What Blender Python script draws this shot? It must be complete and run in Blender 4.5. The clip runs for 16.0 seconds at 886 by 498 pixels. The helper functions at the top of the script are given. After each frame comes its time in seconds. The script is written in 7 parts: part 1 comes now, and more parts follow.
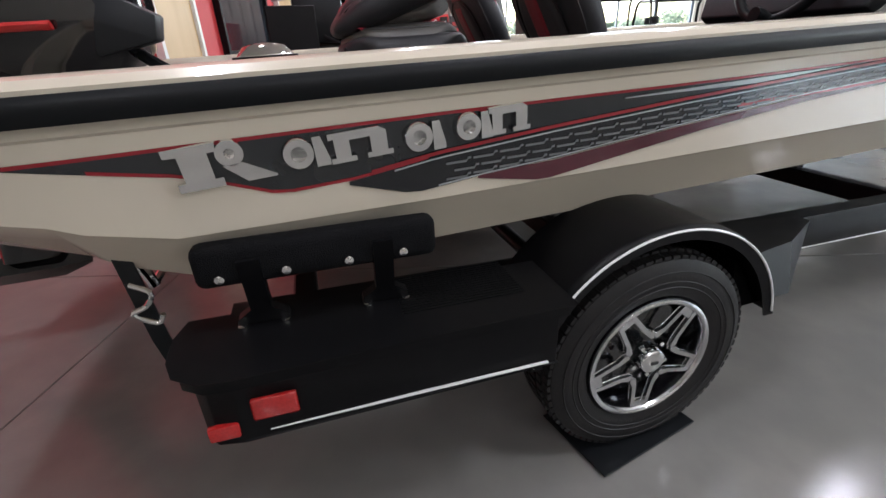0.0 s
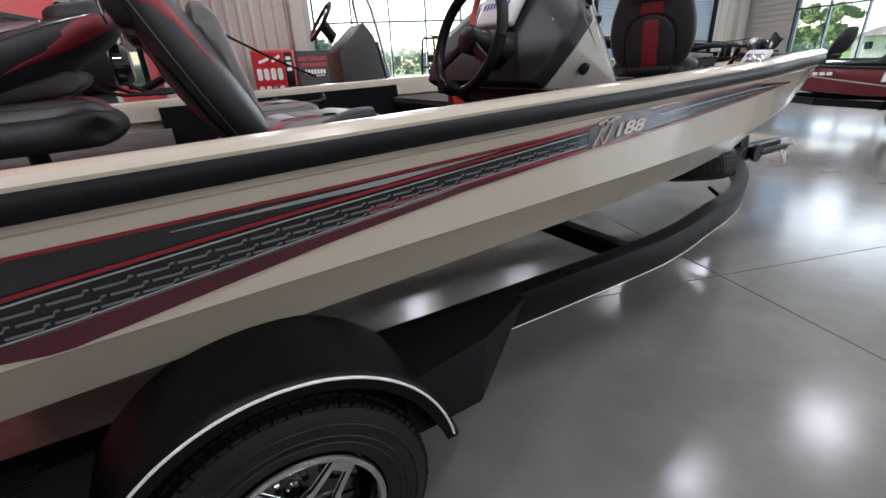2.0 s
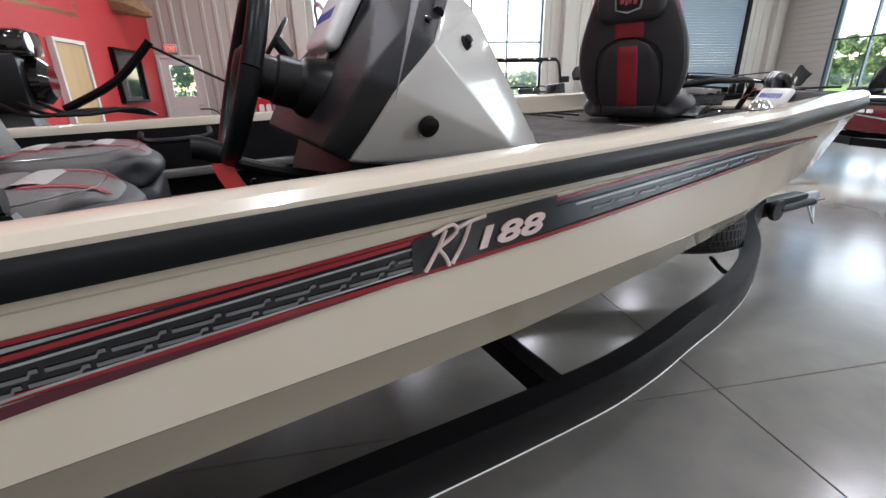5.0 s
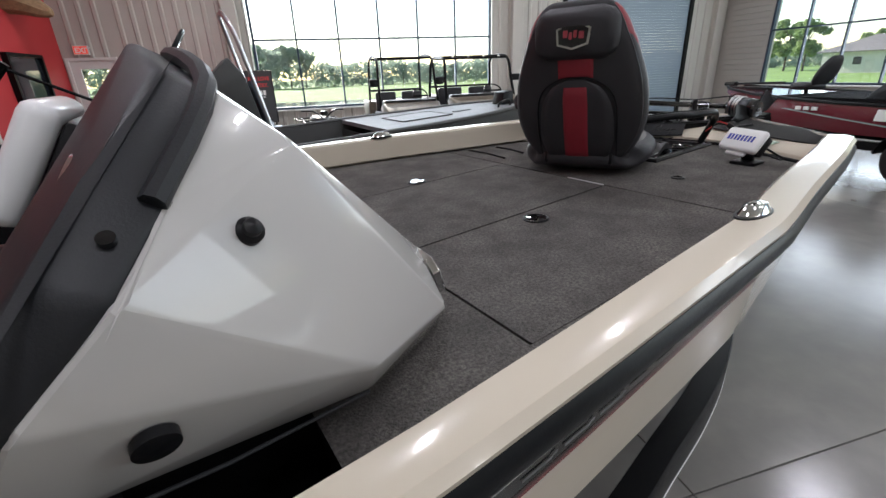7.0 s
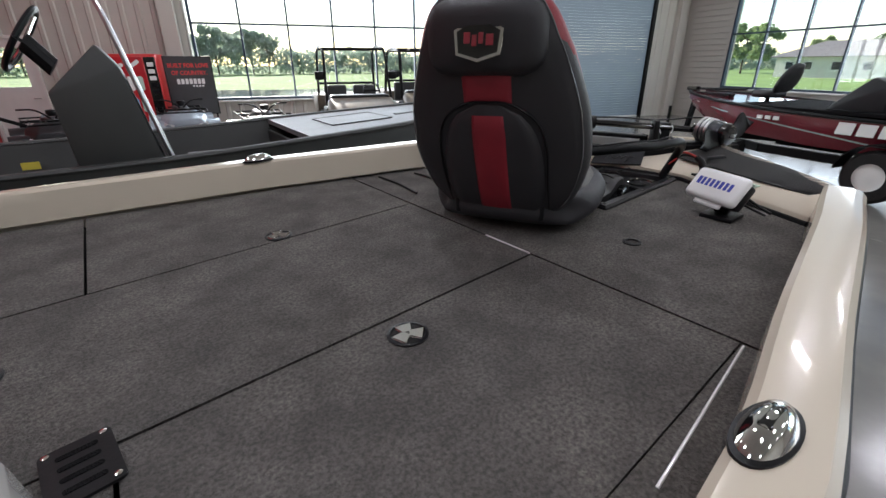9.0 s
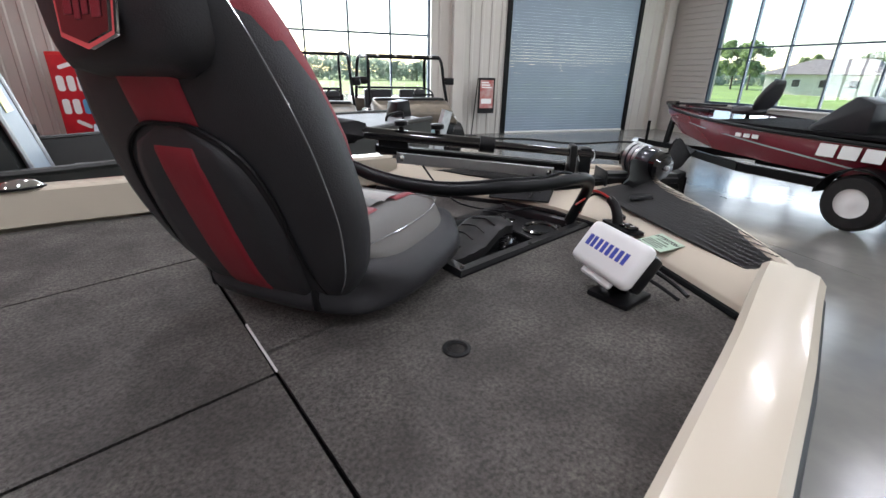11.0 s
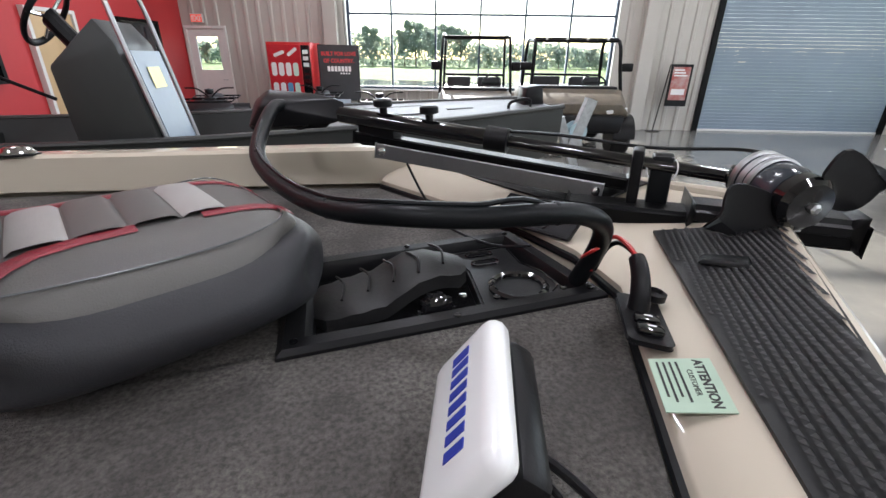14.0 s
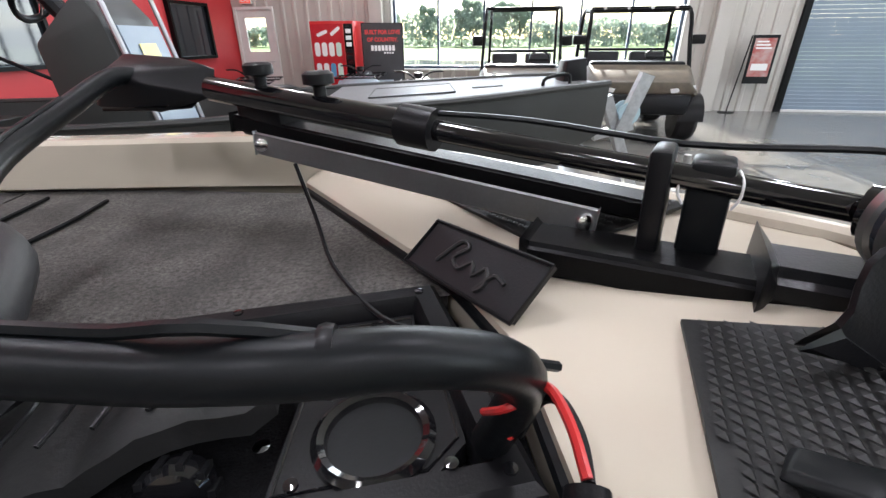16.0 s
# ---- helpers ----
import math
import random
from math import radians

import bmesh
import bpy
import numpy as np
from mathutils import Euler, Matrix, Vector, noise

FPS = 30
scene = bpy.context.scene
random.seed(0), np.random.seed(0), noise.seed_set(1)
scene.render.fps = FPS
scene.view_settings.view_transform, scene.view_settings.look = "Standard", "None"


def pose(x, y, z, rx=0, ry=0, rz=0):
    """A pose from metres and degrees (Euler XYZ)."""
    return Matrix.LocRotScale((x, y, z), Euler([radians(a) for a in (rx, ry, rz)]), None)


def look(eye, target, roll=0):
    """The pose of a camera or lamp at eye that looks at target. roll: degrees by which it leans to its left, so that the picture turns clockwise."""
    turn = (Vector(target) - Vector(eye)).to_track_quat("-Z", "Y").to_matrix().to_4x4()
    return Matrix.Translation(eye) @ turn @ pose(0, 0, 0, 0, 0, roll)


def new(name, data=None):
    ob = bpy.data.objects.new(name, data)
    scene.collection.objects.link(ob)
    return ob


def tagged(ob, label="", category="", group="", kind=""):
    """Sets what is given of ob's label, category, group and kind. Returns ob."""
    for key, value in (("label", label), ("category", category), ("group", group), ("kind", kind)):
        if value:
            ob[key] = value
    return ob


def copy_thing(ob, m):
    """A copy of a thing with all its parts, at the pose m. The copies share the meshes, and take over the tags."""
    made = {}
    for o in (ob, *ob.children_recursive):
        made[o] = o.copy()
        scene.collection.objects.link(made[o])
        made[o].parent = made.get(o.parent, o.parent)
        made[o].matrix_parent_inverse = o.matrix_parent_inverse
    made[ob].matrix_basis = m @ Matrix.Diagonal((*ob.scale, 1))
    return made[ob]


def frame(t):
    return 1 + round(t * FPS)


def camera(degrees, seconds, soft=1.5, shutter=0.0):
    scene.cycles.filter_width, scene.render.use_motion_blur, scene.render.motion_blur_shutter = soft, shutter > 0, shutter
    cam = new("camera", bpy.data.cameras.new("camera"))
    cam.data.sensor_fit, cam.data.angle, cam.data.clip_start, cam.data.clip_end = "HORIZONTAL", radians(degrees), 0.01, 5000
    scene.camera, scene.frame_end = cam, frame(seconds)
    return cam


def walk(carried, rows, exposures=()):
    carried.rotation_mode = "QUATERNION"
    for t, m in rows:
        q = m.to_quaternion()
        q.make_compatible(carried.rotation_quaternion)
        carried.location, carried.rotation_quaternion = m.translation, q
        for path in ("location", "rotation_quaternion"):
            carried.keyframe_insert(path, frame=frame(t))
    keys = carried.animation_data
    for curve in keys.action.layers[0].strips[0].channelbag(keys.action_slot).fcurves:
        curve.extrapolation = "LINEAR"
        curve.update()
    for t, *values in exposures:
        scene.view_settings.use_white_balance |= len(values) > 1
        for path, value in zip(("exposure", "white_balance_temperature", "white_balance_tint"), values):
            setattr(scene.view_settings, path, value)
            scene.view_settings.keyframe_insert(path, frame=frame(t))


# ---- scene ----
cam = camera(90.3, 16.0)
PATH = [
    (0, (-0.857, -2.124, 1.204), (-0.365, -0.382, 0.354), -2.2),
    (0.5, (-0.665, -2.116, 1.224), (0.083, -0.463, 0.384), -1.9),
    (1, (-0.441, -2.123, 1.252), (0.343, -0.486, 0.413), -1.9),
    (1.5, (-0.236, -2.145, 1.288), (0.588, -0.508, 0.488), -0.7),
    (2, (-0.053, -2.08, 1.327), (0.879, -0.486, 0.557), -2.7),
    (2.5, (0.171, -1.945, 1.357), (1.234, -0.414, 0.631), -2.2),
    (3, (0.335, -1.893, 1.342), (1.449, -0.384, 0.649), -2.4),
    (3.2, (0.413, -1.906, 1.343), (1.509, -0.385, 0.647), -2.0),
    (5.3, (0.875, -1.704, 1.381), (1.64, 0.008, 0.685), -1.0),
    (5.5, (0.916, -1.693, 1.395), (1.61, 0.048, 0.696), -0.6),
    (6, (1.054, -1.653, 1.443), (1.718, 0.097, 0.737), 0.3),
    (6.2, (1.145, -1.585, 1.473), (1.866, 0.138, 0.759), -0.7),
    (6.5, (1.182, -1.499, 1.526), (2.012, 0.172, 0.806), -1.7),
    (7, (1.265, -1.339, 1.593), (2.267, 0.227, 0.854), -2.2),
    (7.5, (1.37, -1.244, 1.625), (2.442, 0.269, 0.873), -2.9),
    (8, (1.551, -1.195, 1.636), (2.636, 0.298, 0.865), -1.8),
    (8.5, (1.687, -1.14, 1.651), (2.773, 0.35, 0.877), -0.8),
    (9, (1.847, -1.012, 1.65), (2.955, 0.462, 0.876), -0.2),
    (9.5, (1.98, -0.934, 1.643), (3.114, 0.519, 0.867), 0.1),
    (10, (2.184, -0.938, 1.64), (3.339, 0.508, 0.88), 0.9),
    (10.2, (2.278, -0.956, 1.644), (3.435, 0.49, 0.889), 1.2),
    (12.3, (2.868, -0.812, 1.599), (3.824, 0.789, 0.875), 0.6),
    (12.5, (2.924, -0.839, 1.594), (3.773, 0.819, 0.866), 1.2),
    (13, (3.026, -0.88, 1.602), (3.609, 0.884, 0.861), 2.5),
    (13.5, (3.149, -0.826, 1.591), (3.68, 0.941, 0.82), 1.1),
    (14, (3.274, -0.731, 1.576), (3.737, 1.045, 0.782), 0.9),
    (14.5, (3.407, -0.668, 1.568), (3.84, 1.111, 0.763), 0.2),
    (15, (3.572, -0.568, 1.545), (3.95, 1.221, 0.735), 0.5),
    (15.5, (3.611, -0.433, 1.53), (3.961, 1.35, 0.694), 0.3),
    (16, (3.619, -0.358, 1.513), (3.844, 1.432, 0.649), -0.4),
]
walk(cam, [(t, look(eye, target, roll)) for t, eye, target, roll in PATH],
     ((0, .82), (2, .44), (2.5, .38), (5.5, .66), (6.5, .42), (7.3, -.02), (8.5, -.16), (9.5, .22), (12.5, .42), (14.5, .44), (16, .74)))

# ---- world, sun, lamps ----
WALL_A = Vector((3.88, 11.27, 0.0))          # left jamb of the lake window
WALL_TURN = -17.0                              # the showroom is turned against the boat
RM = Matrix.Translation(WALL_A) @ Matrix.Rotation(radians(WALL_TURN), 4, "Z")   # u along the window wall, v outwards
world = bpy.data.worlds.new("sky_world")
scene.world = world
world.use_nodes = True
wn = world.node_tree.nodes
sky = wn.new("ShaderNodeTexSky")
sky.sky_type = "NISHITA"
sky.sun_disc = False
SUN_DIR = RM.to_3x3() @ Vector((-0.12, 1.0, 0.50))
sky.sun_elevation = radians(26.5)
sky.sun_rotation = math.atan2(SUN_DIR.x, SUN_DIR.y)
sky.air_density, sky.dust_density, sky.ozone_density = 1.0, 0.3, 1.5
world.node_tree.links.new(sky.outputs[0], wn["Background"].inputs[0])
wn["Background"].inputs[1].default_value = 0.24
sun = new("sun", bpy.data.lights.new("sun", "SUN"))
sun.data.energy, sun.data.angle, sun.data.color = 10.0, radians(0.6), (1.0, 0.95, 0.87)
sun.matrix_world = look(SUN_DIR * 50, (0, 0, 0))


def area_lamp(u, v, z, w, h, watts, tint, rx=0, rz=0):
    ob = new("area_lamp", bpy.data.lights.new("area_lamp", "AREA"))
    ob.data.shape, ob.data.size, ob.data.size_y, ob.data.energy, ob.data.color = "RECTANGLE", w, h, watts, tint
    ob.matrix_world = RM @ pose(u, v, z, rx, 0, rz)
    return ob


# daylight of the two big windows
area_lamp(3.24, 0.25, 2.75, 6.1, 3.8, 400, (0.85, 0.925, 1.0), -90, 0)
area_lamp(14.9, -4.8, 2.75, 3.8, 6.6, 380, (0.85, 0.925, 1.0), 0, 0).matrix_world = RM @ pose(14.9, -4.8, 2.75, 90, 0, 90)
area_lamp(14.9, -14.6, 2.75, 3.8, 6.8, 400, (0.85, 0.925, 1.0), 0, 0).matrix_world = RM @ pose(14.9, -14.6, 2.75, 90, 0, 90)
# high-bay lamps under the ceiling
LAMPS = [(u, v) for u in (-1.3, 1.9, 5.1, 8.3, 11.5) for v in (-3.1, -9.5, -14.0, -19.0)]
for lu, lv in LAMPS:
    area_lamp(lu, lv, 5.18, 0.22, 0.7, 44, (0.865, 0.875, 1.0))


# ---- materials ----
def mat(name, col, rough=0.5, metal=0.0, vary=0.0, scale=8.0, fine=0.0, fine_scale=200.0, bump=0.0, bump_scale=120.0, coat=0.0, dark=None, spec=0.5, alpha=None, emit=0.0, rough_vary=0.0, aniso=None):
    m = bpy.data.materials.new(name)
    m.use_nodes = True
    nt = m.node_tree
    b = nt.nodes["Principled BSDF"]
    b.inputs["Base Color"].default_value = (*col, 1)
    b.inputs["Roughness"].default_value = rough
    b.inputs["Metallic"].default_value = metal
    b.inputs["Specular IOR Level"].default_value = spec
    b.inputs["Coat Weight"].default_value = coat
    b.inputs["Coat Roughness"].default_value = 0.04
    if emit:
        b.inputs["Emission Color"].default_value = (*col, 1)
        b.inputs["Emission Strength"].default_value = emit
    co = nt.nodes.new("ShaderNodeTexCoord")
    mp = nt.nodes.new("ShaderNodeMapping")
    nt.links.new(co.outputs["Object"], mp.inputs[0])
    if aniso:
        mp.inputs["Scale"].default_value = aniso
    last = None

    def noisy(sc, detail=4.0, rough_=0.6):
        n = nt.nodes.new("ShaderNodeTexNoise")
        n.inputs["Scale"].default_value, n.inputs["Detail"].default_value, n.inputs["Roughness"].default_value = sc, detail, rough_
        nt.links.new(mp.outputs[0], n.inputs["Vector"])
        return n
    if vary or fine:
        lo = dark or tuple(c * 0.35 for c in col)
        cur = None
        for amount, sc in ((vary, scale), (fine, fine_scale)):
            if not amount:
                continue
            n = noisy(sc)
            ramp = nt.nodes.new("ShaderNodeMapRange")
            ramp.inputs["From Min"].default_value, ramp.inputs["From Max"].default_value = 0.35, 0.68
            ramp.inputs["To Min"].default_value, ramp.inputs["To Max"].default_value = amount, 0.0
            nt.links.new(n.outputs["Fac"], ramp.inputs[0])
            mix = nt.nodes.new("ShaderNodeMix")
            mix.data_type = "RGBA"
            nt.links.new(ramp.outputs[0], mix.inputs["Factor"])
            if cur is None:
                mix.inputs[6].default_value = (*col, 1)
            else:
                nt.links.new(cur, mix.inputs[6])
            mix.inputs[7].default_value = (*lo, 1)
            cur = mix.outputs[2]
        nt.links.new(cur, b.inputs["Base Color"])
    if rough_vary:
        n = noisy(scale * 1.7)
        r = nt.nodes.new("ShaderNodeMapRange")
        r.inputs["To Min"].default_value, r.inputs["To Max"].default_value = rough - rough_vary, rough + rough_vary
        nt.links.new(n.outputs["Fac"], r.inputs[0])
        nt.links.new(r.outputs[0], b.inputs["Roughness"])
    if bump:
        n = noisy(bump_scale, 3.0)
        bp = nt.nodes.new("ShaderNodeBump")
        bp.inputs["Strength"].default_value = bump
        bp.inputs["Distance"].default_value = 0.006
        nt.links.new(n.outputs["Fac"], bp.inputs["Height"])
        nt.links.new(bp.outputs[0], b.inputs["Normal"])
    return m


CREAM = mat("cream_gelcoat", (0.60, 0.535, 0.43), 0.22, spec=0.22, vary=0.06, scale=1.5, coat=0.6, bump=0.02, bump_scale=30)
CREAM_LINER = mat("cream_liner", (0.60, 0.57, 0.51), 0.30, vary=0.08, scale=3, coat=0.2)
SHELL_WHITE = mat("white_gelcoat", (0.46, 0.447, 0.425), 0.24, spec=0.2, vary=0.06, scale=2, coat=0.6)
RUBBER = mat("black_rubber", (0.006, 0.007, 0.008), 0.38, spec=0.2, fine=0.2, fine_scale=60, bump=0.05)
TREAD = mat("worn_tread_rubber", (0.022, 0.022, 0.022), 0.5, spec=0.35, vary=0.4, scale=14, fine=0.3, fine_scale=90, bump=0.1)
BLACK_PAINT = mat("black_powder_coat", (0.004, 0.004, 0.0045), 0.38, spec=0.14, vary=0.3, scale=6, bump=0.12, bump_scale=400, rough_vary=0.08)
BLACK_PLASTIC = mat("black_plastic", (0.009, 0.009, 0.010), 0.34, spec=0.2, vary=0.3, scale=9, bump=0.08, bump_scale=300)
BLACK_GLOSS = mat("black_gloss", (0.006, 0.006, 0.007), 0.08, coat=0.8, vary=0.2, scale=4)
GREY_PLASTIC = mat("charcoal_plastic", (0.014, 0.015, 0.017), 0.45, spec=0.3, vary=0.25, scale=7, bump=0.1, bump_scale=350)
POD_GREY = mat("dark_grey_enamel", (0.035, 0.042, 0.052), 0.22, vary=0.25, scale=12, coat=0.4, rough_vary=0.08)
TYRE = mat("tyre_rubber", (0.006, 0.006, 0.007), 0.5, spec=0.3, vary=0.4, scale=14, fine=0.3, fine_scale=90, bump=0.2, bump_scale=160, dark=(0.022, 0.020, 0.018))
CHROME = mat("chrome", (0.80, 0.80, 0.80), 0.06, 1.0, vary=0.1, scale=12)
BRUSHED = mat("machined_alloy", (0.72, 0.72, 0.73), 0.22, 1.0, fine=0.2, fine_scale=120)
STEEL = mat("galvanised_steel", (0.50, 0.51, 0.52), 0.38, 1.0, vary=0.35, scale=22, rough_vary=0.1)
ALU = mat("satin_aluminium", (0.55, 0.56, 0.57), 0.35, 1.0, vary=0.15, scale=10, fine=0.1)
CARPET = mat("grey_carpet", (0.205, 0.190, 0.174), 0.95, vary=0.62, scale=7, fine=0.80, fine_scale=150, bump=1.0, bump_scale=240, spec=0.1, dark=(0.055, 0.052, 0.050))
CARPET_DARK = mat("dark_carpet", (0.010, 0.010, 0.011), 0.95, vary=0.4, scale=9, fine=0.6, fine_scale=260, bump=0.8, bump_scale=300, spec=0.1)
VINYL_DARK = mat("charcoal_vinyl", (0.030, 0.030, 0.033), 0.46, spec=0.35, vary=0.25, scale=9, bump=0.22, bump_scale=420)
VINYL_GREY = mat("grey_vinyl", (0.110, 0.104, 0.096), 0.5, vary=0.2, scale=7, bump=0.25, bump_scale=420)
VINYL_LIGHT = mat("light_grey_vinyl", (0.36, 0.345, 0.325), 0.5, vary=0.15, scale=7, bump=0.25, bump_scale=420)
VINYL_RED = mat("red_vinyl", (0.24, 0.014, 0.026), 0.45, vary=0.25, scale=8, bump=0.25, bump_scale=420)
RED_PLASTIC = mat("red_plastic", (0.55, 0.03, 0.03), 0.3, vary=0.15, scale=8)
RED_LENS = mat("red_lens", (0.45, 0.02, 0.02), 0.12, coat=0.6, fine=0.4, fine_scale=150)
DECAL_BLACK = mat("decal_charcoal", (0.014, 0.016, 0.018), 0.2, vary=0.5, scale=3, coat=0.4, dark=(0.030, 0.032, 0.034))
DECAL_DARK = mat("decal_black", (0.007, 0.008, 0.010), 0.18, coat=0.5, vary=0.2)
DECAL_RED = mat("decal_red", (0.27, 0.012, 0.020), 0.2, coat=0.5, vary=0.2, scale=6)
DECAL_MAROON = mat("decal_maroon", (0.085, 0.012, 0.022), 0.2, coat=0.5, vary=0.4, scale=4)
DECAL_SILVER = mat("decal_silver", (0.42, 0.43, 0.44), 0.25, 0.3, coat=0.5, vary=0.2)
DECAL_LINE = mat("decal_grey_line", (0.15, 0.155, 0.16), 0.2, 0.2, coat=0.5)
WHITE_PLASTIC = mat("white_plastic", (0.78, 0.78, 0.77), 0.28, vary=0.05, scale=6, coat=0.3)
WHITE_PAINT = mat("white_paint", (0.72, 0.71, 0.68), 0.45, vary=0.08, scale=5)
BLUE_INK = mat("blue_print", (0.03, 0.05, 0.35), 0.4)
WHITE_INK = mat("white_print", (0.80, 0.80, 0.78), 0.4)
BLACK_INK = mat("black_print", (0.015, 0.015, 0.015), 0.5)
PINK_INK = mat("pinkish_white_print", (0.70, 0.55, 0.52), 0.3, coat=0.3)
GREEN_PAPER = mat("pale_green_paper", (0.42, 0.55, 0.43), 0.7, vary=0.1, scale=20)
AMBER = mat("amber_lens", (0.7, 0.18, 0.03), 0.2)
FLOOR = mat("polished_concrete", (0.225, 0.215, 0.194), 0.19, vary=0.8, scale=0.7, fine=0.35, fine_scale=4.5, rough_vary=0.05, bump=0.012, bump_scale=3, dark=(0.125, 0.124, 0.118))
JOINT = mat("saw_cut_joint", (0.07, 0.065, 0.06), 0.7, vary=0.3)
WALL_METAL = mat("beige_ribbed_metal", (0.50, 0.47, 0.425), 0.5, vary=0.12, scale=0.6, fine=0.05, fine_scale=30)
WALL_RED = mat("red_wall_paint", (0.52, 0.035, 0.040), 0.55, vary=0.12, scale=0.8, bump=0.1, bump_scale=200)
WALL_PLAIN = mat("plain_wall_paint", (0.55, 0.51, 0.45), 0.6, vary=0.12, scale=0.7)
CEIL = mat("white_ceiling", (0.62, 0.60, 0.56), 0.7, vary=0.1, scale=0.8)
FRAME_BLUE = mat("dark_blue_frame", (0.035, 0.055, 0.085), 0.4, vary=0.2)
ROLL = mat("blue_grey_slats", (0.21, 0.265, 0.325), 0.5, vary=0.15, scale=1.2, fine=0.06, fine_scale=20)
WOOD = mat("light_wood_door", (0.58, 0.40, 0.21), 0.45, vary=0.4, scale=3, aniso=(1, 1, 0.12), dark=(0.42, 0.27, 0.13))
GOLD = mat("gilt_frame", (0.36, 0.24, 0.10), 0.4, 0.3, vary=0.4, scale=20)
PICTURE = mat("dark_landscape", (0.10, 0.12, 0.08), 0.4, vary=0.8, scale=5, dark=(0.02, 0.02, 0.02))
FUR = mat("brown_plaster", (0.34, 0.22, 0.12), 0.85, vary=0.5, scale=14, bump=0.6, bump_scale=90)
GRASS = mat("grass", (0.26, 0.42, 0.08), 0.9, vary=0.6, scale=0.15, fine=0.5, fine_scale=3, dark=(0.10, 0.18, 0.04))
WATER = mat("lake_water", (0.10, 0.14, 0.17), 0.08, vary=0.3, scale=0.2, bump=0.3, bump_scale=1.5)
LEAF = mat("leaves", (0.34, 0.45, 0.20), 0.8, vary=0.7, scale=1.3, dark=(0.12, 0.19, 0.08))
# distance haze is put into this paler leaf colour; the air itself is clear
LEAF_HAZED = mat("hazed_far_leaves", (0.44, 0.52, 0.42), 0.85, vary=0.6, scale=0.4, dark=(0.32, 0.40, 0.32))
for leafy in (LEAF, LEAF_HAZED):      # sunlight shines through thin leaves
    ln = leafy.node_tree
    thin, both = ln.nodes.new("ShaderNodeBsdfTranslucent"), ln.nodes.new("ShaderNodeMixShader")
    pb = ln.nodes["Principled BSDF"]
    ln.links.new(pb.inputs["Base Color"].links[0].from_socket, thin.inputs[0])
    both.inputs[0].default_value = 0.55
    ln.links.new(pb.outputs[0], both.inputs[1])
    ln.links.new(thin.outputs[0], both.inputs[2])
    ln.links.new(both.outputs[0], ln.nodes["Material Output"].inputs[0])
BARK = mat("bark", (0.12, 0.09, 0.065), 0.9, vary=0.5, scale=6)
MAROON_HULL = mat("maroon_gelcoat", (0.17, 0.010, 0.022), 0.14, coat=0.7, vary=0.15, scale=2)
OLIVE = mat("dark_olive_paint", (0.030, 0.032, 0.030), 0.5, vary=0.3, scale=3, bump=0.1)
DECK_GREY = mat("grey_deck_liner", (0.17, 0.175, 0.18), 0.5, vary=0.3, scale=4, bump=0.2, bump_scale=150)
TAN = mat("camo_tan_plastic", (0.14, 0.112, 0.08), 0.45, vary=0.7, scale=9, dark=(0.07, 0.06, 0.045))
SEAT_BLACK = mat("black_seat", (0.018, 0.018, 0.02), 0.5, vary=0.2)
YELLOW = mat("yellow_sticker", (0.65, 0.55, 0.08), 0.4)
ROOF = mat("grey_shingle", (0.20, 0.19, 0.19), 0.8, vary=0.4, scale=3)
SIDING = mat("house_siding", (0.62, 0.60, 0.55), 0.7, vary=0.1, scale=2)
LAMP_GLOW = mat("lamp_diffuser", (1.0, 0.94, 0.86), 0.5, emit=3.0)
EXIT_GLOW = mat("exit_panel", (0.75, 0.10, 0.07), 0.4, emit=0.5)
GLASS = bpy.data.materials.new("window_glass")
GLASS.use_nodes = True
gn = GLASS.node_tree.nodes
gn.remove(gn["Principled BSDF"])
tr, gl, mx = gn.new("ShaderNodeBsdfTransparent"), gn.new("ShaderNodeBsdfGlossy"), gn.new("ShaderNodeMixShader")
gl.inputs["Roughness"].default_value = 0.02
mx.inputs[0].default_value = 0.07
GLASS.node_tree.links.new(tr.outputs[0], mx.inputs[1])
GLASS.node_tree.links.new(gl.outputs[0], mx.inputs[2])
GLASS.node_tree.links.new(mx.outputs[0], gn["Material Output"].inputs[0])
DARK_GLASS = mat("dark_glass", (0.02, 0.025, 0.03), 0.05, coat=0.5)


# ---- mesh helpers ----
def part(name, bm, material, parent=None, label="", smooth=True, m=None, sharp=35):
    me = bpy.data.meshes.new(name)
    bmesh.ops.recalc_face_normals(bm, faces=bm.faces)
    bm.to_mesh(me)
    bm.free()
    for mt in (material if isinstance(material, (list, tuple)) else [material]):
        me.materials.append(mt)
    if smooth:
        me.shade_smooth()
        me.set_sharp_from_angle(angle=radians(sharp))
    ob = new(name, me)
    if parent is not None:
        ob.parent = parent
    if m is not None:
        ob.matrix_basis = m
    if label:
        ob["label"] = label
    return ob


def thing(name, m, label, category, group=""):
    ob = new(name)
    ob.empty_display_size = 0.1
    ob.matrix_basis = m
    return tagged(ob, label, category, group)


def structure(ob, label, category):
    return tagged(ob, label, category, kind="structure")


def box(x0, x1, y0, y1, z0, z1, r=0.0, seg=2, bm=None):
    b = bmesh.new()
    vs = bmesh.ops.create_cube(b, size=1.0)["verts"]
    for v in vs:
        v.co = Vector((x0 + (v.co.x + .5) * (x1 - x0), y0 + (v.co.y + .5) * (y1 - y0), z0 + (v.co.z + .5) * (z1 - z0)))
    if r:
        bmesh.ops.bevel(b, geom=b.edges[:], offset=r, segments=seg, profile=0.5, affect="EDGES")
    return join(bm, b)


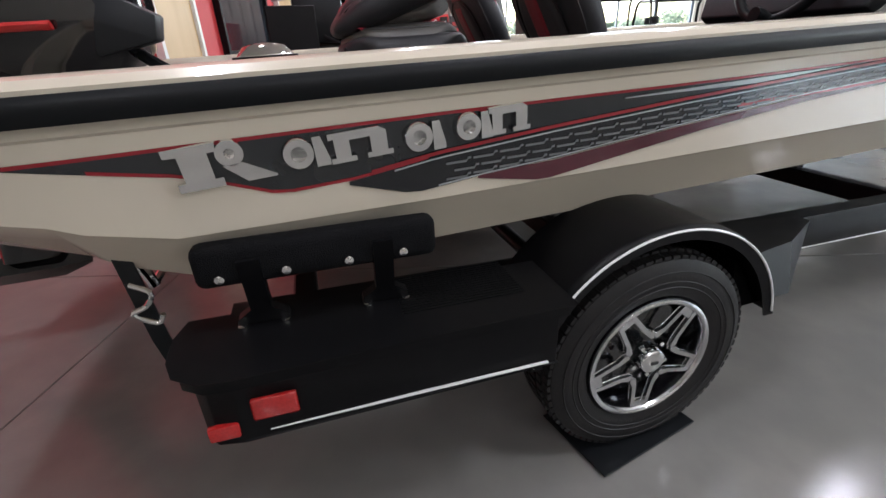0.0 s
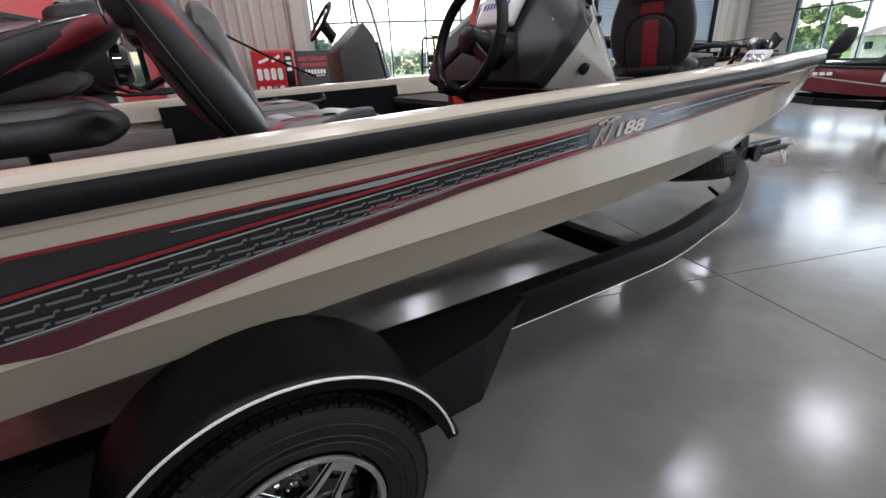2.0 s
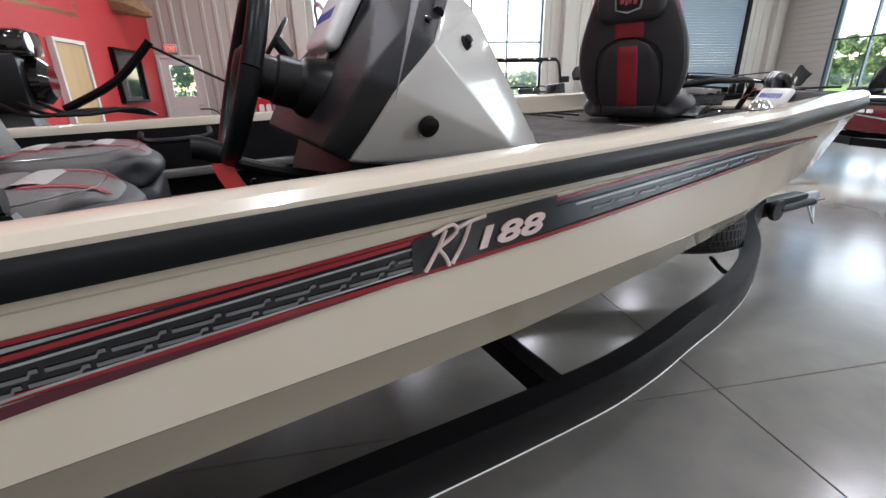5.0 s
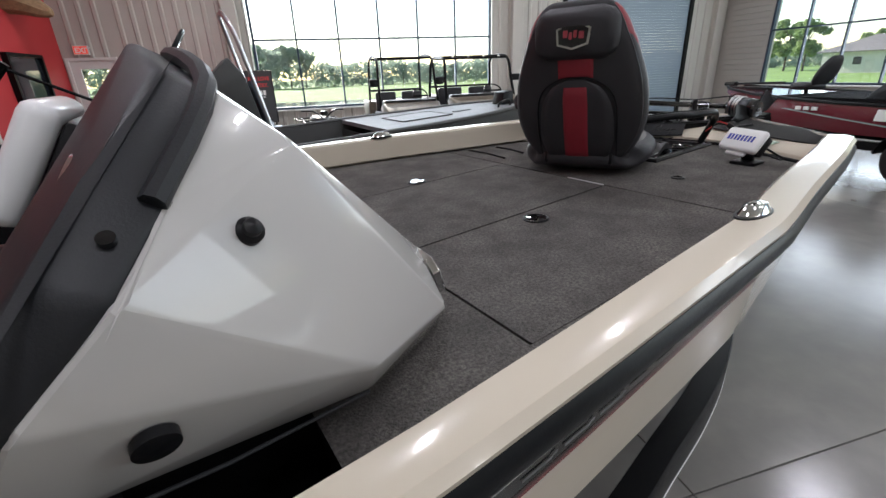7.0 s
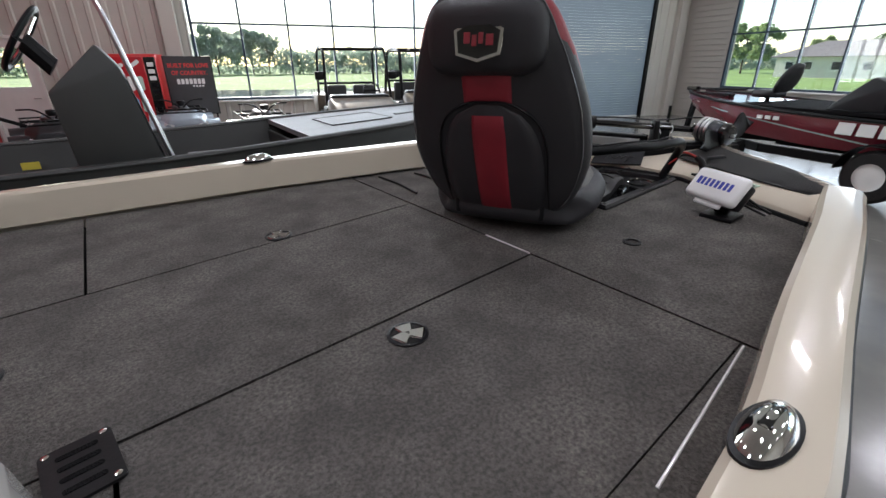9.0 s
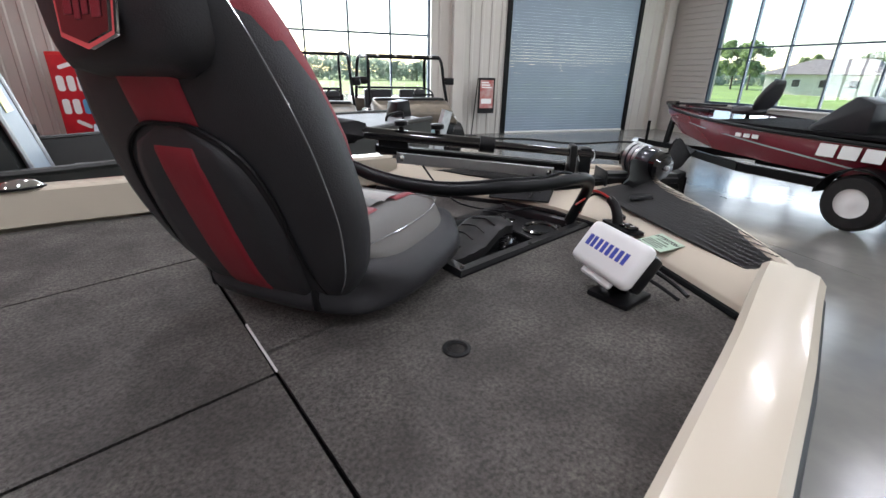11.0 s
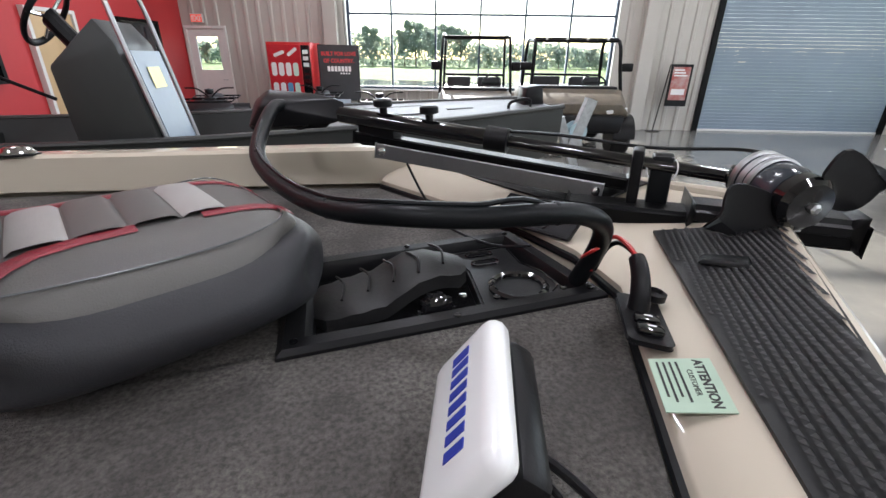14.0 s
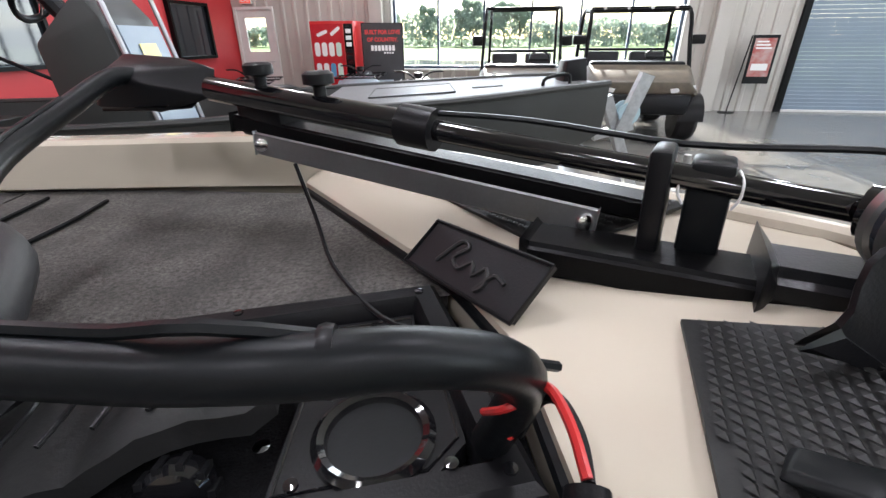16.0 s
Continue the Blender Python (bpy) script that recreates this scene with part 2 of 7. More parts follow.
def join(bm, b, m=None):
    if m is not None:
        b.transform(m)
    if bm is None:
        return b
    me = bpy.data.meshes.new("tmp")
    b.to_mesh(me)
    b.free()
    bm.from_mesh(me)
    bpy.data.meshes.remove(me)
    return bm


def loft(rings, closed=True, caps=True, bm=None):
    b = bmesh.new()
    rows = [[b.verts.new(p) for p in ring] for ring in rings]
    n = len(rows[0])
    for a, c in zip(rows, rows[1:]):
        for i in range(n if closed else n - 1):
            j = (i + 1) % n
            try:
                b.faces.new((a[i], a[j], c[j], c[i]))
            except ValueError:
                pass
    if caps and closed:
        b.faces.new(rows[0])
        b.faces.new(rows[-1][::-1])
    bmesh.ops.remove_doubles(b, verts=b.verts, dist=1e-5)
    return join(bm, b)


def prism(poly, d0, d1, axis="y", r=0.0, bm=None):
    """A polygon of two coordinates pushed along the axis from d0 to d1."""
    def at(p, d):
        return {"y": (p[0], d, p[1]), "z": (p[0], p[1], d), "x": (d, p[0], p[1])}[axis]
    b = loft([[at(p, d0) for p in poly], [at(p, d1) for p in poly]])
    if r:
        bmesh.ops.bevel(b, geom=b.edges[:], offset=r, segments=2, profile=0.5, affect="EDGES")
    return join(bm, b)


def tube(points, r, n=10, bm=None, smooth=4, flat=1.0, taper=None):
    """A round bar along the points, eased through them."""
    ps = [Vector(p) for p in points]
    path = []
    if smooth > 1 and len(ps) > 2:
        for i in range(len(ps) - 1):
            p0, p1, p2, p3 = ps[max(i - 1, 0)], ps[i], ps[i + 1], ps[min(i + 2, len(ps) - 1)]
            for k in range(smooth):
                s = k / smooth
                path.append(0.5 * ((2 * p1) + (p2 - p0) * s + (2 * p0 - 5 * p1 + 4 * p2 - p3) * s * s + (3 * p1 - p0 - 3 * p2 + p3) * s ** 3))
        path.append(ps[-1])
    else:
        path = ps
    rings, up = [], None
    for i, p in enumerate(path):
        d = (path[min(i + 1, len(path) - 1)] - path[max(i - 1, 0)]).normalized()
        if up is None:
            up = Vector((0, 0, 1)) if abs(d.z) < 0.9 else Vector((1, 0, 0))
        side = d.cross(up).normalized()
        up = side.cross(d).normalized()
        k = r if taper is None else r * (1 + (taper - 1) * i / (len(path) - 1))
        rings.append([p + side * (math.cos(a) * k) + up * (math.sin(a) * k * flat) for a in (2 * math.pi * j / n for j in range(n))])
    return loft(rings, bm=bm)


def lathe(profile, n=32, axis="y", bm=None, c=(0, 0, 0), caps=True):
    """Turns (radius, along) pairs round the axis through c."""
    rings = []
    for r, d in profile:
        ring = []
        for j in range(n):
            a = 2 * math.pi * j / n
            p = (math.cos(a) * r, math.sin(a) * r)
            q = {"y": (p[0], d, p[1]), "z": (p[0], p[1], d), "x": (d, p[0], p[1])}[axis]
            ring.append(Vector(q) + Vector(c))
        rings.append(ring)
    return loft(rings, caps=caps, bm=bm)


def disc(x, y, z, r, h, n=20, axis="z", bm=None):
    return lathe([(r, 0), (r, h * 0.8), (r * 0.9, h)], n, axis, bm, (x, y, z))


def rounded(w, h, r, n=5):
    """A rounded rectangle's outline, centred."""
    out = []
    for cx, cy, a0 in ((w / 2 - r, h / 2 - r, 0), (-w / 2 + r, h / 2 - r, 90), (-w / 2 + r, -h / 2 + r, 180), (w / 2 - r, -h / 2 + r, 270)):
        for k in range(n + 1):
            a = radians(a0 + 90 * k / n)
            out.append((cx + math.cos(a) * r, cy + math.sin(a) * r))
    return out


def text(name, words, size, material, m, parent=None, bold=0.0, depth=0.0015, align="LEFT", shear=0.0, wide=1.0):
    cu = bpy.data.curves.new(name, "FONT")
    cu.body, cu.size, cu.extrude, cu.offset, cu.align_x, cu.shear = words, size, depth, bold, align, shear
    cu.resolution_u = 3
    tmp = bpy.data.objects.new(name, cu)
    scene.collection.objects.link(tmp)
    me = bpy.data.meshes.new_from_object(tmp)
    bpy.data.objects.remove(tmp)
    me.transform(Matrix.Diagonal((wide, 1, 1, 1)))
    me.materials.clear()
    me.materials.append(material)
    ob = new(name, me)
    ob.matrix_basis = m
    if parent is not None:
        ob.parent = parent
    return ob


def lerp(table, x):
    if x <= table[0][0]:
        return table[0][1]
    for (a, va), (b, vb) in zip(table, table[1:]):
        if x <= b:
            return va + (vb - va) * (x - a) / (b - a)
    return table[-1][1]


def cushion(w, d, h, puff=0.25, nx=10, ny=10, bm=None, m=None, r=0.35):
    """A padded block, centred on x and y, its foot at z = 0."""
    b = bmesh.new()
    grid = {}
    for side in (0, 1):
        for i in range(nx + 1):
            for j in range(ny + 1):
                s, t = math.sin((2 * i / nx - 1) * math.pi / 2), math.sin((2 * j / ny - 1) * math.pi / 2)
                edge = max(abs(s), abs(t))
                k = math.sqrt(max(0.0, 1 - min(1, max(0, (edge - (1 - r)) / r)) ** 2.0))
                kx = math.sqrt(max(0.0, 1 - 0.5 * (abs(t) ** 4)))
                ky = math.sqrt(max(0.0, 1 - 0.5 * (abs(s) ** 4)))
                zz = h / 2 + (h / 2) * k * (1 + puff * (1 - s * s) * (1 - t * t)) * (1 if side else -0.9)
                grid[side, i, j] = b.verts.new((s * kx * w / 2, t * ky * d / 2, zz))
    for side in (0, 1):
        for i in range(nx):
            for j in range(ny):
                q = [grid[side, i, j], grid[side, i + 1, j], grid[side, i + 1, j + 1], grid[side, i, j + 1]]
                b.faces.new(q if side else q[::-1])
    bmesh.ops.remove_doubles(b, verts=b.verts, dist=1e-4)
    return join(bm, b, m)


def pad_z(x, y, w, d, h, puff=0.25, r=0.35):
    """The height of a cushion's top over its foot."""
    s, t = min(1, abs(2 * x / w)), min(1, abs(2 * y / d))
    e = min(1, max(0, (max(s, t) - (1 - r)) / r))
    return h / 2 + h / 2 * math.sqrt(max(0, 1 - e * e)) * (1 + puff * (1 - s * s) * (1 - t * t))


# ---- the showroom ----
def wall_box(name, u0, u1, v0, v1, z0, z1, material, label, category="wall", parent=None):
    ob = part(name, box(u0, u1, v0, v1, z0, z1), material, parent, smooth=False, m=RM if parent is None else None)
    return structure(ob, label, category) if parent is None else ob


U0, U1, V0, H = -3.98, 14.6, -22.0, 5.5
floor = structure(part("floor", box(U0 - 3, U1, V0, 0.0, -0.12, 0.0), FLOOR, smooth=False, m=RM), "polished grey concrete showroom floor with saw-cut joints", "floor")
floor.matrix_basis = RM @ Matrix.Translation((0, 0, -0.008))
floor.data.materials[0] = JOINT
SL = 4.7
us = [U0 - 3] + [2.45 + SL * k for k in range(-3, 4) if U0 - 3 < 2.45 + SL * k < U1] + [U1]
vs = [V0] + [-11.87 + SL * k for k in range(-3, 3) if V0 < -11.87 + SL * k < 0] + [0.0]
for ua, ub in zip(us, us[1:]):
    for va, vb in zip(vs, vs[1:]):
        part("slab", box(ua + .003, ub - .003, va + .003, vb - .003, -0.11, 0.008, 0.002, 1), FLOOR, floor, smooth=False)


def ribbed(u0, u1, v, z0, z1, pitch=0.30, depth=0.028, inward=-1):
    """Ribbed metal cladding: trapezoid ribs, facing inwards, with a flat back."""
    prof = []
    u = u0
    while u < u1 - 1e-6:
        for du, dv in ((0, 0), (pitch * .62, 0), (pitch * .70, depth), (pitch * .92, depth)):
            if u + du < u1:
                prof.append((u + du, v + inward * dv))
        u += pitch
    prof += [(u1, v), (u1, v + 0.2), (u0, v + 0.2)]
    return prism(prof, z0, z1, "z")


# window wall, in pieces round its openings
W1 = (0.08, 6.40, 0.86, 4.7)
ED = (-3.87, -2.96, 0.0, 2.16)
RD = (8.69, 13.15, 0.0, 4.4)
wall_n = structure(part("wall_north", ribbed(ED[1] + .06, W1[0] - .05, 0, 0, H), WALL_METAL, smooth=False, m=RM), "beige ribbed metal showroom wall with big window", "wall")
for a, b_, z0, z1 in ((U0, ED[0] - .06, 0, H), (ED[0] - .06, ED[1] + .06, ED[3] + .06, H), (W1[0] - .05, W1[1] + .05, 0, W1[2]), (W1[0] - .05, W1[1] + .05, W1[3], H),
                      (W1[1] + .05, RD[0] - .07, 0, H), (RD[0] - .07, RD[1] + .07, RD[3], H), (RD[1] + .07, U1 + .2, 0, H)):
    part("wall_panel", ribbed(a, b_, 0, z0, z1), WALL_METAL, wall_n, smooth=False)
for cu in (-0.30, 7.15, 14.2):
    part("column", box(cu - .16, cu + .16, -.20, -.03, 0, H, 0.01, 1), WALL_METAL, wall_n, smooth=False)
wall_w = structure(part("wall_west", box(U0 - .2, U0, -13.0, .2, 2.24, H), WALL_RED, smooth=False, m=RM), "red painted office wall with doors and windows", "wall")
OFFICE = [(-2.30, -1.06, 1.13, 2.24, "w"), (-4.30, -3.33, 0.0, 2.24, "d"), (-6.9, -4.92, 1.13, 2.24, "w"), (-8.6, -7.6, 0, 2.24, "d"), (-10.9, -9.4, 1.13, 2.24, "w")]
edges = [.2]
for v0, v1, z0, z1, kind in OFFICE:
    edges += [v1, v0]
edges.append(-13.0)
for a, b_ in zip(edges[::2], edges[1::2]):
    part("wall_panel", box(U0 - .2, U0, b_, a, 0, 2.24), WALL_RED, wall_w, smooth=False)
for v0, v1, z0, z1, kind in OFFICE:
    w = v1 - v0
    if kind == "w":
        part("wall_panel", box(U0 - .2, U0, v0, v1, 0, z0), WALL_RED, wall_w, smooth=False)
    o = tagged(thing("door_office" if kind == "d" else "window_office", RM @ pose(U0, v1, 0, 0, 0, -90), "closed light wooden office door in white frame" if kind == "d" else "black-framed interior office window in the red wall", "door" if kind == "d" else "window"), kind="structure")
    fm = WHITE_PAINT if kind == "d" else BLACK_PAINT
    fr = box(0, .06, -.02, .1, z0, z1 - .002)
    box(w - .06, w, -.02, .1, z0, z1 - .002, bm=fr)
    box(.06, w - .06, -.02, .1, z1 - .062, z1 - .002, bm=fr)
    if kind == "w":
        box(.06, w - .06, -.02, .1, z0, z0 + .06, bm=fr)
    part("frame", fr, fm, o, smooth=False)
    if kind == "d":
        part("door_leaf", box(.062, w - .062, .02, .06, .01, z1 - .064, .003, 1), WOOD, o, smooth=False)
        part("door_handle", tube([(w - .12, .02, 1.0), (w - .12, -.04, 1.0), (w - .24, -.04, 1.0)], .01, 8), STEEL, o)
    else:
        part("pane", box(.062, w - .062, .03, .036, z0 + .062, z1 - .064), DARK_GLASS, o, smooth=False)
W2 = (-7.95, -1.70, 0.95, 4.7)
W3 = (-18.0, -11.2, .9, 4.7)
wall_e = structure(part("wall_east", box(U1, U1 + .2, W3[1], W2[0], 0, H), WALL_METAL, smooth=False, m=RM), "beige metal wall with tall window", "wall")
for v0, v1, z0, z1 in ((W2[0], W2[1], 0, W2[2]), (W2[0], W2[1], W2[3], H), (W2[1], 0, 0, H), (W3[0], W3[1], 0, W3[2]), (W3[0], W3[1], W3[3], H), (V0, W3[0], 0, H)):
    part("wall_panel", box(U1, U1 + .2, v0, v1, z0, z1), WALL_METAL, wall_e, smooth=False)
n = 0
z = 0.1
while z < H:
    part("siding_board", box(U1 - .02, U1 - .001, W2[1] + .02, -.21, z, z + .14, .004, 1), WALL_METAL, wall_e, smooth=False)
    z += 0.16
structure(wall_box("wall_south", U0 - 3, U1 + .2, V0 - .2, V0, 0, H, WALL_PLAIN, "plain beige wall closing the showroom"), "plain beige wall closing the showroom", "wall")
wall_box("wall_southwest", U0 - 3.2, U0 - 3, V0, -13.0, 0, H, WALL_PLAIN, "plain beige wall beside the office")
wall_box("wall_return", U0 - 3.2, U0 - .2, -13.0, -12.8, 0, H, WALL_PLAIN, "plain beige wall beside the office")
structure(part("ceiling", box(U0 - 3.2, U1 + .2, V0 - .2, .2, H, H + .15), CEIL, smooth=False, m=RM), "white metal showroom ceiling", "ceiling")


def big_window(name, n, w, z0, z1, bars, m, label):
    """A window of n panes across, with crossbars; x along, y outwards, its foot at z0."""
    w_ob = tagged(thing(name, m, label, "window"), kind="structure")
    fr = box(0, w, -.03, .07, z0, z0 + .06)
    box(0, w, -.03, .07, z1 - .06, z1, bm=fr)
    box(0, .06, -.03, .07, z0 + .06, z1 - .06, bm=fr)
    box(w - .06, w, -.03, .07, z0 + .06, z1 - .06, bm=fr)
    part("window_frame", fr, FRAME_BLUE, w_ob, smooth=False)
    zs = [z0] + bars + [z1]
    for k in range(1, n):
        part("mullion", box(w * k / n - .022, w * k / n + .022, -.02, .06, z0 + .06, z1 - .06), FRAME_BLUE, w_ob, smooth=False)
    for zb in bars:
        part("crossbar", box(.06, w - .06, -.024, .064, zb - .022, zb + .022), FRAME_BLUE, w_ob, smooth=False)
    for k in range(n):
        for za, zb in zip(zs, zs[1:]):
            p = part("pane", box(w * k / n + .024, w * (k + 1) / n - .024, .015, .021, za + .03, zb - .03), GLASS, w_ob, smooth=False)
            p.visible_shadow = False
    part("window_sill", box(-.05, w + .05, -.12, -.032, z0 - .04, z0, .006, 1), WHITE_PAINT, w_ob)
    return w_ob


big_window("window_1", 6, W1[1] - W1[0], W1[2], W1[3], [2.52, 4.15], RM @ pose(W1[0], 0, 0), "tall dark-framed showroom window facing lake and meadow")
big_window("window_2", 6, W2[1] - W2[0], W2[2], W2[3], [2.43, 4.15], RM @ pose(U1, W2[1], 0, 0, 0, -90), "tall dark-framed side window facing a house")

big_window("window_3", 6, W3[1] - W3[0], W3[2], W3[3], [2.47, 4.15], RM @ pose(U1, W3[1], 0, 0, 0, -90), "tall dark-framed side window of the showroom")

# roller door
rdo = tagged(thing("door_1", RM @ pose(RD[0], 0, 0), "closed blue-grey slatted roller door", "door"), kind="structure")
rw = RD[1] - RD[0]
for k in range(56):
    z0 = .05 + k * .0775
    part("slat", prism([(-.0075, z0), (-.010, z0 + .014), (-.010, z0 + .060), (-.0075, z0 + .0745), (.01, z0 + .0745), (.01, z0)], .06, rw - .06, "x"), ROLL, rdo, smooth=False)
part("bottom_rail", box(.06, rw - .06, -.04, .03, .001, .05, .006, 1), WHITE_PAINT, rdo)
for x0 in (-.07, rw - .06):
    part("guide_rail", box(x0, x0 + .13, -.07, .05, 0, RD[3], .005, 1), BLACK_PAINT, rdo, smooth=False)

# exit door with its glazed half
edo = tagged(thing("door_2", RM @ pose(ED[0], 0, 0), "beige metal exit door with half window", "door"), kind="structure")
ew = ED[1] - ED[0]
leaf = box(0, .18, -.01, .04, .01, ED[3])
box(ew - .18, ew, -.01, .04, .01, ED[3], bm=leaf)
box(.18, ew - .18, -.01, .04, .01, 1.23, bm=leaf)
box(.18, ew - .18, -.01, .04, 1.98, ED[3], bm=leaf)
part("door_leaf", leaf, WHITE_PAINT, edo, smooth=False)
p = part("pane", box(.18, ew - .18, .012, .018, 1.23, 1.98), GLASS, edo, smooth=False)
p.visible_shadow = False
dfr = box(-.06, 0, -.05, .06, 0, ED[3] + .06)
box(ew, ew + .06, -.05, .06, 0, ED[3] + .06, bm=dfr)
box(0, ew, -.05, .06, ED[3], ED[3] + .06, bm=dfr)
part("door_frame", dfr, WHITE_PAINT, edo, smooth=False)
part("door_handle", tube([(ew - .08, -.012, 1.0), (ew - .08, -.06, 1.0), (ew - .19, -.06, 1.0)], .01, 8), STEEL, edo)
ex = thing("exit_sign", RM @ pose(-3.55, -.034, 2.28), "small lit red exit sign on the wall", "sign")
part("sign_box", box(-.15, .15, -.05, 0, 0, .19, .006, 1), WHITE_PAINT, ex)
part("panel", box(-.135, .135, -.054, -.0505, .015, .175), EXIT_GLOW, ex, smooth=False)
text("lettering", "EXIT", .15, WHITE_INK, pose(-.115, -.055, .042, 90, 0, 0), ex, bold=.004)

# ceiling lamps
for k, (lu, lv) in enumerate(LAMPS):
    if k == 0:
        lamp0 = thing("ceiling_lamp", RM @ pose(lu, lv, 5.2), "white rectangular high-bay lamp hung from the ceiling", "lamp", "high-bay lamps")
        part("housing", box(-.28, .28, -.65, .65, .012, .10, .02, 2), WHITE_PAINT, lamp0)
        part("diffuser", box(-.24, .24, -.6, .6, .0, .011), LAMP_GLOW, lamp0, smooth=False)
        for dx in (-.5, .5):
            part("cable", tube([(0, dx, .10), (0, dx, .30)], .004, 6), STEEL, lamp0)
    else:
        copy_thing(lamp0, RM @ pose(lu, lv, 5.2))

# outdoors
gr = bmesh.new()
bmesh.ops.create_grid(gr, x_segments=8, y_segments=8, size=900)
structure(part("ground", gr, GRASS, smooth=False, m=pose(0, 0, -.25)), "green meadow round the building", "ground")
structure(part("water", prism([(-60, 24), (-8, 15), (12, 17), (30, 22), (24, 29), (4, 27), (-20, 33), (-60, 36)], -.24, -.20, "z"), WATER, smooth=False, m=RM), "lily-strewn lake water beyond the meadow", "water")
structure(part("pavement", box(-20, 13, .25, 6, -.24, -.05), mat("pale_apron", (0.42, 0.41, 0.39), .8, vary=.2, scale=1), smooth=False, m=RM), "pale concrete apron outside the wall", "pavement")
# ---- the bass boat ----
BM = Matrix.Translation((0, 0, 1.15)) @ Matrix.Rotation(radians(-1.66), 4, "Y") @ Matrix.Translation((0, 0, -1.15))
SHEER = [(-1.75, 1.245), (-1.3, 1.245), (-.6, 1.205), (-.3, 1.185), (.4, 1.138), (.9, 1.105), (1.42, 1.072), (1.7, 1.048), (2.36, .985), (2.7, .915), (3.2, .825), (3.52, .755)]
BOW = [(3.52, .755), (3.58, .73), (3.66, .655), (3.80, .50), (3.99, .265), (4.10, .13), (4.15, .06), (4.16, 0.0)]
ZS, ZD = 1.19, 1.088
LINE = SHEER + BOW[1:]
CHINE_Y = [(-1.75, 1.15), (-1.35, 1.11), (-.6, 1.07), (.4, 1.01), (1.42, .94), (2.0, .865), (2.6, .78), (3.1, .66), (3.52, .48), (3.8, .30), (4.0, .15), (4.14, .03), (4.16, .0)]
CHINE_Z = [(-1.75, 1.02), (-1.4, .90), (-1.22, .765), (-.6, .745), (1.0, .73), (2.0, .725), (2.6, .745), (3.1, .79), (3.5, .87), (3.8, .96), (4.0, 1.05), (4.16, 1.14)]
KEEL_Z = [(-1.75, .98), (-1.4, .85), (-1.2, .60), (1.4, .57), (2.1, .60), (2.6, .655), (3.1, .74), (3.52, .84), (3.8, .93), (4.0, 1.02), (4.16, 1.11)]
boat = thing("bass_boat", BM, "cream fibreglass bass boat with charcoal and red stripes on trailer", "boat")


def half_section(x, y):
    cy, cz, kz = min(lerp(CHINE_Y, x), y), lerp(CHINE_Z, x), lerp(KEEL_Z, x)
    f = min(1.0, y / .9)
    zc = ZS - .07
    fz = zc + (cz - zc) * .62
    fy = y - (y - cy) * .30
    return [(x, y - .012 * f, ZS), (x, y - .012 * f, zc), (x, y - .020 * f, zc - .006), (x, fy, fz), (x, fy - .012 * f, fz - .012), (x, cy, cz), (x, cy * .96, cz - .006), (x, cy * .93, cz + .01 * f), (x, cy * .5, (cz + kz) / 2 + .005), (x, 0, kz)]


xs = sorted(set([a for a, _ in LINE] + [-1.75 + k * .2 for k in range(27)]))
xs = [x for x in xs if x <= 4.16]
rings = []
for x in xs:
    h = half_section(x, lerp(LINE, x))
    rings.append([Vector((p[0], -p[1], p[2])) for p in h] + [Vector(p) for p in h[-2::-1]])
hb = loft(rings, closed=False)
hb.faces.new([hb.verts.new(p) for p in rings[0]])
part("hull", hb, CREAM, boat, "cream gelcoat hull with folded sides")


def along(off, x0, x1, sign=-1, step=.1):
    """Points of the sheer line, pushed inwards by off."""
    out = []
    for x in [x0 + (x1 - x0) * k / max(1, round((x1 - x0) / step)) for k in range(round((x1 - x0) / step) + 1)]:
        out.append((x, sign * (lerp(SHEER, x) - off)))
    return out


GUN = [(-.012, -.015), (-.016, .006), (-.004, .020), (.02, .026), (.085, .024), (.098, .014), (.102, -.02), (.106, -.09), (.092, -.09), (.04, -.015)]
GUN_W = [(-1.75, .62), (1.45, .62), (2.0, .76), (2.6, .86), (3.53, .88)]     # it widens towards the bow
for sg in (-1, 1):
    rr = [[(x, y + -sg * (o * lerp(GUN_W, x) if o > .02 else o), ZS + dz) for o, dz in GUN] for x, y in along(0, -1.75, 3.53, sg)]
    part("gunwale", loft(rr), CREAM, boat, "glossy cream gunwale cap")
    side = [Vector((x, y, ZS - .024)) for x, y in along(-.012, -1.75, 3.5, sg)]
    prof = [(-.012, -.026), (.004, -.026), (.011, -.014), (.013, .0), (.011, .012), (.004, .022), (-.012, .024)]
    part("rub_rail", loft([[(p.x, p.y + sg * o, p.z + dz) for o, dz in prof] for p in side]), RUBBER, boat, "black rubber rub rail")
    rim = [Vector((x, sg * (y - .018), ZS - .012)) for x, y in BOW]
    part("bow_rim", tube([tuple(p) for p in rim], .016, 10, smooth=3), CREAM, boat)
part("transom", prism([(-1.22, 1.04), (-1.22, ZS - .03), (1.22, ZS - .03), (1.22, 1.04), (0, .99)], -1.80, -1.752, "x", .006), CREAM, boat)

# bow cap between deck edge and rim
DK = [(3.50, -.665), (3.74, -.16), (3.745, .0), (3.70, .16), (3.43, .665)]
OUT = [(3.53, -.725), (3.64, -.645), (3.97, -.25), (4.12, -.075), (4.135, 0), (4.12, .075), (3.97, .25), (3.64, .645), (3.53, .725)]


def on_dk(t):
    k = t * (len(DK) - 1)
    i = min(int(k), len(DK) - 2)
    return Vector(DK[i]).lerp(Vector(DK[i + 1]), k - i)


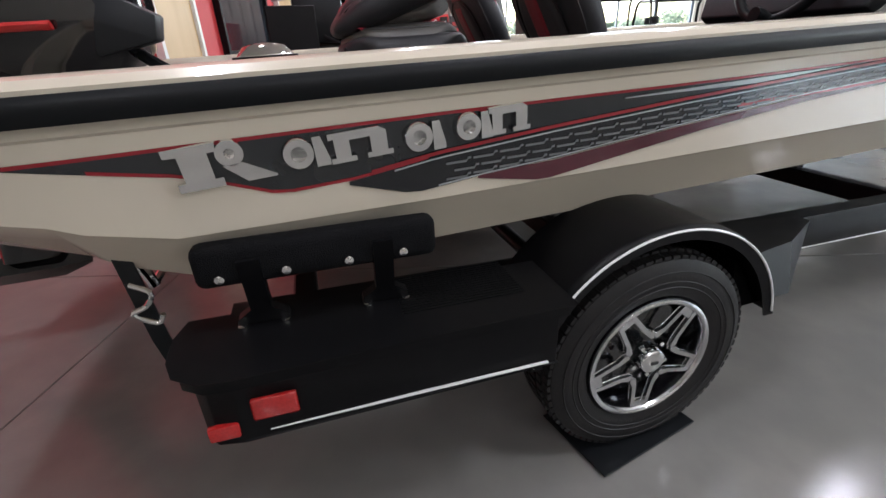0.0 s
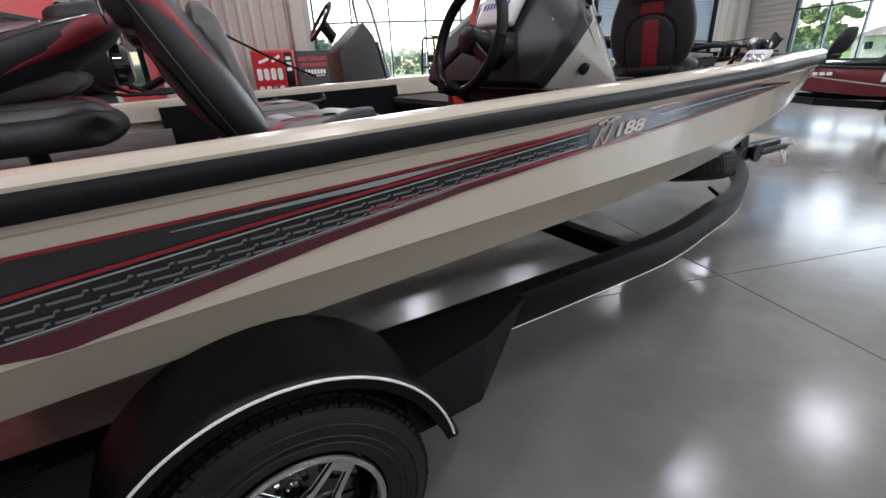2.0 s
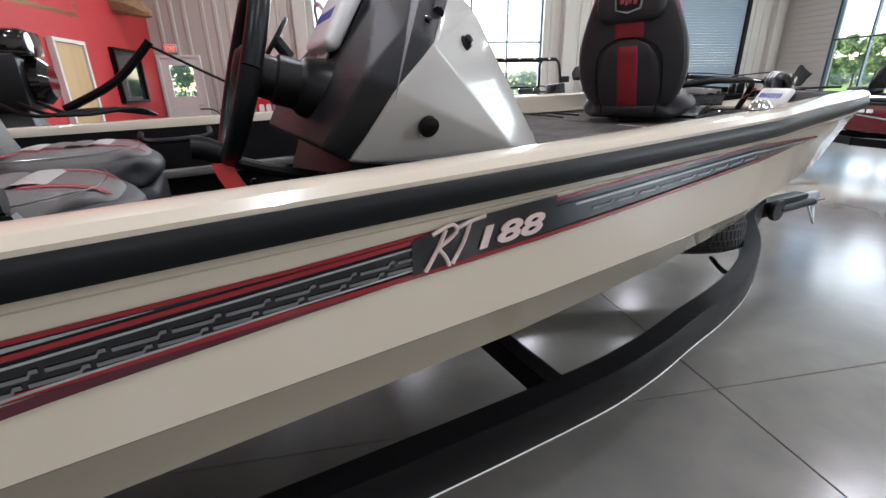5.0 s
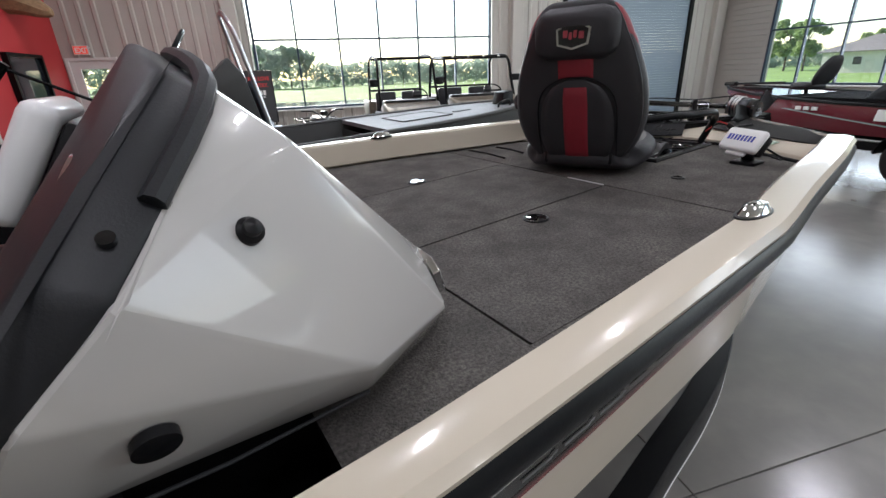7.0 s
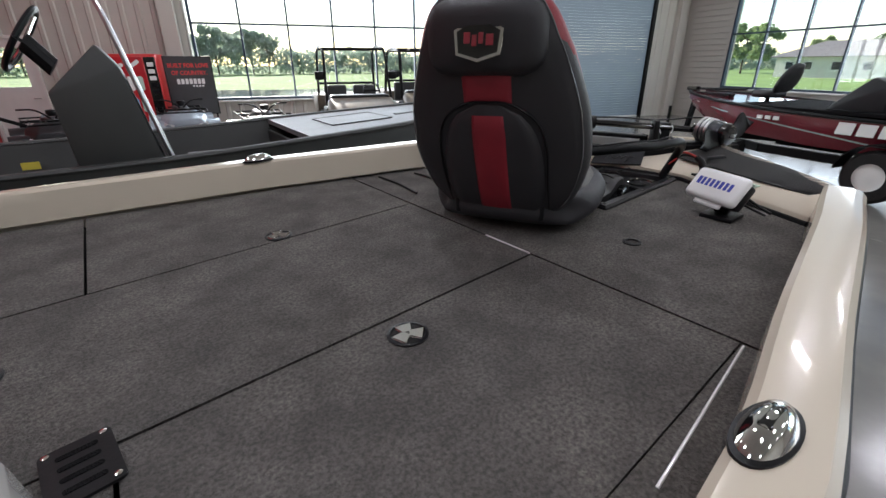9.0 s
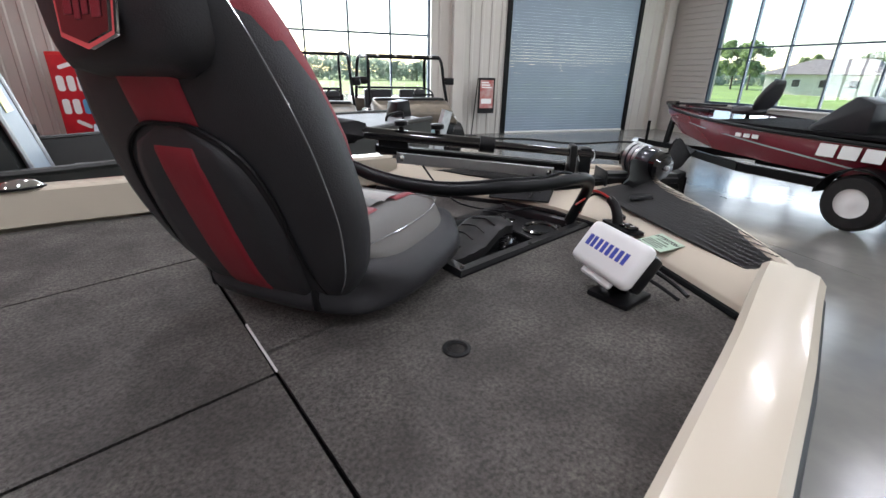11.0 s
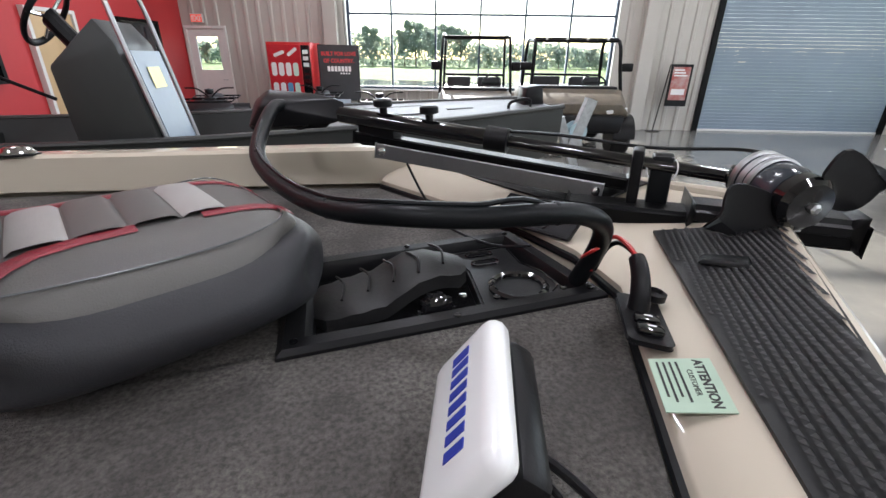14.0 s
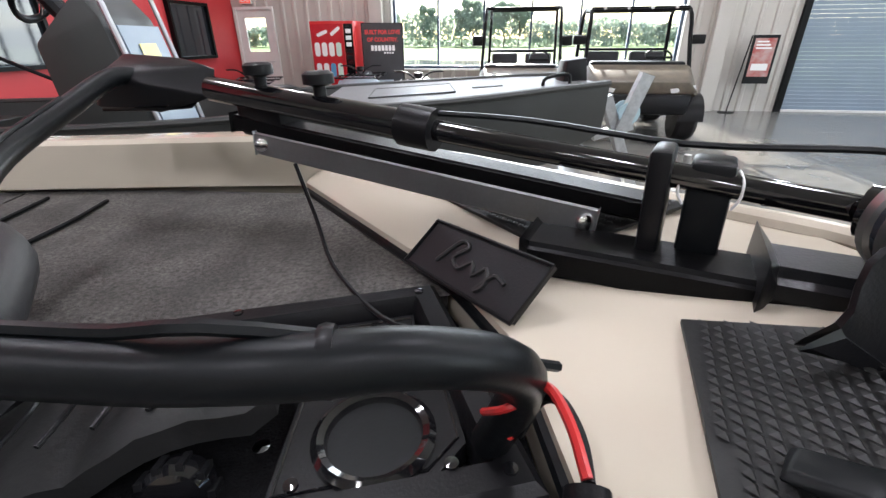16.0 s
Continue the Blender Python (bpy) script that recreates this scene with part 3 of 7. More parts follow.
cap = bmesh.new()
N = 16
ring_o = [Vector(OUT[0])]
for k in range(1, N + 1):
    t = k / N * (len(OUT) - 1)
    i = min(int(t), len(OUT) - 2)
    ring_o.append(Vector(OUT[i]).lerp(Vector(OUT[i + 1]), t - i))
rows = []
for k in range(N + 1):
    a, o = on_dk(k / N), ring_o[k]
    zr = ZS - .012
    rows.append([cap.verts.new(q) for q in ((a.x, a.y, ZD - .06), (a.x, a.y, ZD + .024), (a.x + (o.x - a.x) * .04, a.y + (o.y - a.y) * .04, ZD + .030),
                                              (a.x + (o.x - a.x) * .5, a.y + (o.y - a.y) * .5, (ZD + .030 + zr) / 2), (o.x, o.y, zr), (o.x, o.y, zr - .06))])
for a, c in zip(rows, rows[1:]):
    for i in range(5):
        cap.faces.new((a[i], a[i + 1], c[i + 1], c[i]))
part("bow_cap", cap, CREAM, boat, "cream bow cap sloping to the rim")
part("deck_gasket", tube([(x, y, ZD + .004) for x, y in DK], .009, 8, smooth=1), RUBBER, boat)

# decks
part("deck_base", prism([(1.38, -1.0), (1.38, 1.0), (2.3, .91), (3.43, .655), (3.69, .15), (3.735, 0), (3.73, -.15), (3.49, -.655), (2.3, -.91)], ZD - .05, ZD - .028, "z"), CARPET_DARK, boat)


def carpet(name, poly, lab="grey carpeted deck panel", z=ZD, th=.03):
    b = prism(poly, z - th, z, "z")
    top = [e for e in b.edges if all(v.co.z > z - 1e-4 for v in e.verts)]
    bmesh.ops.bevel(b, geom=top, offset=.006, segments=2, profile=.5, affect="EDGES")
    return part(name, b, CARPET, boat, lab)


g = .0095
carpet("hatch", [(1.75 + g, -.852), (2.71 - g, -.787), (2.71 - g, -.268 - g), (1.75 + g, -.336 - g)], "grey carpeted starboard hatch lid")
carpet("hatch", [(1.38, -.363 + g), (2.71 - g, -.268 + g), (2.71 - g, .335 - g), (1.38, .235 - g)], "grey carpeted centre hatch lid")
carpet("hatch", [(1.72 + g, .235 + g + .025), (2.71 - g, .335 + g), (2.71 - g, .838), (1.72 + g, .968)], "grey carpeted port hatch lid")
carpet("deck_panel", [(1.38, .235 + g), (1.72 - g, .26 + g), (1.72 - g, .968), (1.38, 1.0)])
carpet("deck_panel", [(1.38, -1.0), (1.75 - g, -.965), (1.75 - g, -.336 - g), (1.38, -.373)])
carpet("deck_panel", [(1.75, -.968), (2.3, -.912), (2.70, -.838), (2.70, -.803), (1.75, -.866)])
TR = [(3.195, -.165), (3.705, -.135), (3.66, .158), (3.195, .12)]   # tray opening
carpet("deck_panel", [(2.71 + g, -.835), (3.10, -.755), (3.485, -.66), (3.725, -.16), TR[1], TR[0], (2.71 + g, -.20)])
carpet("deck_panel", [(2.71 + g, -.20 + .002), (TR[0][0] - .001, TR[0][1] + .002), (TR[3][0] - .001, TR[3][1] - .002), (2.71 + g, .15)])
carpet("deck_panel", [(2.71 + g, .152), (TR[3][0], TR[3][1]), TR[2], (3.69, .16), (3.425, .655), (3.1, .755), (2.71 + g, .85)])
part("hatch_trim", tube([(2.30, -.857, ZD), (2.70, -.801, ZD)], .0025, 6, smooth=1), WHITE_PLASTIC, boat)
part("hatch_trim", tube([(2.712, -.26, ZD - .001), (2.712, -.08, ZD - .001)], .0025, 6, smooth=1), WHITE_PLASTIC, boat)


def latch(x, y):
    o = part("latch", lathe([(.040, -.004), (.042, .002), (.036, .004), (.033, .001), (.0005, .0)], 24, "z"), BLACK_PLASTIC, boat, "round black latch with chrome pull", m=pose(x, y, ZD + .001))
    b = bmesh.new()
    for a in (90, 210, 330):
        join(b, prism([(-.008, .004), (.008, .004), (.016, .029), (-.016, .029)], .001, .005, "z", .001), pose(0, 0, 0, 0, 0, a + 20))
    part("pull", b, CHROME, o)


for lx, ly in ((2.237, -.375), (2.211, .335), (1.56, -.016)):
    latch(lx, ly)
hole = part("socket", lathe([(.026, .0), (.026, .003), (.020, .004), (.016, .002), (.015, -.02), (.0005, -.021)], 22, "z"), BLACK_PLASTIC, boat, "small round seat socket", m=pose(2.989, -.398, ZD))
for sx, sy in ((2.343, -.933), (2.341, .920), (-.92, -1.09)):
    cl = part("cleat", lathe([(.055, 0), (.055, .006), (.040, .022), (.02, .027), (.0005, .028)], 24, "z"), CHROME, boat, "chrome pull-up cleat", m=pose(sx, sy, ZS + .024) @ Matrix.Diagonal((1.0, .46, 1, 1)))
    part("gasket", lathe([(.064, -.002), (.064, .004), (.053, .005)], 24, "z"), BLACK_PLASTIC, cl)
    part("finger_slot", box(-.024, .024, -.016, .016, .0215, .0275, .005, 2), BLACK_GLOSS, cl)

# cockpit and aft deck
part("cockpit_floor", box(-.05, 1.42, -.93, .93, .80, .82), CARPET_DARK, boat)
part("bulkhead", box(1.385, 1.41, -.90, .90, .82, ZD - .032), CARPET_DARK, boat)
part("aft_bulkhead", box(-.075, -.05, -.97, .97, .82, 1.02), CARPET_DARK, boat)
carpet("aft_deck", [(-1.70, -1.08), (-.05, -1.03), (-.05, 1.03), (-1.70, 1.08)], "grey carpeted aft deck", z=1.055)
for sg in (-1, 1):
    part("side_liner", loft([[(x, sg * (lerp(SHEER, x) - o), z) for o, z in ((.155, .83), (.078, 1.17), (.066, 1.17), (.143, .83))] for x in (-.08, .4, .9, 1.42)]), CARPET_DARK, boat, "dark cockpit side liner", smooth=False)
    part("side_tray", box(.0, 1.40, sg * .93 - .05, sg * .93 + .02, .93, .97, .01, 2), VINYL_GREY, boat)
part("grab_handle", tube([(.55, .935, 1.16), (.55, .90, 1.135), (.60, .88, 1.12), (.80, .88, 1.12), (.85, .90, 1.135), (.85, .935, 1.16)], .014, 8), BLACK_PLASTIC, boat)

# side stripes: laid on the hull side, which they follow
def side_y(x, z):
    y = lerp(LINE, x)
    s = half_section(x, y)
    pts = [(p[2], p[1]) for p in s[2:6]]
    for (z0, y0), (z1, y1) in zip(pts, pts[1:]):
        if z0 >= z >= z1:
            return y0 + (y1 - y0) * (z0 - z) / (z0 - z1 + 1e-9)
    return pts[0][1]


def decal(name, top, bot, material, lift=.0015, parent=None, lab="", step=.04):
    x0, x1 = max(top[0][0], bot[0][0]), min(top[-1][0], bot[-1][0])
    n = max(2, int((x1 - x0) / step))
    b = bmesh.new()
    rows = []
    for k in range(n + 1):
        x = x0 + (x1 - x0) * k / n
        zt, zb = lerp(top, x), lerp(bot, x)
        zt = max(zt, zb + .0004)
        rows.append([b.verts.new((x, -(side_y(x, z_) + lift), z_)) for z_ in (zt, zt * .67 + zb * .33, zt * .33 + zb * .67, zb)])
    for a, c in zip(rows, rows[1:]):
        for i in range(3):
            b.faces.new((a[i], a[i + 1], c[i + 1], c[i]))
    return part(name, b, material, parent or boat, lab)


TOP = [(-1.40, 1.080), (-1.10, 1.082), (-.58, 1.086), (.28, 1.083), (.9, 1.088), (1.2, 1.098), (1.7, 1.112), (2.3, 1.118), (2.96, 1.072)]
BOT = [(-1.40, 1.078), (-1.1, 1.02), (-.94, .958), (-.78, .965), (-.62, .985), (-.30, .992), (.1, .995), (.6, 1.002), (.9, 1.008), (1.2, 1.012), (1.7, 1.028), (2.3, 1.055), (2.96, 1.068)]


def shifted(t, d, x0=None, x1=None):
    x0, x1 = (t[0][0] if x0 is None else x0), (t[-1][0] if x1 is None else x1)
    ks = sorted({x0, x1} | {a for a, _ in t if x0 < a < x1})
    return [(k, lerp(t, k) + d) for k in ks]


decal("side_stripe", TOP, BOT, DECAL_BLACK, .0015, lab="charcoal side stripe")
decal("pinstripe", TOP, shifted(TOP, -.007), DECAL_RED, .003, lab="red pinstripe")
decal("pinstripe", shifted(BOT, .007, -1.25, -.62), shifted(BOT, 0, -1.25, -.62), DECAL_RED, .003, lab="red pinstripe")
MID = [(-.66, .935), (-.3, .985), (.1, 1.02), (.6, 1.05), (.9, 1.066), (1.1, 1.075), (1.2, 1.08)]
LOW = [(-.66, .915), (-.52, .928), (-.30, .935), (.1, .978), (.6, 1.015), (.9, 1.026), (1.2, 1.036)]
# lower black band, swelling from the aft tip
B_TOP = [(-.80, .962), (-.6, .99), (-.3, 1.012), (.1, 1.035), (.6, 1.056), (.9, 1.068), (1.2, 1.080), (1.7, 1.09), (2.3, 1.10), (2.9, 1.072)]
B_BOT = [(-.80, .955), (-.66, .912), (-.48, .928), (-.30, .938), (.1, .972), (.6, 1.008), (.9, 1.020), (1.2, 1.030), (1.7, 1.050), (2.3, 1.07), (2.9, 1.069)]
decal("lower_stripe", B_TOP, B_BOT, DECAL_DARK, .004, lab="black patterned lower stripe")
decal("maroon_band", [(-.50, .930), (-.30, .936), (.1, .970), (.6, 1.004), (.9, 1.016), (1.15, 1.026)], [(-.50, .922), (-.32, .888), (-.1, .915), (.2, .952), (.6, .988), (.9, 1.004), (1.15, 1.016)], DECAL_MAROON, .0045, lab="maroon lower band")
decal("pinstripe", shifted(B_TOP, .012, -.75, 1.2), shifted(B_TOP, .004, -.75, 1.2), DECAL_RED, .005)
decal("pinstripe", shifted(B_TOP, -.002, -.7, 1.15), shifted(B_TOP, -.006, -.7, 1.15), DECAL_SILVER, .0055)
decal("pinstripe", shifted(B_BOT, .006, -.6, 1.15), shifted(B_BOT, .002, -.6, 1.15), DECAL_SILVER, .0055)
decal("pinstripe", shifted(BOT, .012, .3, 2.9), shifted(BOT, .003, .3, 2.9), DECAL_RED, .005)
decal("pinstripe", shifted(B_TOP, -.002, 1.5, 2.8), shifted(B_TOP, -.008, 1.5, 2.8), DECAL_SILVER, .0055)
decal("pale_flash", [(-.1, 1.066), (.35, 1.074), (.72, 1.078)], [(-.1, 1.064), (.35, 1.060), (.72, 1.0775)], DECAL_SILVER, .005, lab="silver flash")


# honeycomb dashes inside the lower stripe
def dash(x, z, w, h):
    b = bmesh.new()
    pts = [(x, z + h * .15), (x + w * .82, z + h * .15), (x + w * .88, z + h * .55), (x + w, z + h * .55)]
    th = .0028
    lo = [b.verts.new((a, -(side_y(a, c) + .006), c - th)) for a, c in pts]
    hi = [b.verts.new((a, -(side_y(a, c + th) + .006), c + th)) for a, c in pts]
    for i in range(3):
        b.faces.new((lo[i], lo[i + 1], hi[i + 1], hi[i]))
    part("honeycomb_line", b, DECAL_LINE, boat)


x = -.58
k = 0
while x < 1.10:
    zt, zb = lerp(B_TOP, x + .03), lerp(B_BOT, x + .03)
    nrow = 3 if zt - zb > .05 else 2
    for r in range(nrow):
        hgt = (zt - zb - .016) / nrow
        dash(x + (.02 if r % 2 else 0), zb + .008 + hgt * r, .062, hgt * .9)
    x += .068
x = 1.56
while x < 2.75:
    zt, zb = lerp(B_TOP, x + .03), lerp(B_BOT, x + .03)
    dash(x, (zt + zb) / 2 - .008, .07, .012)
    x += .085

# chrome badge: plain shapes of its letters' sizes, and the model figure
def side_m(x, z, lift):
    e = .03
    t = Vector((2 * e, -(side_y(x + e, z) - side_y(x - e, z)), 0)).normalized()
    n_ = Vector((t.y, -t.x, 0)).normalized()
    if n_.y > 0:
        n_ = -n_
    up = Vector((0, -(side_y(x, z + .02) - side_y(x, z - .02)), .04)).normalized()
    n_ = t.cross(up).normalized()
    p = Vector((x, -side_y(x, z), z)) + n_ * lift
    return Matrix((( t.x, up.x, n_.x, p.x), (t.y, up.y, n_.y, p.y), (t.z, up.z, n_.z, p.z), (0, 0, 0, 1)))


def badge_shape(x, w, h, z, kind):
    b = bmesh.new()
    if kind == "slab":       # heavy upright with feet
        join(b, prism([(-.46 * w, 0), (-.02 * w, 0), (-.02 * w, .2 * h), (-.1 * w, .2 * h), (-.1 * w, .8 * h), (-.02 * w, .8 * h), (0, h), (-.5 * w, h), (-.5 * w, .82 * h), (-.38 * w, .8 * h), (-.38 * w, .2 * h), (-.46 * w, .2 * h)], 0, .012, "z"))
        join(b, lathe([(.30 * h, 0), (.30 * h, .012), (.12 * h, .012), (.12 * h, 0)], 20, "z", None, (.10 * w, .70 * h, 0)))
        join(b, prism([(.0 * w, .44 * h), (.2 * w, .46 * h), (.5 * w, .05 * h), (.5 * w, 0), (.2 * w, 0)], 0, .012, "z"))
    elif kind == "ring":
        join(b, lathe([(.5 * h, 0), (.5 * h, .008), (.46 * h, .012), (.24 * h, .012), (.22 * h, 0)], 22, "z", None, (0, .5 * h, 0)))
        join(b, prism([(.26 * w, 0), (.5 * w, 0), (.5 * w, .2 * h), (.40 * w, .95 * h), (.26 * w, .95 * h)], 0, .0115, "z"))
    else:                    # arch
        join(b, prism([(-.5 * w, 0), (-.1 * w, 0), (-.1 * w, .18 * h), (-.18 * w, .18 * h), (-.18 * w, .72 * h), (.15 * w, .72 * h), (.15 * w, .18 * h), (.08 * w, .18 * h), (.08 * w, 0), (.5 * w, 0), (.5 * w, .18 * h), (.42 * w, .18 * h), (.42 * w, .85 * h), (.3 * w, h), (-.5 * w, h), (-.5 * w, .8 * h), (-.42 * w, .8 * h), (-.42 * w, .18 * h), (-.5 * w, .18 * h)], 0, .012, "z"))
    part("badge_shape", b, CHROME, boat, "chrome badge shape", m=side_m(x, z, .004) @ Matrix.Rotation(radians(3), 4, "Z"))


for bx, w, h, z, kind in ((-1.03, .185, .084, 1.000, "slab"), (-.89, .118, .064, 1.008, "ring"), (-.765, .130, .062, 1.013, "arch"), (-.64, .118, .066, 1.008, "ring"), (-.525, .114, .063, 1.018, "ring"), (-.425, .105, .062, 1.025, "arch")):
    badge_shape(bx, w, h, z, kind)
decal("model_patch", [(1.10, 1.086), (1.18, 1.104), (1.44, 1.112)], [(1.10, 1.02), (1.44, 1.035)], DECAL_DARK, .0065, lab="black model plate")
text("model_figure", "188", .060, PINK_INK, side_m(1.222, 1.040, .009) @ Matrix.Rotation(radians(1), 4, "Z"), boat, bold=.0018, shear=.18, wide=1.95)
for pts in ([(1.125, 1.022), (1.150, 1.06), (1.168, 1.095)], [(1.140, 1.090), (1.180, 1.102), (1.190, 1.085), (1.152, 1.062)], [(1.152, 1.062), (1.168, 1.040), (1.175, 1.022)], [(1.182, 1.024), (1.205, 1.06), (1.220, 1.098)], [(1.190, 1.092), (1.22, 1.100), (1.255, 1.104)]):
    part('model_stroke', tube([(a, -(side_y(a, c) + .008), c) for a, c in pts], .0042, 6), PINK_INK, boat)


# bow hardware
padx = [(-.03, 3.885), (-.16, 4.06), (-.47, 3.78), (-.655, 3.585), (-.64, 3.545)]


def cap_z(x, y):
    a, o = Vector((3.745 - .37 * abs(y), 0)), Vector((4.15 - .80 * abs(y), 0))
    f = (x - a.x) / (o.x - a.x)
    return ZD + .030 + f * (ZS - .012 - ZD - .030)


def in_poly(px, py, poly):
    inside = False
    for (x1, y1), (x2, y2) in zip(poly, poly[1:] + poly[:1]):
        if (y1 > py) != (y2 > py) and px < (x2 - x1) * (py - y1) / (y2 - y1) + x1:
            inside = not inside
    return inside


for sg, poly in ((-1, [(3.897, -.03), (4.072, -.150), (3.79, -.49), (3.622, -.682), (3.585, -.640)]), (1, [(3.83, .14), (4.03, .17), (3.79, .49), (3.622, .682), (3.585, .640)])):
    b = bmesh.new()
    bot = [b.verts.new((x, y, cap_z(x, y) + .002)) for x, y in poly]
    topv = [b.verts.new((x, y, cap_z(x, y) + .007)) for x, y in poly]
    b.faces.new(topv)
    for i in range(len(poly)):
        j = (i + 1) % len(poly)
        b.faces.new((bot[i], bot[j], topv[j], topv[i]))
    pad = part("tread_pad", b, TREAD, boat, "black rubber tread pad on the bow")
    # raised scales, each a small lozenge
    bb = bmesh.new()
    ax, ay = poly[0]
    for i in range(74):
        for j in range(74):
            px, py = 3.52 + i * .0115 + (.00575 if j % 2 else 0), sg * (.02 + j * .0098)
            if all(in_poly(px + a * .009, py + c * .009, poly) for a, c in ((-1, 0), (0, -1), (1, 0), (0, 1))):
                z = cap_z(px, py) + .0112
                vs4 = [bb.verts.new((px + a * .0047, py + c * .0072, z)) for a, c in ((-1, 0), (0, -1), (1, 0), (0, 1))]
                t_ = bb.verts.new((px + .002, py, z + .0014))
                for q in range(4):
                    bb.faces.new((vs4[q], vs4[(q + 1) % 4], t_))
    tagged(part("tread_relief", bb, TREAD, pad, smooth=False), kind="stuff")


# ---- the trailer ----
trailer = thing("boat_trailer", Matrix.Identity(4), "black steel boat trailer with step fenders on showroom floor", "trailer")
RAIL = [(-1.15, .93), (.4, .945), (1.6, .938), (2.0, .905), (2.35, .835), (2.65, .775), (2.95, .69), (3.28, .555), (3.60, .38), (3.95, .16), (4.25, .06)]


def rail_path(sg):
    pts = [Vector((x, sg * y, 0)) for x, y in RAIL]
    out = []
    for i in range(len(pts) - 1):
        p0, p1, p2, p3 = pts[max(i - 1, 0)], pts[i], pts[i + 1], pts[min(i + 2, len(pts) - 1)]
        for k in range(5):
            s = k / 5
            out.append(0.5 * ((2 * p1) + (p2 - p0) * s + (2 * p0 - 5 * p1 + 4 * p2 - p3) * s * s + (3 * p1 - p0 - 3 * p2 + p3) * s ** 3))
    return out + [pts[-1]]


for sg in (-1, 1):
    path = rail_path(sg)
    rr = []
    for i, p in enumerate(path):
        d = (path[min(i + 1, len(path) - 1)] - path[max(i - 1, 0)]).normalized()
        n_ = Vector((-d.y, d.x, 0)) * .042
        rr.append([p + n_ * a + Vector((0, 0, b)) for a, b in ((-1, .405), (-.9, .395), (.9, .395), (1, .405), (1, .525), (.9, .535), (-.9, .535), (-1, .525))])
    part("frame_rail", loft(rr), BLACK_PAINT, trailer)
    low = [p + Vector((0, sg * .0435, .402)) for p in path[5:34]]
    part("pinstripe", tube([tuple(p) for p in low], .0022, 5, smooth=1), WHITE_PLASTIC, trailer, "white pinstripe")
for cx, w in ((-.95, .07), (.05, .07), (1.64, .075)):
    part("crossmember", box(cx - w / 2, cx + w / 2, -.92, .92, .435, .52, .006, 1), BLACK_PAINT, trailer)
part("axle", tube([(0, -1.12, .33), (0, 1.12, .33)], .035, 12, smooth=1), BLACK_PAINT, trailer)
for sg in (-1, 1):
    part("bunk_post", box(1.615, 1.665, sg * .40 - .03, sg * .40 + .03, .52, .66, .004, 1), BLACK_PAINT, trailer)
    part("inner_bunk", box(-.9, 1.9, sg * .40 - .045, sg * .40 + .045, .635, .672, .01, 2), CARPET_DARK, trailer)
part("tongue", box(3.9, 5.0, -.05, .05, .40, .52, .008, 2), BLACK_PAINT, trailer)
part("winch_post", prism([(4.28, .52), (4.40, .52), (4.30, 1.0), (4.22, 1.0)], -.04, .04, "y", .006), BLACK_PAINT, trailer)
part("winch", lathe([(.05, -.06), (.05, -.05), (.03, -.05), (.03, .05), (.05, .05), (.05, .06)], 16, "y", None, (4.36, 0, .86)), STEEL, trailer)
part("bow_stop", tube([(4.19, -.05, .98), (4.19, .05, .98)], .035, 10, smooth=1), RUBBER, trailer)
cp = part("coupler", loft([[(x, y * w, z) for y, z in ((-1, .40), (-1, .47), (-.5, .50), (.5, .50), (1, .47), (1, .40))] for x, w in ((4.9, .055), (5.08, .055), (5.2, .04), (5.26, .02))]), STEEL, trailer, "steel ball coupler")
part("safety_chain", tube([(5.0, -.06, .42), (5.06, -.09, .30), (5.16, -.06, .26), (5.2, -.02, .38)], .008, 6), STEEL, trailer)
jk = part("tongue_jack", tube([(4.52, -.085, .46), (5.0, -.085, .46)], .028, 12, smooth=1), BLACK_PAINT, trailer)
part("jack_wheel", lathe([(.075, -.02), (.08, -.01), (.08, .01), (.075, .02)], 18, "y", None, (4.48, -.085, .46)), RUBBER, jk)
part("crank_handle", tube([(5.0, -.085, .46), (5.03, -.085, .46), (5.03, -.15, .49)], .008, 8, smooth=1), STEEL, jk)


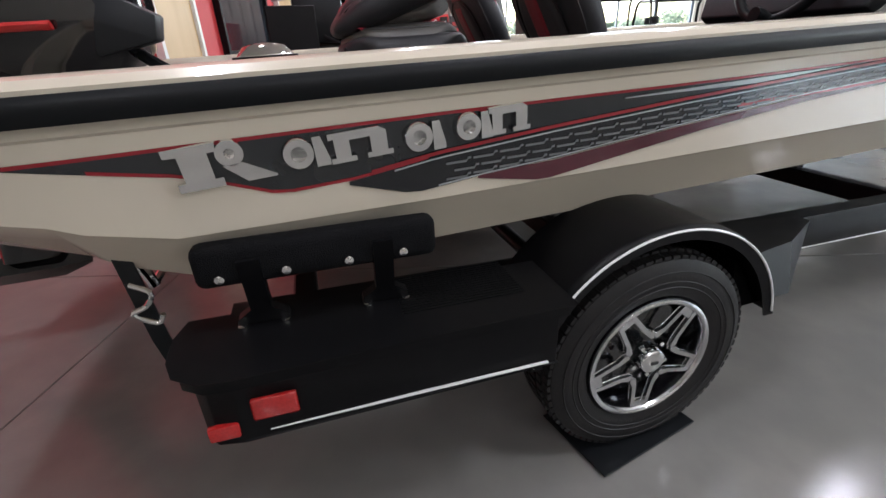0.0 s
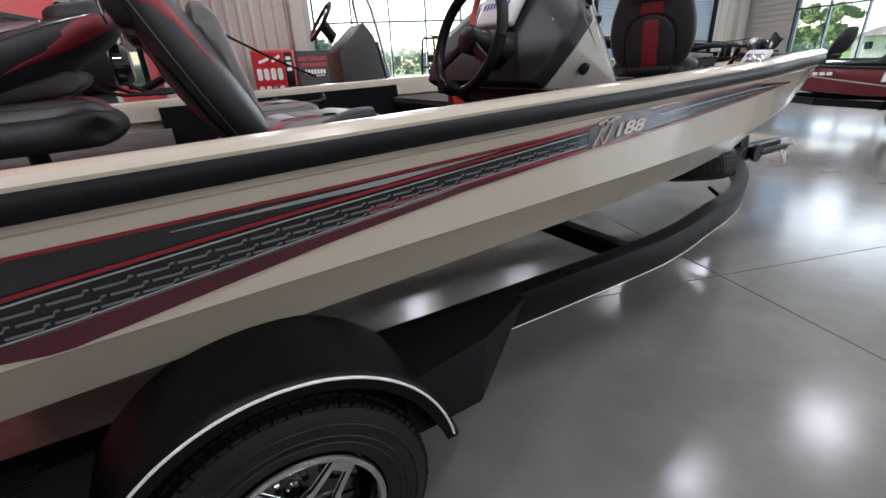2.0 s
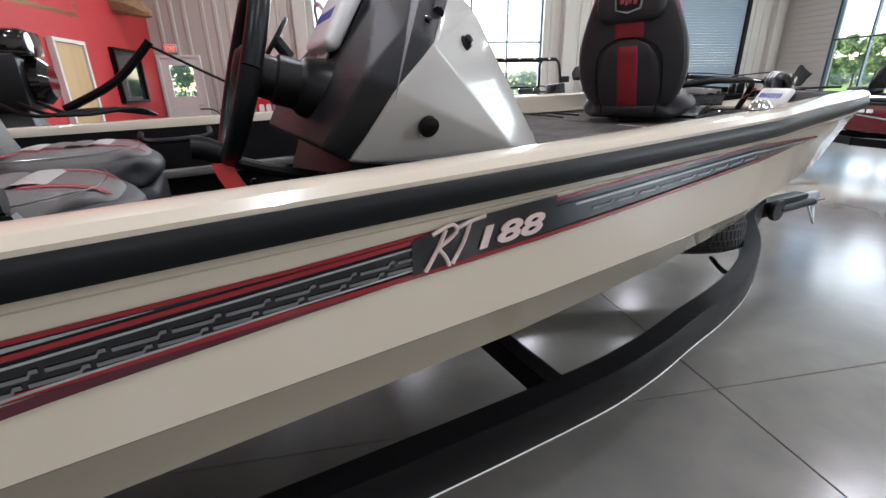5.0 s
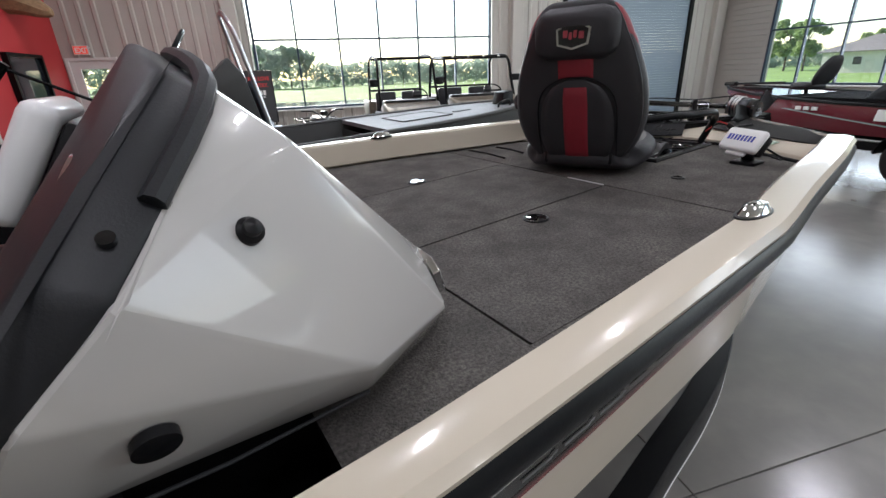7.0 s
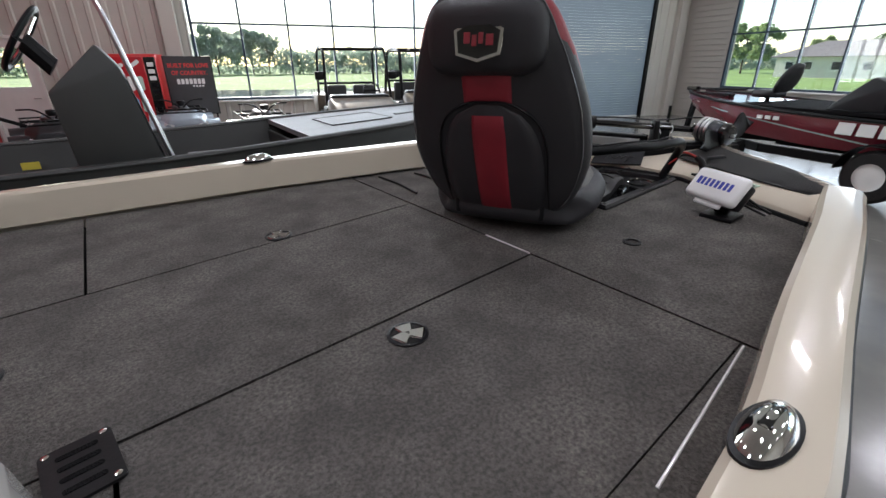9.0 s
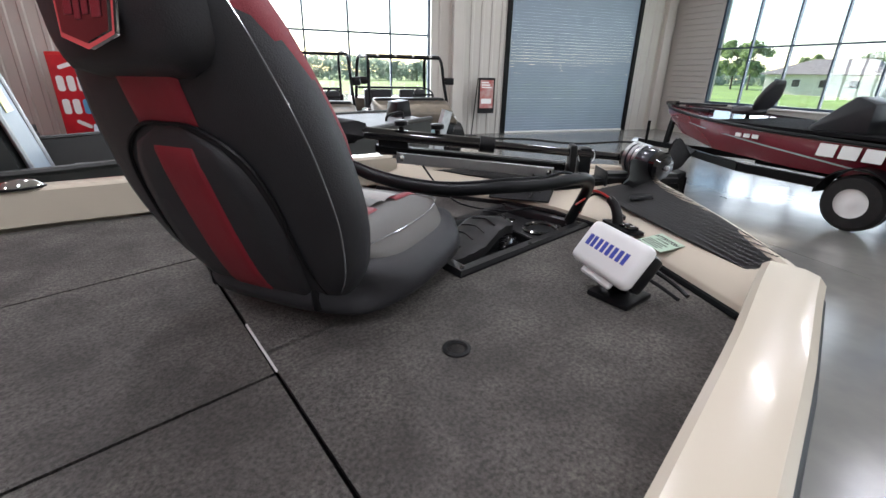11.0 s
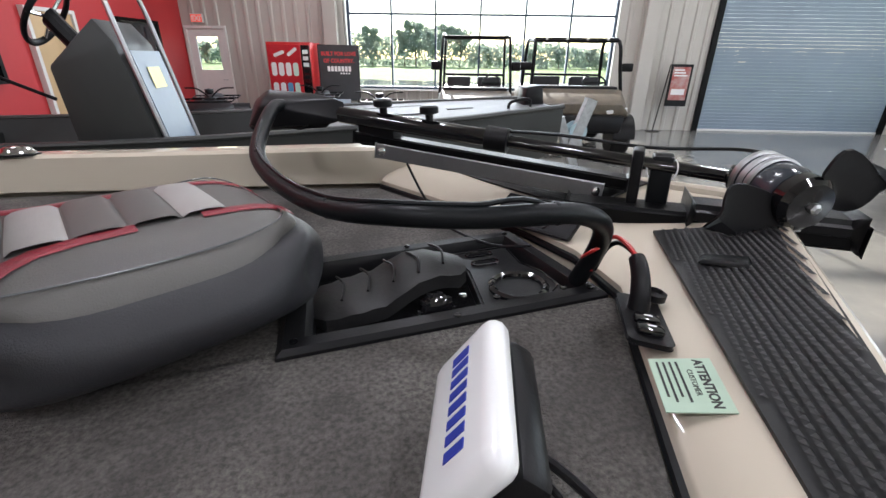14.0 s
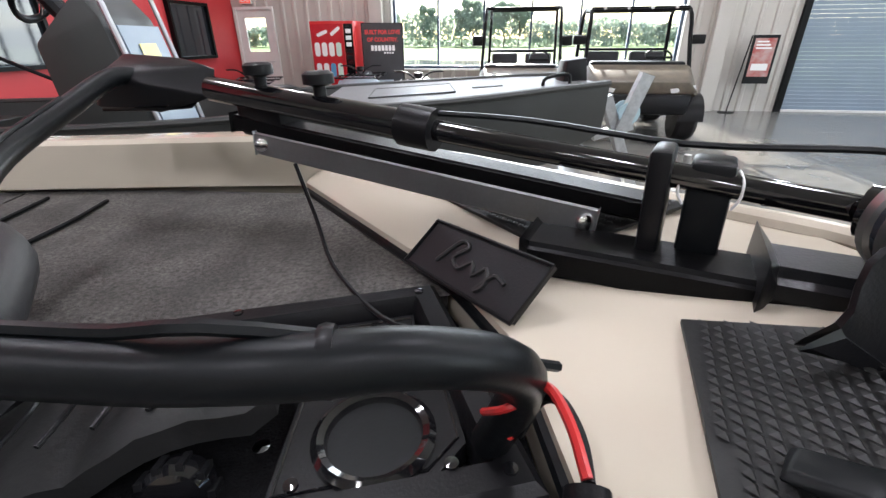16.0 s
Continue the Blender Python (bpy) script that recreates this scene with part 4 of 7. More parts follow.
def wheel_at(name, m, parent):
    w = new(name)
    w.parent, w.matrix_basis = parent, m
    R, W = .333, .10
    tp = [(.205, -.078), (.212, -.090), (.235, -.098), (.27, -.102), (.300, -.099), (.322, -.088), (.331, -.070), (.333, -.03), (.333, .03), (.331, .07), (.322, .088), (.30, .099), (.27, .102), (.22, .09), (.205, .078)]
    ty = part("tyre", lathe(tp, 64, "y", caps=False), TYRE, w, "black rubber trailer tyre")
    tb = bmesh.new()
    for j in range(72):
        a = 2 * math.pi * j / 72
        for row, (y0, y1) in enumerate(((-.086, -.062), (-.055, -.030), (-.022, .022), (.030, .055), (.062, .086))):
            rr_ = R - (.006 if abs(y0 + y1) > .12 else 0)
            b = box(-.0105, .0105, y0, y1, rr_ - .004, rr_ + .006)
            b.transform(Matrix.Rotation(a + (.04 if row % 2 else 0), 4, "Y"))
            join(tb, b)
    tagged(part("tread_relief", tb, TYRE, ty, smooth=False), kind="stuff")
    for r in (.245, .262, .292):
        part("sidewall_ring", lathe([(r - .002, -.1015), (r, -.1035), (r + .002, -.1015)], 64, "y", caps=False), TYRE, ty)
    rim = part("rim", lathe([(.206, -.088), (.204, -.096), (.196, -.098), (.188, -.094), (.183, -.080), (.178, -.055), (.178, .08), (.16, .08), (.16, -.03), (.0005, -.03)], 64, "y", caps=False), BLACK_GLOSS, w, "black and machined alloy rim")
    part("rim_lip", lathe([(.205, -.094), (.203, -.099), (.196, -.101), (.189, -.098), (.185, -.090)], 64, "y", caps=False), BRUSHED, rim)
    for k in range(5):
        a = 2 * math.pi * k / 5 + .35
        b = bmesh.new()
        for s0 in (-1, 1):
            prism([(.060, s0 * .046), (.066, s0 * .036), (.095, s0 * .028), (.186, s0 * .018), (.186, s0 * .028), (.100, s0 * .038), (.078, s0 * .050)], -.092, -.078, "y", .0015, b)
        prism([(.162, -.022), (.162, .022), (.188, .028), (.188, -.028)], -.091, -.079, "y", .001, b)
        part("spoke", b, BRUSHED, rim, "machined alloy spoke", m=Matrix.Rotation(a, 4, "Y"))
        part("lug_nut", lathe([(.010, -.068), (.010, -.088), (.007, -.096), (.0005, -.097)], 6, "y", None, (math.cos(a + .6) * .057, 0, math.sin(a + .6) * .057)), CHROME, rim)
    cap = part("hub_cap", lathe([(.042, -.060), (.042, -.098), (.038, -.108), (.030, -.112), (.0005, -.114)], 28, "y"), CHROME, w, "chrome hub cap")
    part("cap_mark", box(-.012, .012, -.1155, -.1145, -.005, .005), BLACK_INK, cap, smooth=False)
    return w


wheel_at("wheel", pose(0, -1.20, .334), trailer)
wheel_at("wheel", pose(0, 1.20, .334, 0, 0, 180), trailer)
spare = wheel_at("spare_wheel", pose(3.22, -.16, .56, 82, 0, -20), trailer)
part("spare_bracket", tube([(3.28, -.58, .50), (3.32, -.45, .34), (3.42, -.28, .36)], .014, 8), BLACK_PAINT, trailer)
for sg in (-1, 1):
    def Y(y):
        return sg * y
    rings = []
    for k in range(33):
        a = radians(10 + 160 * k / 32)
        fl = .012 * max(0, 1 - k / 2.5)
        ca, sa = math.cos(a), math.sin(a)
        rings.append([(ca * (r + fl), Y(y), .345 + sa * r) for r, y in ((.405, 1.03), (.405, 1.300), (.380, 1.306), (.378, 1.312), (.408, 1.316), (.417, 1.306), (.419, 1.29), (.419, 1.03))])
    fe = part("fender", loft(rings), BLACK_PAINT, trailer, "rounded black steel fender")
    part("pinstripe", tube([(math.cos(radians(a)) * .409, Y(1.318), .345 + math.sin(radians(a)) * .409) for a in range(12, 170, 4)], .0035, 6, smooth=1), WHITE_PLASTIC, fe)
    part("gusset", loft([[(.30, Y(.98), .435), (.30, Y(1.275), .435), (.525, Y(1.270), .440), (.62, Y(1.03), .435), (.62, Y(.98), .435)], [(.30, Y(.98), .575), (.30, Y(1.24), .575), (.62, Y(1.17), .565), (.885, Y(1.035), .55), (.885, Y(.98), .55)]]), BLACK_PAINT, trailer, "slanted black fender gusset")
    part("side_marker", lathe([(.012, 0), (.012, .006), (.0005, .010)], 12, "y", None, (.70, Y(1.125) - (.01 if sg < 0 else 0), .50)), AMBER, trailer, "amber side marker")
    # step behind the wheel
    ol = []
    for q in ((-.34, 1.16), (-.34, 1.372), (-1.08, 1.385), (-1.13, 1.378), (-1.17, 1.35), (-1.19, 1.30), (-1.195, 1.22), (-1.18, 1.165)):
        ol.append((q[0], Y(q[1])))
    st = prism(ol, .615, .650, "z")
    bmesh.ops.bevel(st, geom=[e for e in st.edges if all(v.co.z > .64 for v in e.verts)], offset=.012, segments=3, profile=.5, affect="EDGES")
    step = part("step", st, BLACK_PAINT, trailer, "black ribbed fender step")
    part("step_skirt", prism([(-.36, Y(1.17)), (-.36, Y(1.362)), (-1.08, Y(1.375)), (-1.13, Y(1.365)), (-1.155, Y(1.34)), (-1.165, Y(1.26)), (-1.15, Y(1.175))], .475, .615, "z", .004), BLACK_PAINT, step)
    for k in range(16):
        part("tread_rib", box(-.72, -.42, Y(1.20) - .09 + k * .011, Y(1.20) - .085 + k * .011, .6498, .6525), BLACK_PAINT, step, smooth=False)
    part("reflector", box(-1.055, -.965, Y(1.3775) - .004, Y(1.3775) + .004, .526, .580, .006, 3), RED_LENS, step, "red rectangular reflector")
    part("tail_lamp", box(-1.145, -1.085, Y(1.372) - .008, Y(1.372) + .008, .492, .528, .005, 2), RED_LENS, step, "red tail lamp")
    part("white_line", box(-1.03, -.39, Y(1.372) - .004, Y(1.372) + .004, .490, .4925), WHITE_PLASTIC, step, smooth=False)
    # guide bunk on two posts
    bk = part("guide_bunk", box(-1.13, -.62, Y(1.21) - .03, Y(1.21) + .03, .760, .852, .02, 3), CARPET_DARK, trailer, "black carpeted guide board")
    for bx in (-1.08, -.95, -.82, -.70):
        part("bolt", lathe([(.010, 0), (.010, -sg * -.006), (.0005, -sg * -.008)], 8, "y", None, (bx, Y(1.2405), .784)), CHROME, bk)
    for bx in (-1.02, -.745):
        part("bunk_bracket", loft([[(bx - .035 * w, Y(y), z), (bx + .035 * w, Y(y), z), (bx + .035 * w, Y(y - .03), z), (bx - .035 * w, Y(y - .03), z)] for w, y, z in ((1.6, 1.215, .652), (1.5, 1.215, .666), (.62, 1.222, .69), (.62, 1.252, .82))]), BLACK_PAINT, trailer, "black bunk bracket")
        for dx in (-.045, .045):
            part("bolt", lathe([(.010, .0), (.010, .006), (.0005, .008)], 8, "z", None, (bx + dx, Y(1.225), .6505)), CHROME, trailer)
strap = thing("tie_down_strap", pose(-1.27, -1.12, 0), "black tie-down strap with steel hook at the stern", "strap")
part("webbing", loft([[(x - .018, y, z), (x + .018, y, z), (x + .018, y + .004, z), (x - .018, y + .004, z)] for x, y, z in ((-.02, 0, .86), (0, -.02, .74), (.02, -.04, .62), (.03, -.03, .54))]), RUBBER, strap)
part("hook", tube([(-.005, -.03, .76), (.035, -.05, .745), (.02, -.05, .715), (-.01, -.05, .70), (.03, -.05, .67), (.045, -.05, .69)], .006, 8), CHROME, strap)
ladder = thing("boarding_ladder", pose(-1.42, -.98, 0), "folded polished tube boarding ladder at the stern", "ladder")
for dy in (-.04, .10):
    part("ladder_tube", tube([(-.25, dy, .93), (-.12, dy, .88), (.02, dy, .82), (.12, dy - .02, .775), (.15, dy - .02, .70)], .013, 10), CHROME, ladder)
part("rung", tube([(.15, -.06, .705), (.15, .08, .705)], .011, 8, smooth=1), CHROME, ladder)
mat_ob = thing("floor_mat", pose(-.01, -1.2, .008, 0, 0, 12), "black rubber mat under the trailer tyre", "mat")
part("sheet", box(-.20, .22, -.15, .13, 0.0, .006, .002, 1), RUBBER, mat_ob)


# ---- helm console ----
def on_boat(x, y, z, rx=0, ry=0, rz=0):
    return BM @ pose(x, y, z, rx, ry, rz)


def hull_of(pts, r=0.0, seg=2):
    b = bmesh.new()
    for p in pts:
        b.verts.new(p)
    bmesh.ops.convex_hull(b, input=b.verts)
    bmesh.ops.dissolve_limit(b, angle_limit=radians(2), verts=b.verts, edges=b.edges)
    loose = [v for v in b.verts if not v.link_faces]
    bmesh.ops.delete(b, geom=loose, context="VERTS")
    if r:
        bmesh.ops.bevel(b, geom=b.edges[:], offset=r, segments=seg, profile=.5, affect="EDGES")
    return b


console = thing("helm_console", on_boat(0, -.55, 0), "white moulded helm console with black dash", "console")
EDGE = [(1.055, .362, 1.205), (1.135, .420, 1.33), (1.222, .410, 1.405), (1.275, .345, 1.455), (1.35, .225, 1.545), (1.335, .0, 1.585)]   # where shell and dash meet
CP = EDGE + [(1.42, .225, 1.485), (1.51, .12, 1.395), (1.652, .19, 1.15), (1.69, .03, 1.205), (1.715, .05, 1.09), (1.453, .328, 1.192), (1.45, .290, 1.13), (1.66, .12, 1.06)]
part("body", hull_of([(x, s * dy, z) for x, dy, z in CP for s in (-1, 1)], .006, 2), SHELL_WHITE, console, "glossy white moulded shell", sharp=14)
FN = Vector((-.857, 0, .514))
fpts = []
for x, dy, z in EDGE:
    for s in (-1, 1):
        p = Vector((x, s * dy, z))
        fpts += [p + FN * .055 - Vector((0, s * .012, 0)), p - FN * .001 + Vector((0, s * .001, 0))]
dash = part("dash_fascia", hull_of(fpts, .010, 3), GREY_PLASTIC, console, "black dash fascia")


def on_dash(t, y, lift=.03):
    a, b_ = Vector((1.05, 0, 1.16)), Vector((1.32, 0, 1.56))
    p = a.lerp(b_, t) + Vector((0, y, 0)) + FN * lift
    up = (b_ - a).normalized()
    right = Vector((0, -1, 0))
    return Matrix(((right.x, up.x, FN.x, p.x), (right.y, up.y, FN.y, p.y), (right.z, up.z, FN.z, p.z), (0, 0, 0, 1)))


for t, y, r, up in ((.46, -.285, .058, .058), (.70, -.235, .040, .042), (.46, .285, .058, .058), (.70, .235, .040, .042)):
    gg = part("gauge", lathe([(r, -.004), (r, .010), (r * .9, .014), (r * .84, .010)], 28, "z", caps=False), CHROME, dash, "chrome-rimmed gauge", m=on_dash(t, y, up))
    part("dial", lathe([(r * .84, .004), (r * .84, .009), (.0005, .0095)], 24, "z"), DECAL_SILVER, gg)
part("lower_panel", hull_of([(1.04 + dx, s * w, z) for dx, w, z in ((0, .30, 1.00), (.07, .31, 1.12), (.09, .29, 1.20), (.05, .28, 1.21), (-.02, .27, 1.04)) for s in (-1, 1)], .008), GREY_PLASTIC, console, "charcoal switch panel")
for k in range(5):
    part("switch", box(1.035, 1.06, -.30 + .04 * k, -.275 + .04 * k, 1.10, 1.15, .004, 1), BLACK_GLOSS, console)
part("pedestal_box", box(1.13, 1.48, -.22, .22, .80, 1.18, .01, 1), CARPET_DARK, console, "dark carpeted base")
part("foot_bulkhead", box(1.13, 1.15, -.30, .30, .82, 1.05), CARPET_DARK, console)
vent = part("vent_plug", lathe([(.015, -.012), (.015, .003), (.012, .006), (.010, .008), (.009, .014), (.0005, .018)], 20, "z"), BLACK_PLASTIC, console, "black cable plug", m=Matrix.Translation((1.338, -.322, 1.412)) @ Vector((.25, -.80, .52)).to_track_quat("Z", "Y").to_matrix().to_4x4())
part("port_cover", lathe([(.0205, -.01), (.0205, .001), (.019, .0018), (.0005, .0018)], 24, "z"), BLACK_PLASTIC, console, "round black port cover", m=Matrix.Translation((1.212, -.392, 1.257)) @ Vector((.07, -.90, -.41)).to_track_quat("Z", "Y").to_matrix().to_4x4())
part("screw", lathe([(.007, -.004), (.007, .003), (.0005, .004)], 12, "z"), BLACK_GLOSS, console, m=Matrix.Translation((1.229, -.374, 1.447)) @ Vector((0, -.61, .79)).to_track_quat("Z", "Y").to_matrix().to_4x4())
part("seam_line", tube([(1.085, -.386, 1.205), (1.26, -.369, 1.185), (1.44, -.316, 1.150)], .0025, 6, smooth=1), GREY_PLASTIC, console)
col = part("steering_column", lathe([(.045, -.02), (.045, .05), (.052, .055), (.052, .10), (.062, .11), (.075, .17), (.080, .24)], 24, "z"), BLACK_PLASTIC, console, "black tilt steering column", m=Matrix.Translation((.93, -.12, 1.375)) @ Vector((.955, 0, -.30)).to_track_quat("Z", "Y").to_matrix().to_4x4())
swm = Matrix.Translation((.920, -.12, 1.378)) @ Vector((-.945, 0, .33)).to_track_quat("Z", "Y").to_matrix().to_4x4()
sw = part("steering_wheel", tube([(math.cos(2 * math.pi * k / 40) * .180, math.sin(2 * math.pi * k / 40) * .180, 0) for k in range(41)], .019, 12, smooth=1), RUBBER, console, "black steering wheel", m=swm)
part("wheel_hub", lathe([(.045, -.02), (.048, .008), (.035, .018), (.0005, .02)], 24, "z"), BLACK_PLASTIC, sw)
for a in (0, 120, 240):
    part("spoke", box(.035, .175, -.016, .016, -.012, .002, .005, 2), CHROME if a == 0 else BLACK_PLASTIC, sw, m=pose(0, 0, 0, 0, 0, a + 90))
part("windscreen_lip", tube([(1.265, -.345, 1.462), (1.343, -.222, 1.552), (1.332, 0, 1.592), (1.343, .222, 1.552), (1.265, .345, 1.462)], .012, 8), GREY_PLASTIC, console)


def display(name, m, w, h, d, label, bars=True):
    o = thing(name, m, label, "fish finder")
    part("sun_cover", box(-w / 2, w / 2, -h / 2, h / 2, 0, d, .016, 3), WHITE_PLASTIC, o, "white snap-on sun cover")
    part("housing", box(-w / 2 + .008, w / 2 - .008, -h / 2 + .008, h / 2 - .008, -.035, -.001, .010, 2), BLACK_PLASTIC, o)
    part("pull_tab", box(-.05, .05, -h / 2 - .014, -h / 2 + .004, .004, .014, .004, 1), WHITE_PLASTIC, o)
    lo = part("logo", box(-w * .36, -w * .36 + .012, -.010, .016, d, d + .001), BLUE_INK, o, smooth=False)
    for k in range(1, 8):
        x0 = -w * .36 + k * w * .72 / 8
        part("logo_bar", box(x0, x0 + w * .055, -.010, .016, d, d + .001), BLUE_INK, lo, smooth=False)
    return o


fm = on_dash(.68, -.01, .075)
display("fish_finder", on_boat(0, -.55, 0) @ fm, .235, .150, .04, "white covered fish finder mounted on the helm dash")
# bow fish finder on its bracket
rgt = Vector((-.33, -.94, -.01)).normalized()
nrm = rgt.cross(Vector((.62, 0, .78))).normalized()
upv = nrm.cross(rgt).normalized()
pc = Vector((3.392, -.444, 1.176))
fm2 = Matrix(((rgt.x, upv.x, nrm.x, pc.x), (rgt.y, upv.y, nrm.y, pc.y), (rgt.z, upv.z, nrm.z, pc.z), (0, 0, 0, 1)))
bow_ff = display("fish_finder", BM @ fm2, .186, .104, .032, "white covered fish finder on bow deck bracket")
inv = fm2.inverted()
bb = box(3.345, 3.44, -.515, -.415, ZD, ZD + .014, .005, 2)
box(3.385, 3.415, -.485, -.440, ZD + .014, ZD + .085, .006, 2, bb)
bb.transform(inv)
part("bracket", bb, BLACK_PLASTIC, bow_ff, "black gimbal bracket")
tb = bmesh.new()
tube([(3.41, -.46, 1.17), (3.45, -.50, 1.15), (3.48, -.54, 1.12), (3.47, -.575, 1.11)], .005, 7, tb)
tube([(3.41, -.45, 1.16), (3.45, -.52, 1.12), (3.44, -.57, 1.11)], .004, 7, tb)
tb.transform(inv)
part("plug_lead", tb, BLACK_PLASTIC, bow_ff)


# ---- seats ----
def seat_back(h=.64, w=.51, d=.145, top_w=.80):
    """A backrest shell: x depth (front +), y width, z up."""
    rings = []
    n = 26
    for k in range(n + 1):
        s = .5 - .5 * math.cos(math.pi * k / n)
        q = max(0, (abs(s - .5) * 2 - .55) / .45)
        end = math.sqrt(max(0, 1 - q * q))
        ww = w * (.80 + .20 * math.sin(math.pi * min(1, s * 1.1 + .08))) * (1 - .24 * max(0, 1 - s / .40) ** 1.6) * (1 if s < .55 else 1 - (1 - top_w) * ((s - .55) / .45) ** 1.5) * (.50 + .50 * end)
        dd = d * (.78 + .22 * math.sin(math.pi * s)) * (.16 + .84 * end)
        lean = -.09 * s ** 2 + .06 * (1 - s) ** 3
        ring = []
        for j in range(28):
            a = 2 * math.pi * j / 28
            cx, cy = math.cos(a), math.sin(a)
            px = abs(cx) ** .75 * (1 if cx > 0 else -1) * dd / 2
            py = abs(cy) ** .75 * (1 if cy > 0 else -1) * ww / 2
            ring.append((px + lean - .012 * (py / w * 2) ** 2, py, h * s))
        rings.append(ring)
    return rings


def back_patch(ks, js, lift, taper=0.0):
    """A vinyl panel that follows a stretch of the backrest's shell."""
    rs = seat_back()
    out = []
    for k in ks:
        c = sum((Vector(p) for p in rs[k]), Vector()) / 28
        row = []
        for i, j in enumerate(js):
            f = 1 - min(1, (k - ks[0] + .3) / 6)
            p = Vector(rs[k][j % 28]).lerp(Vector(rs[k][js[-1] % 28]), f)
            row.append(p + (p - c).normalized() * (lift if 0 < i < len(js) - 1 and ks[0] < k < ks[-1] else .0012))
        out.append(row)
    return loft(out, closed=False, caps=False)


PAD_H, PAD_Z = .105, .042


def rear_x(y, s):
    """The depth of the backrest's rear face at a width y and a share s of its height."""
    rs = seat_back()
    k = math.acos(1 - 2 * min(.999, max(.001, s))) / math.pi * 26
    i = min(int(k), 25)

    def at_ring(ring):
        return lerp(sorted((ring[j][1], ring[j][0]) for j in range(7, 22)), y)
    return at_ring(rs[i]) + (at_ring(rs[i + 1]) - at_ring(rs[i])) * (k - i)


def rear_patch(s0, s1, half, lift, n=12, h=.64):
    """A raised panel on the rear face; half gives its half-width at a share of its own height."""
    rows = []
    for k in range(n + 1):
        s = s0 + (s1 - s0) * k / n
        row = []
        for t in (-1, -.93, -.75, -.4, 0, .4, .75, .93, 1):
            y = t * half(k / n)
            up = lift * (0 if k in (0, n) or abs(t) == 1 else .75 if k in (1, n - 1) or abs(t) > .9 else 1)
            row.append((rear_x(y, s) - .0012 - up, y, h * s))
        rows.append(row)
    return loft(rows, closed=False, caps=False)


def on_pad(pts, wd, lift, puffy=.004):
    """A strip lying along points of the seat pad's top."""
    rings = []
    for i, (x, y) in enumerate(pts):
        a, b_ = Vector(pts[max(i - 1, 0)]), Vector(pts[min(i + 1, len(pts) - 1)])
        n_ = Vector((-(b_ - a).y, (b_ - a).x)).normalized() * wd / 2
        row = []
        for f, l_ in ((-1, .0), (-.7, .8), (0, 1), (.7, .8), (1, .0)):
            qx, qy = x + n_.x * f, y + n_.y * f
            row.append((.01 + qx, qy, PAD_Z + pad_z(qx, qy, .48, .47, PAD_H, .2, .45) + lift + puffy * l_))
        rings.append(row)
    return loft(rings, closed=False, caps=False)


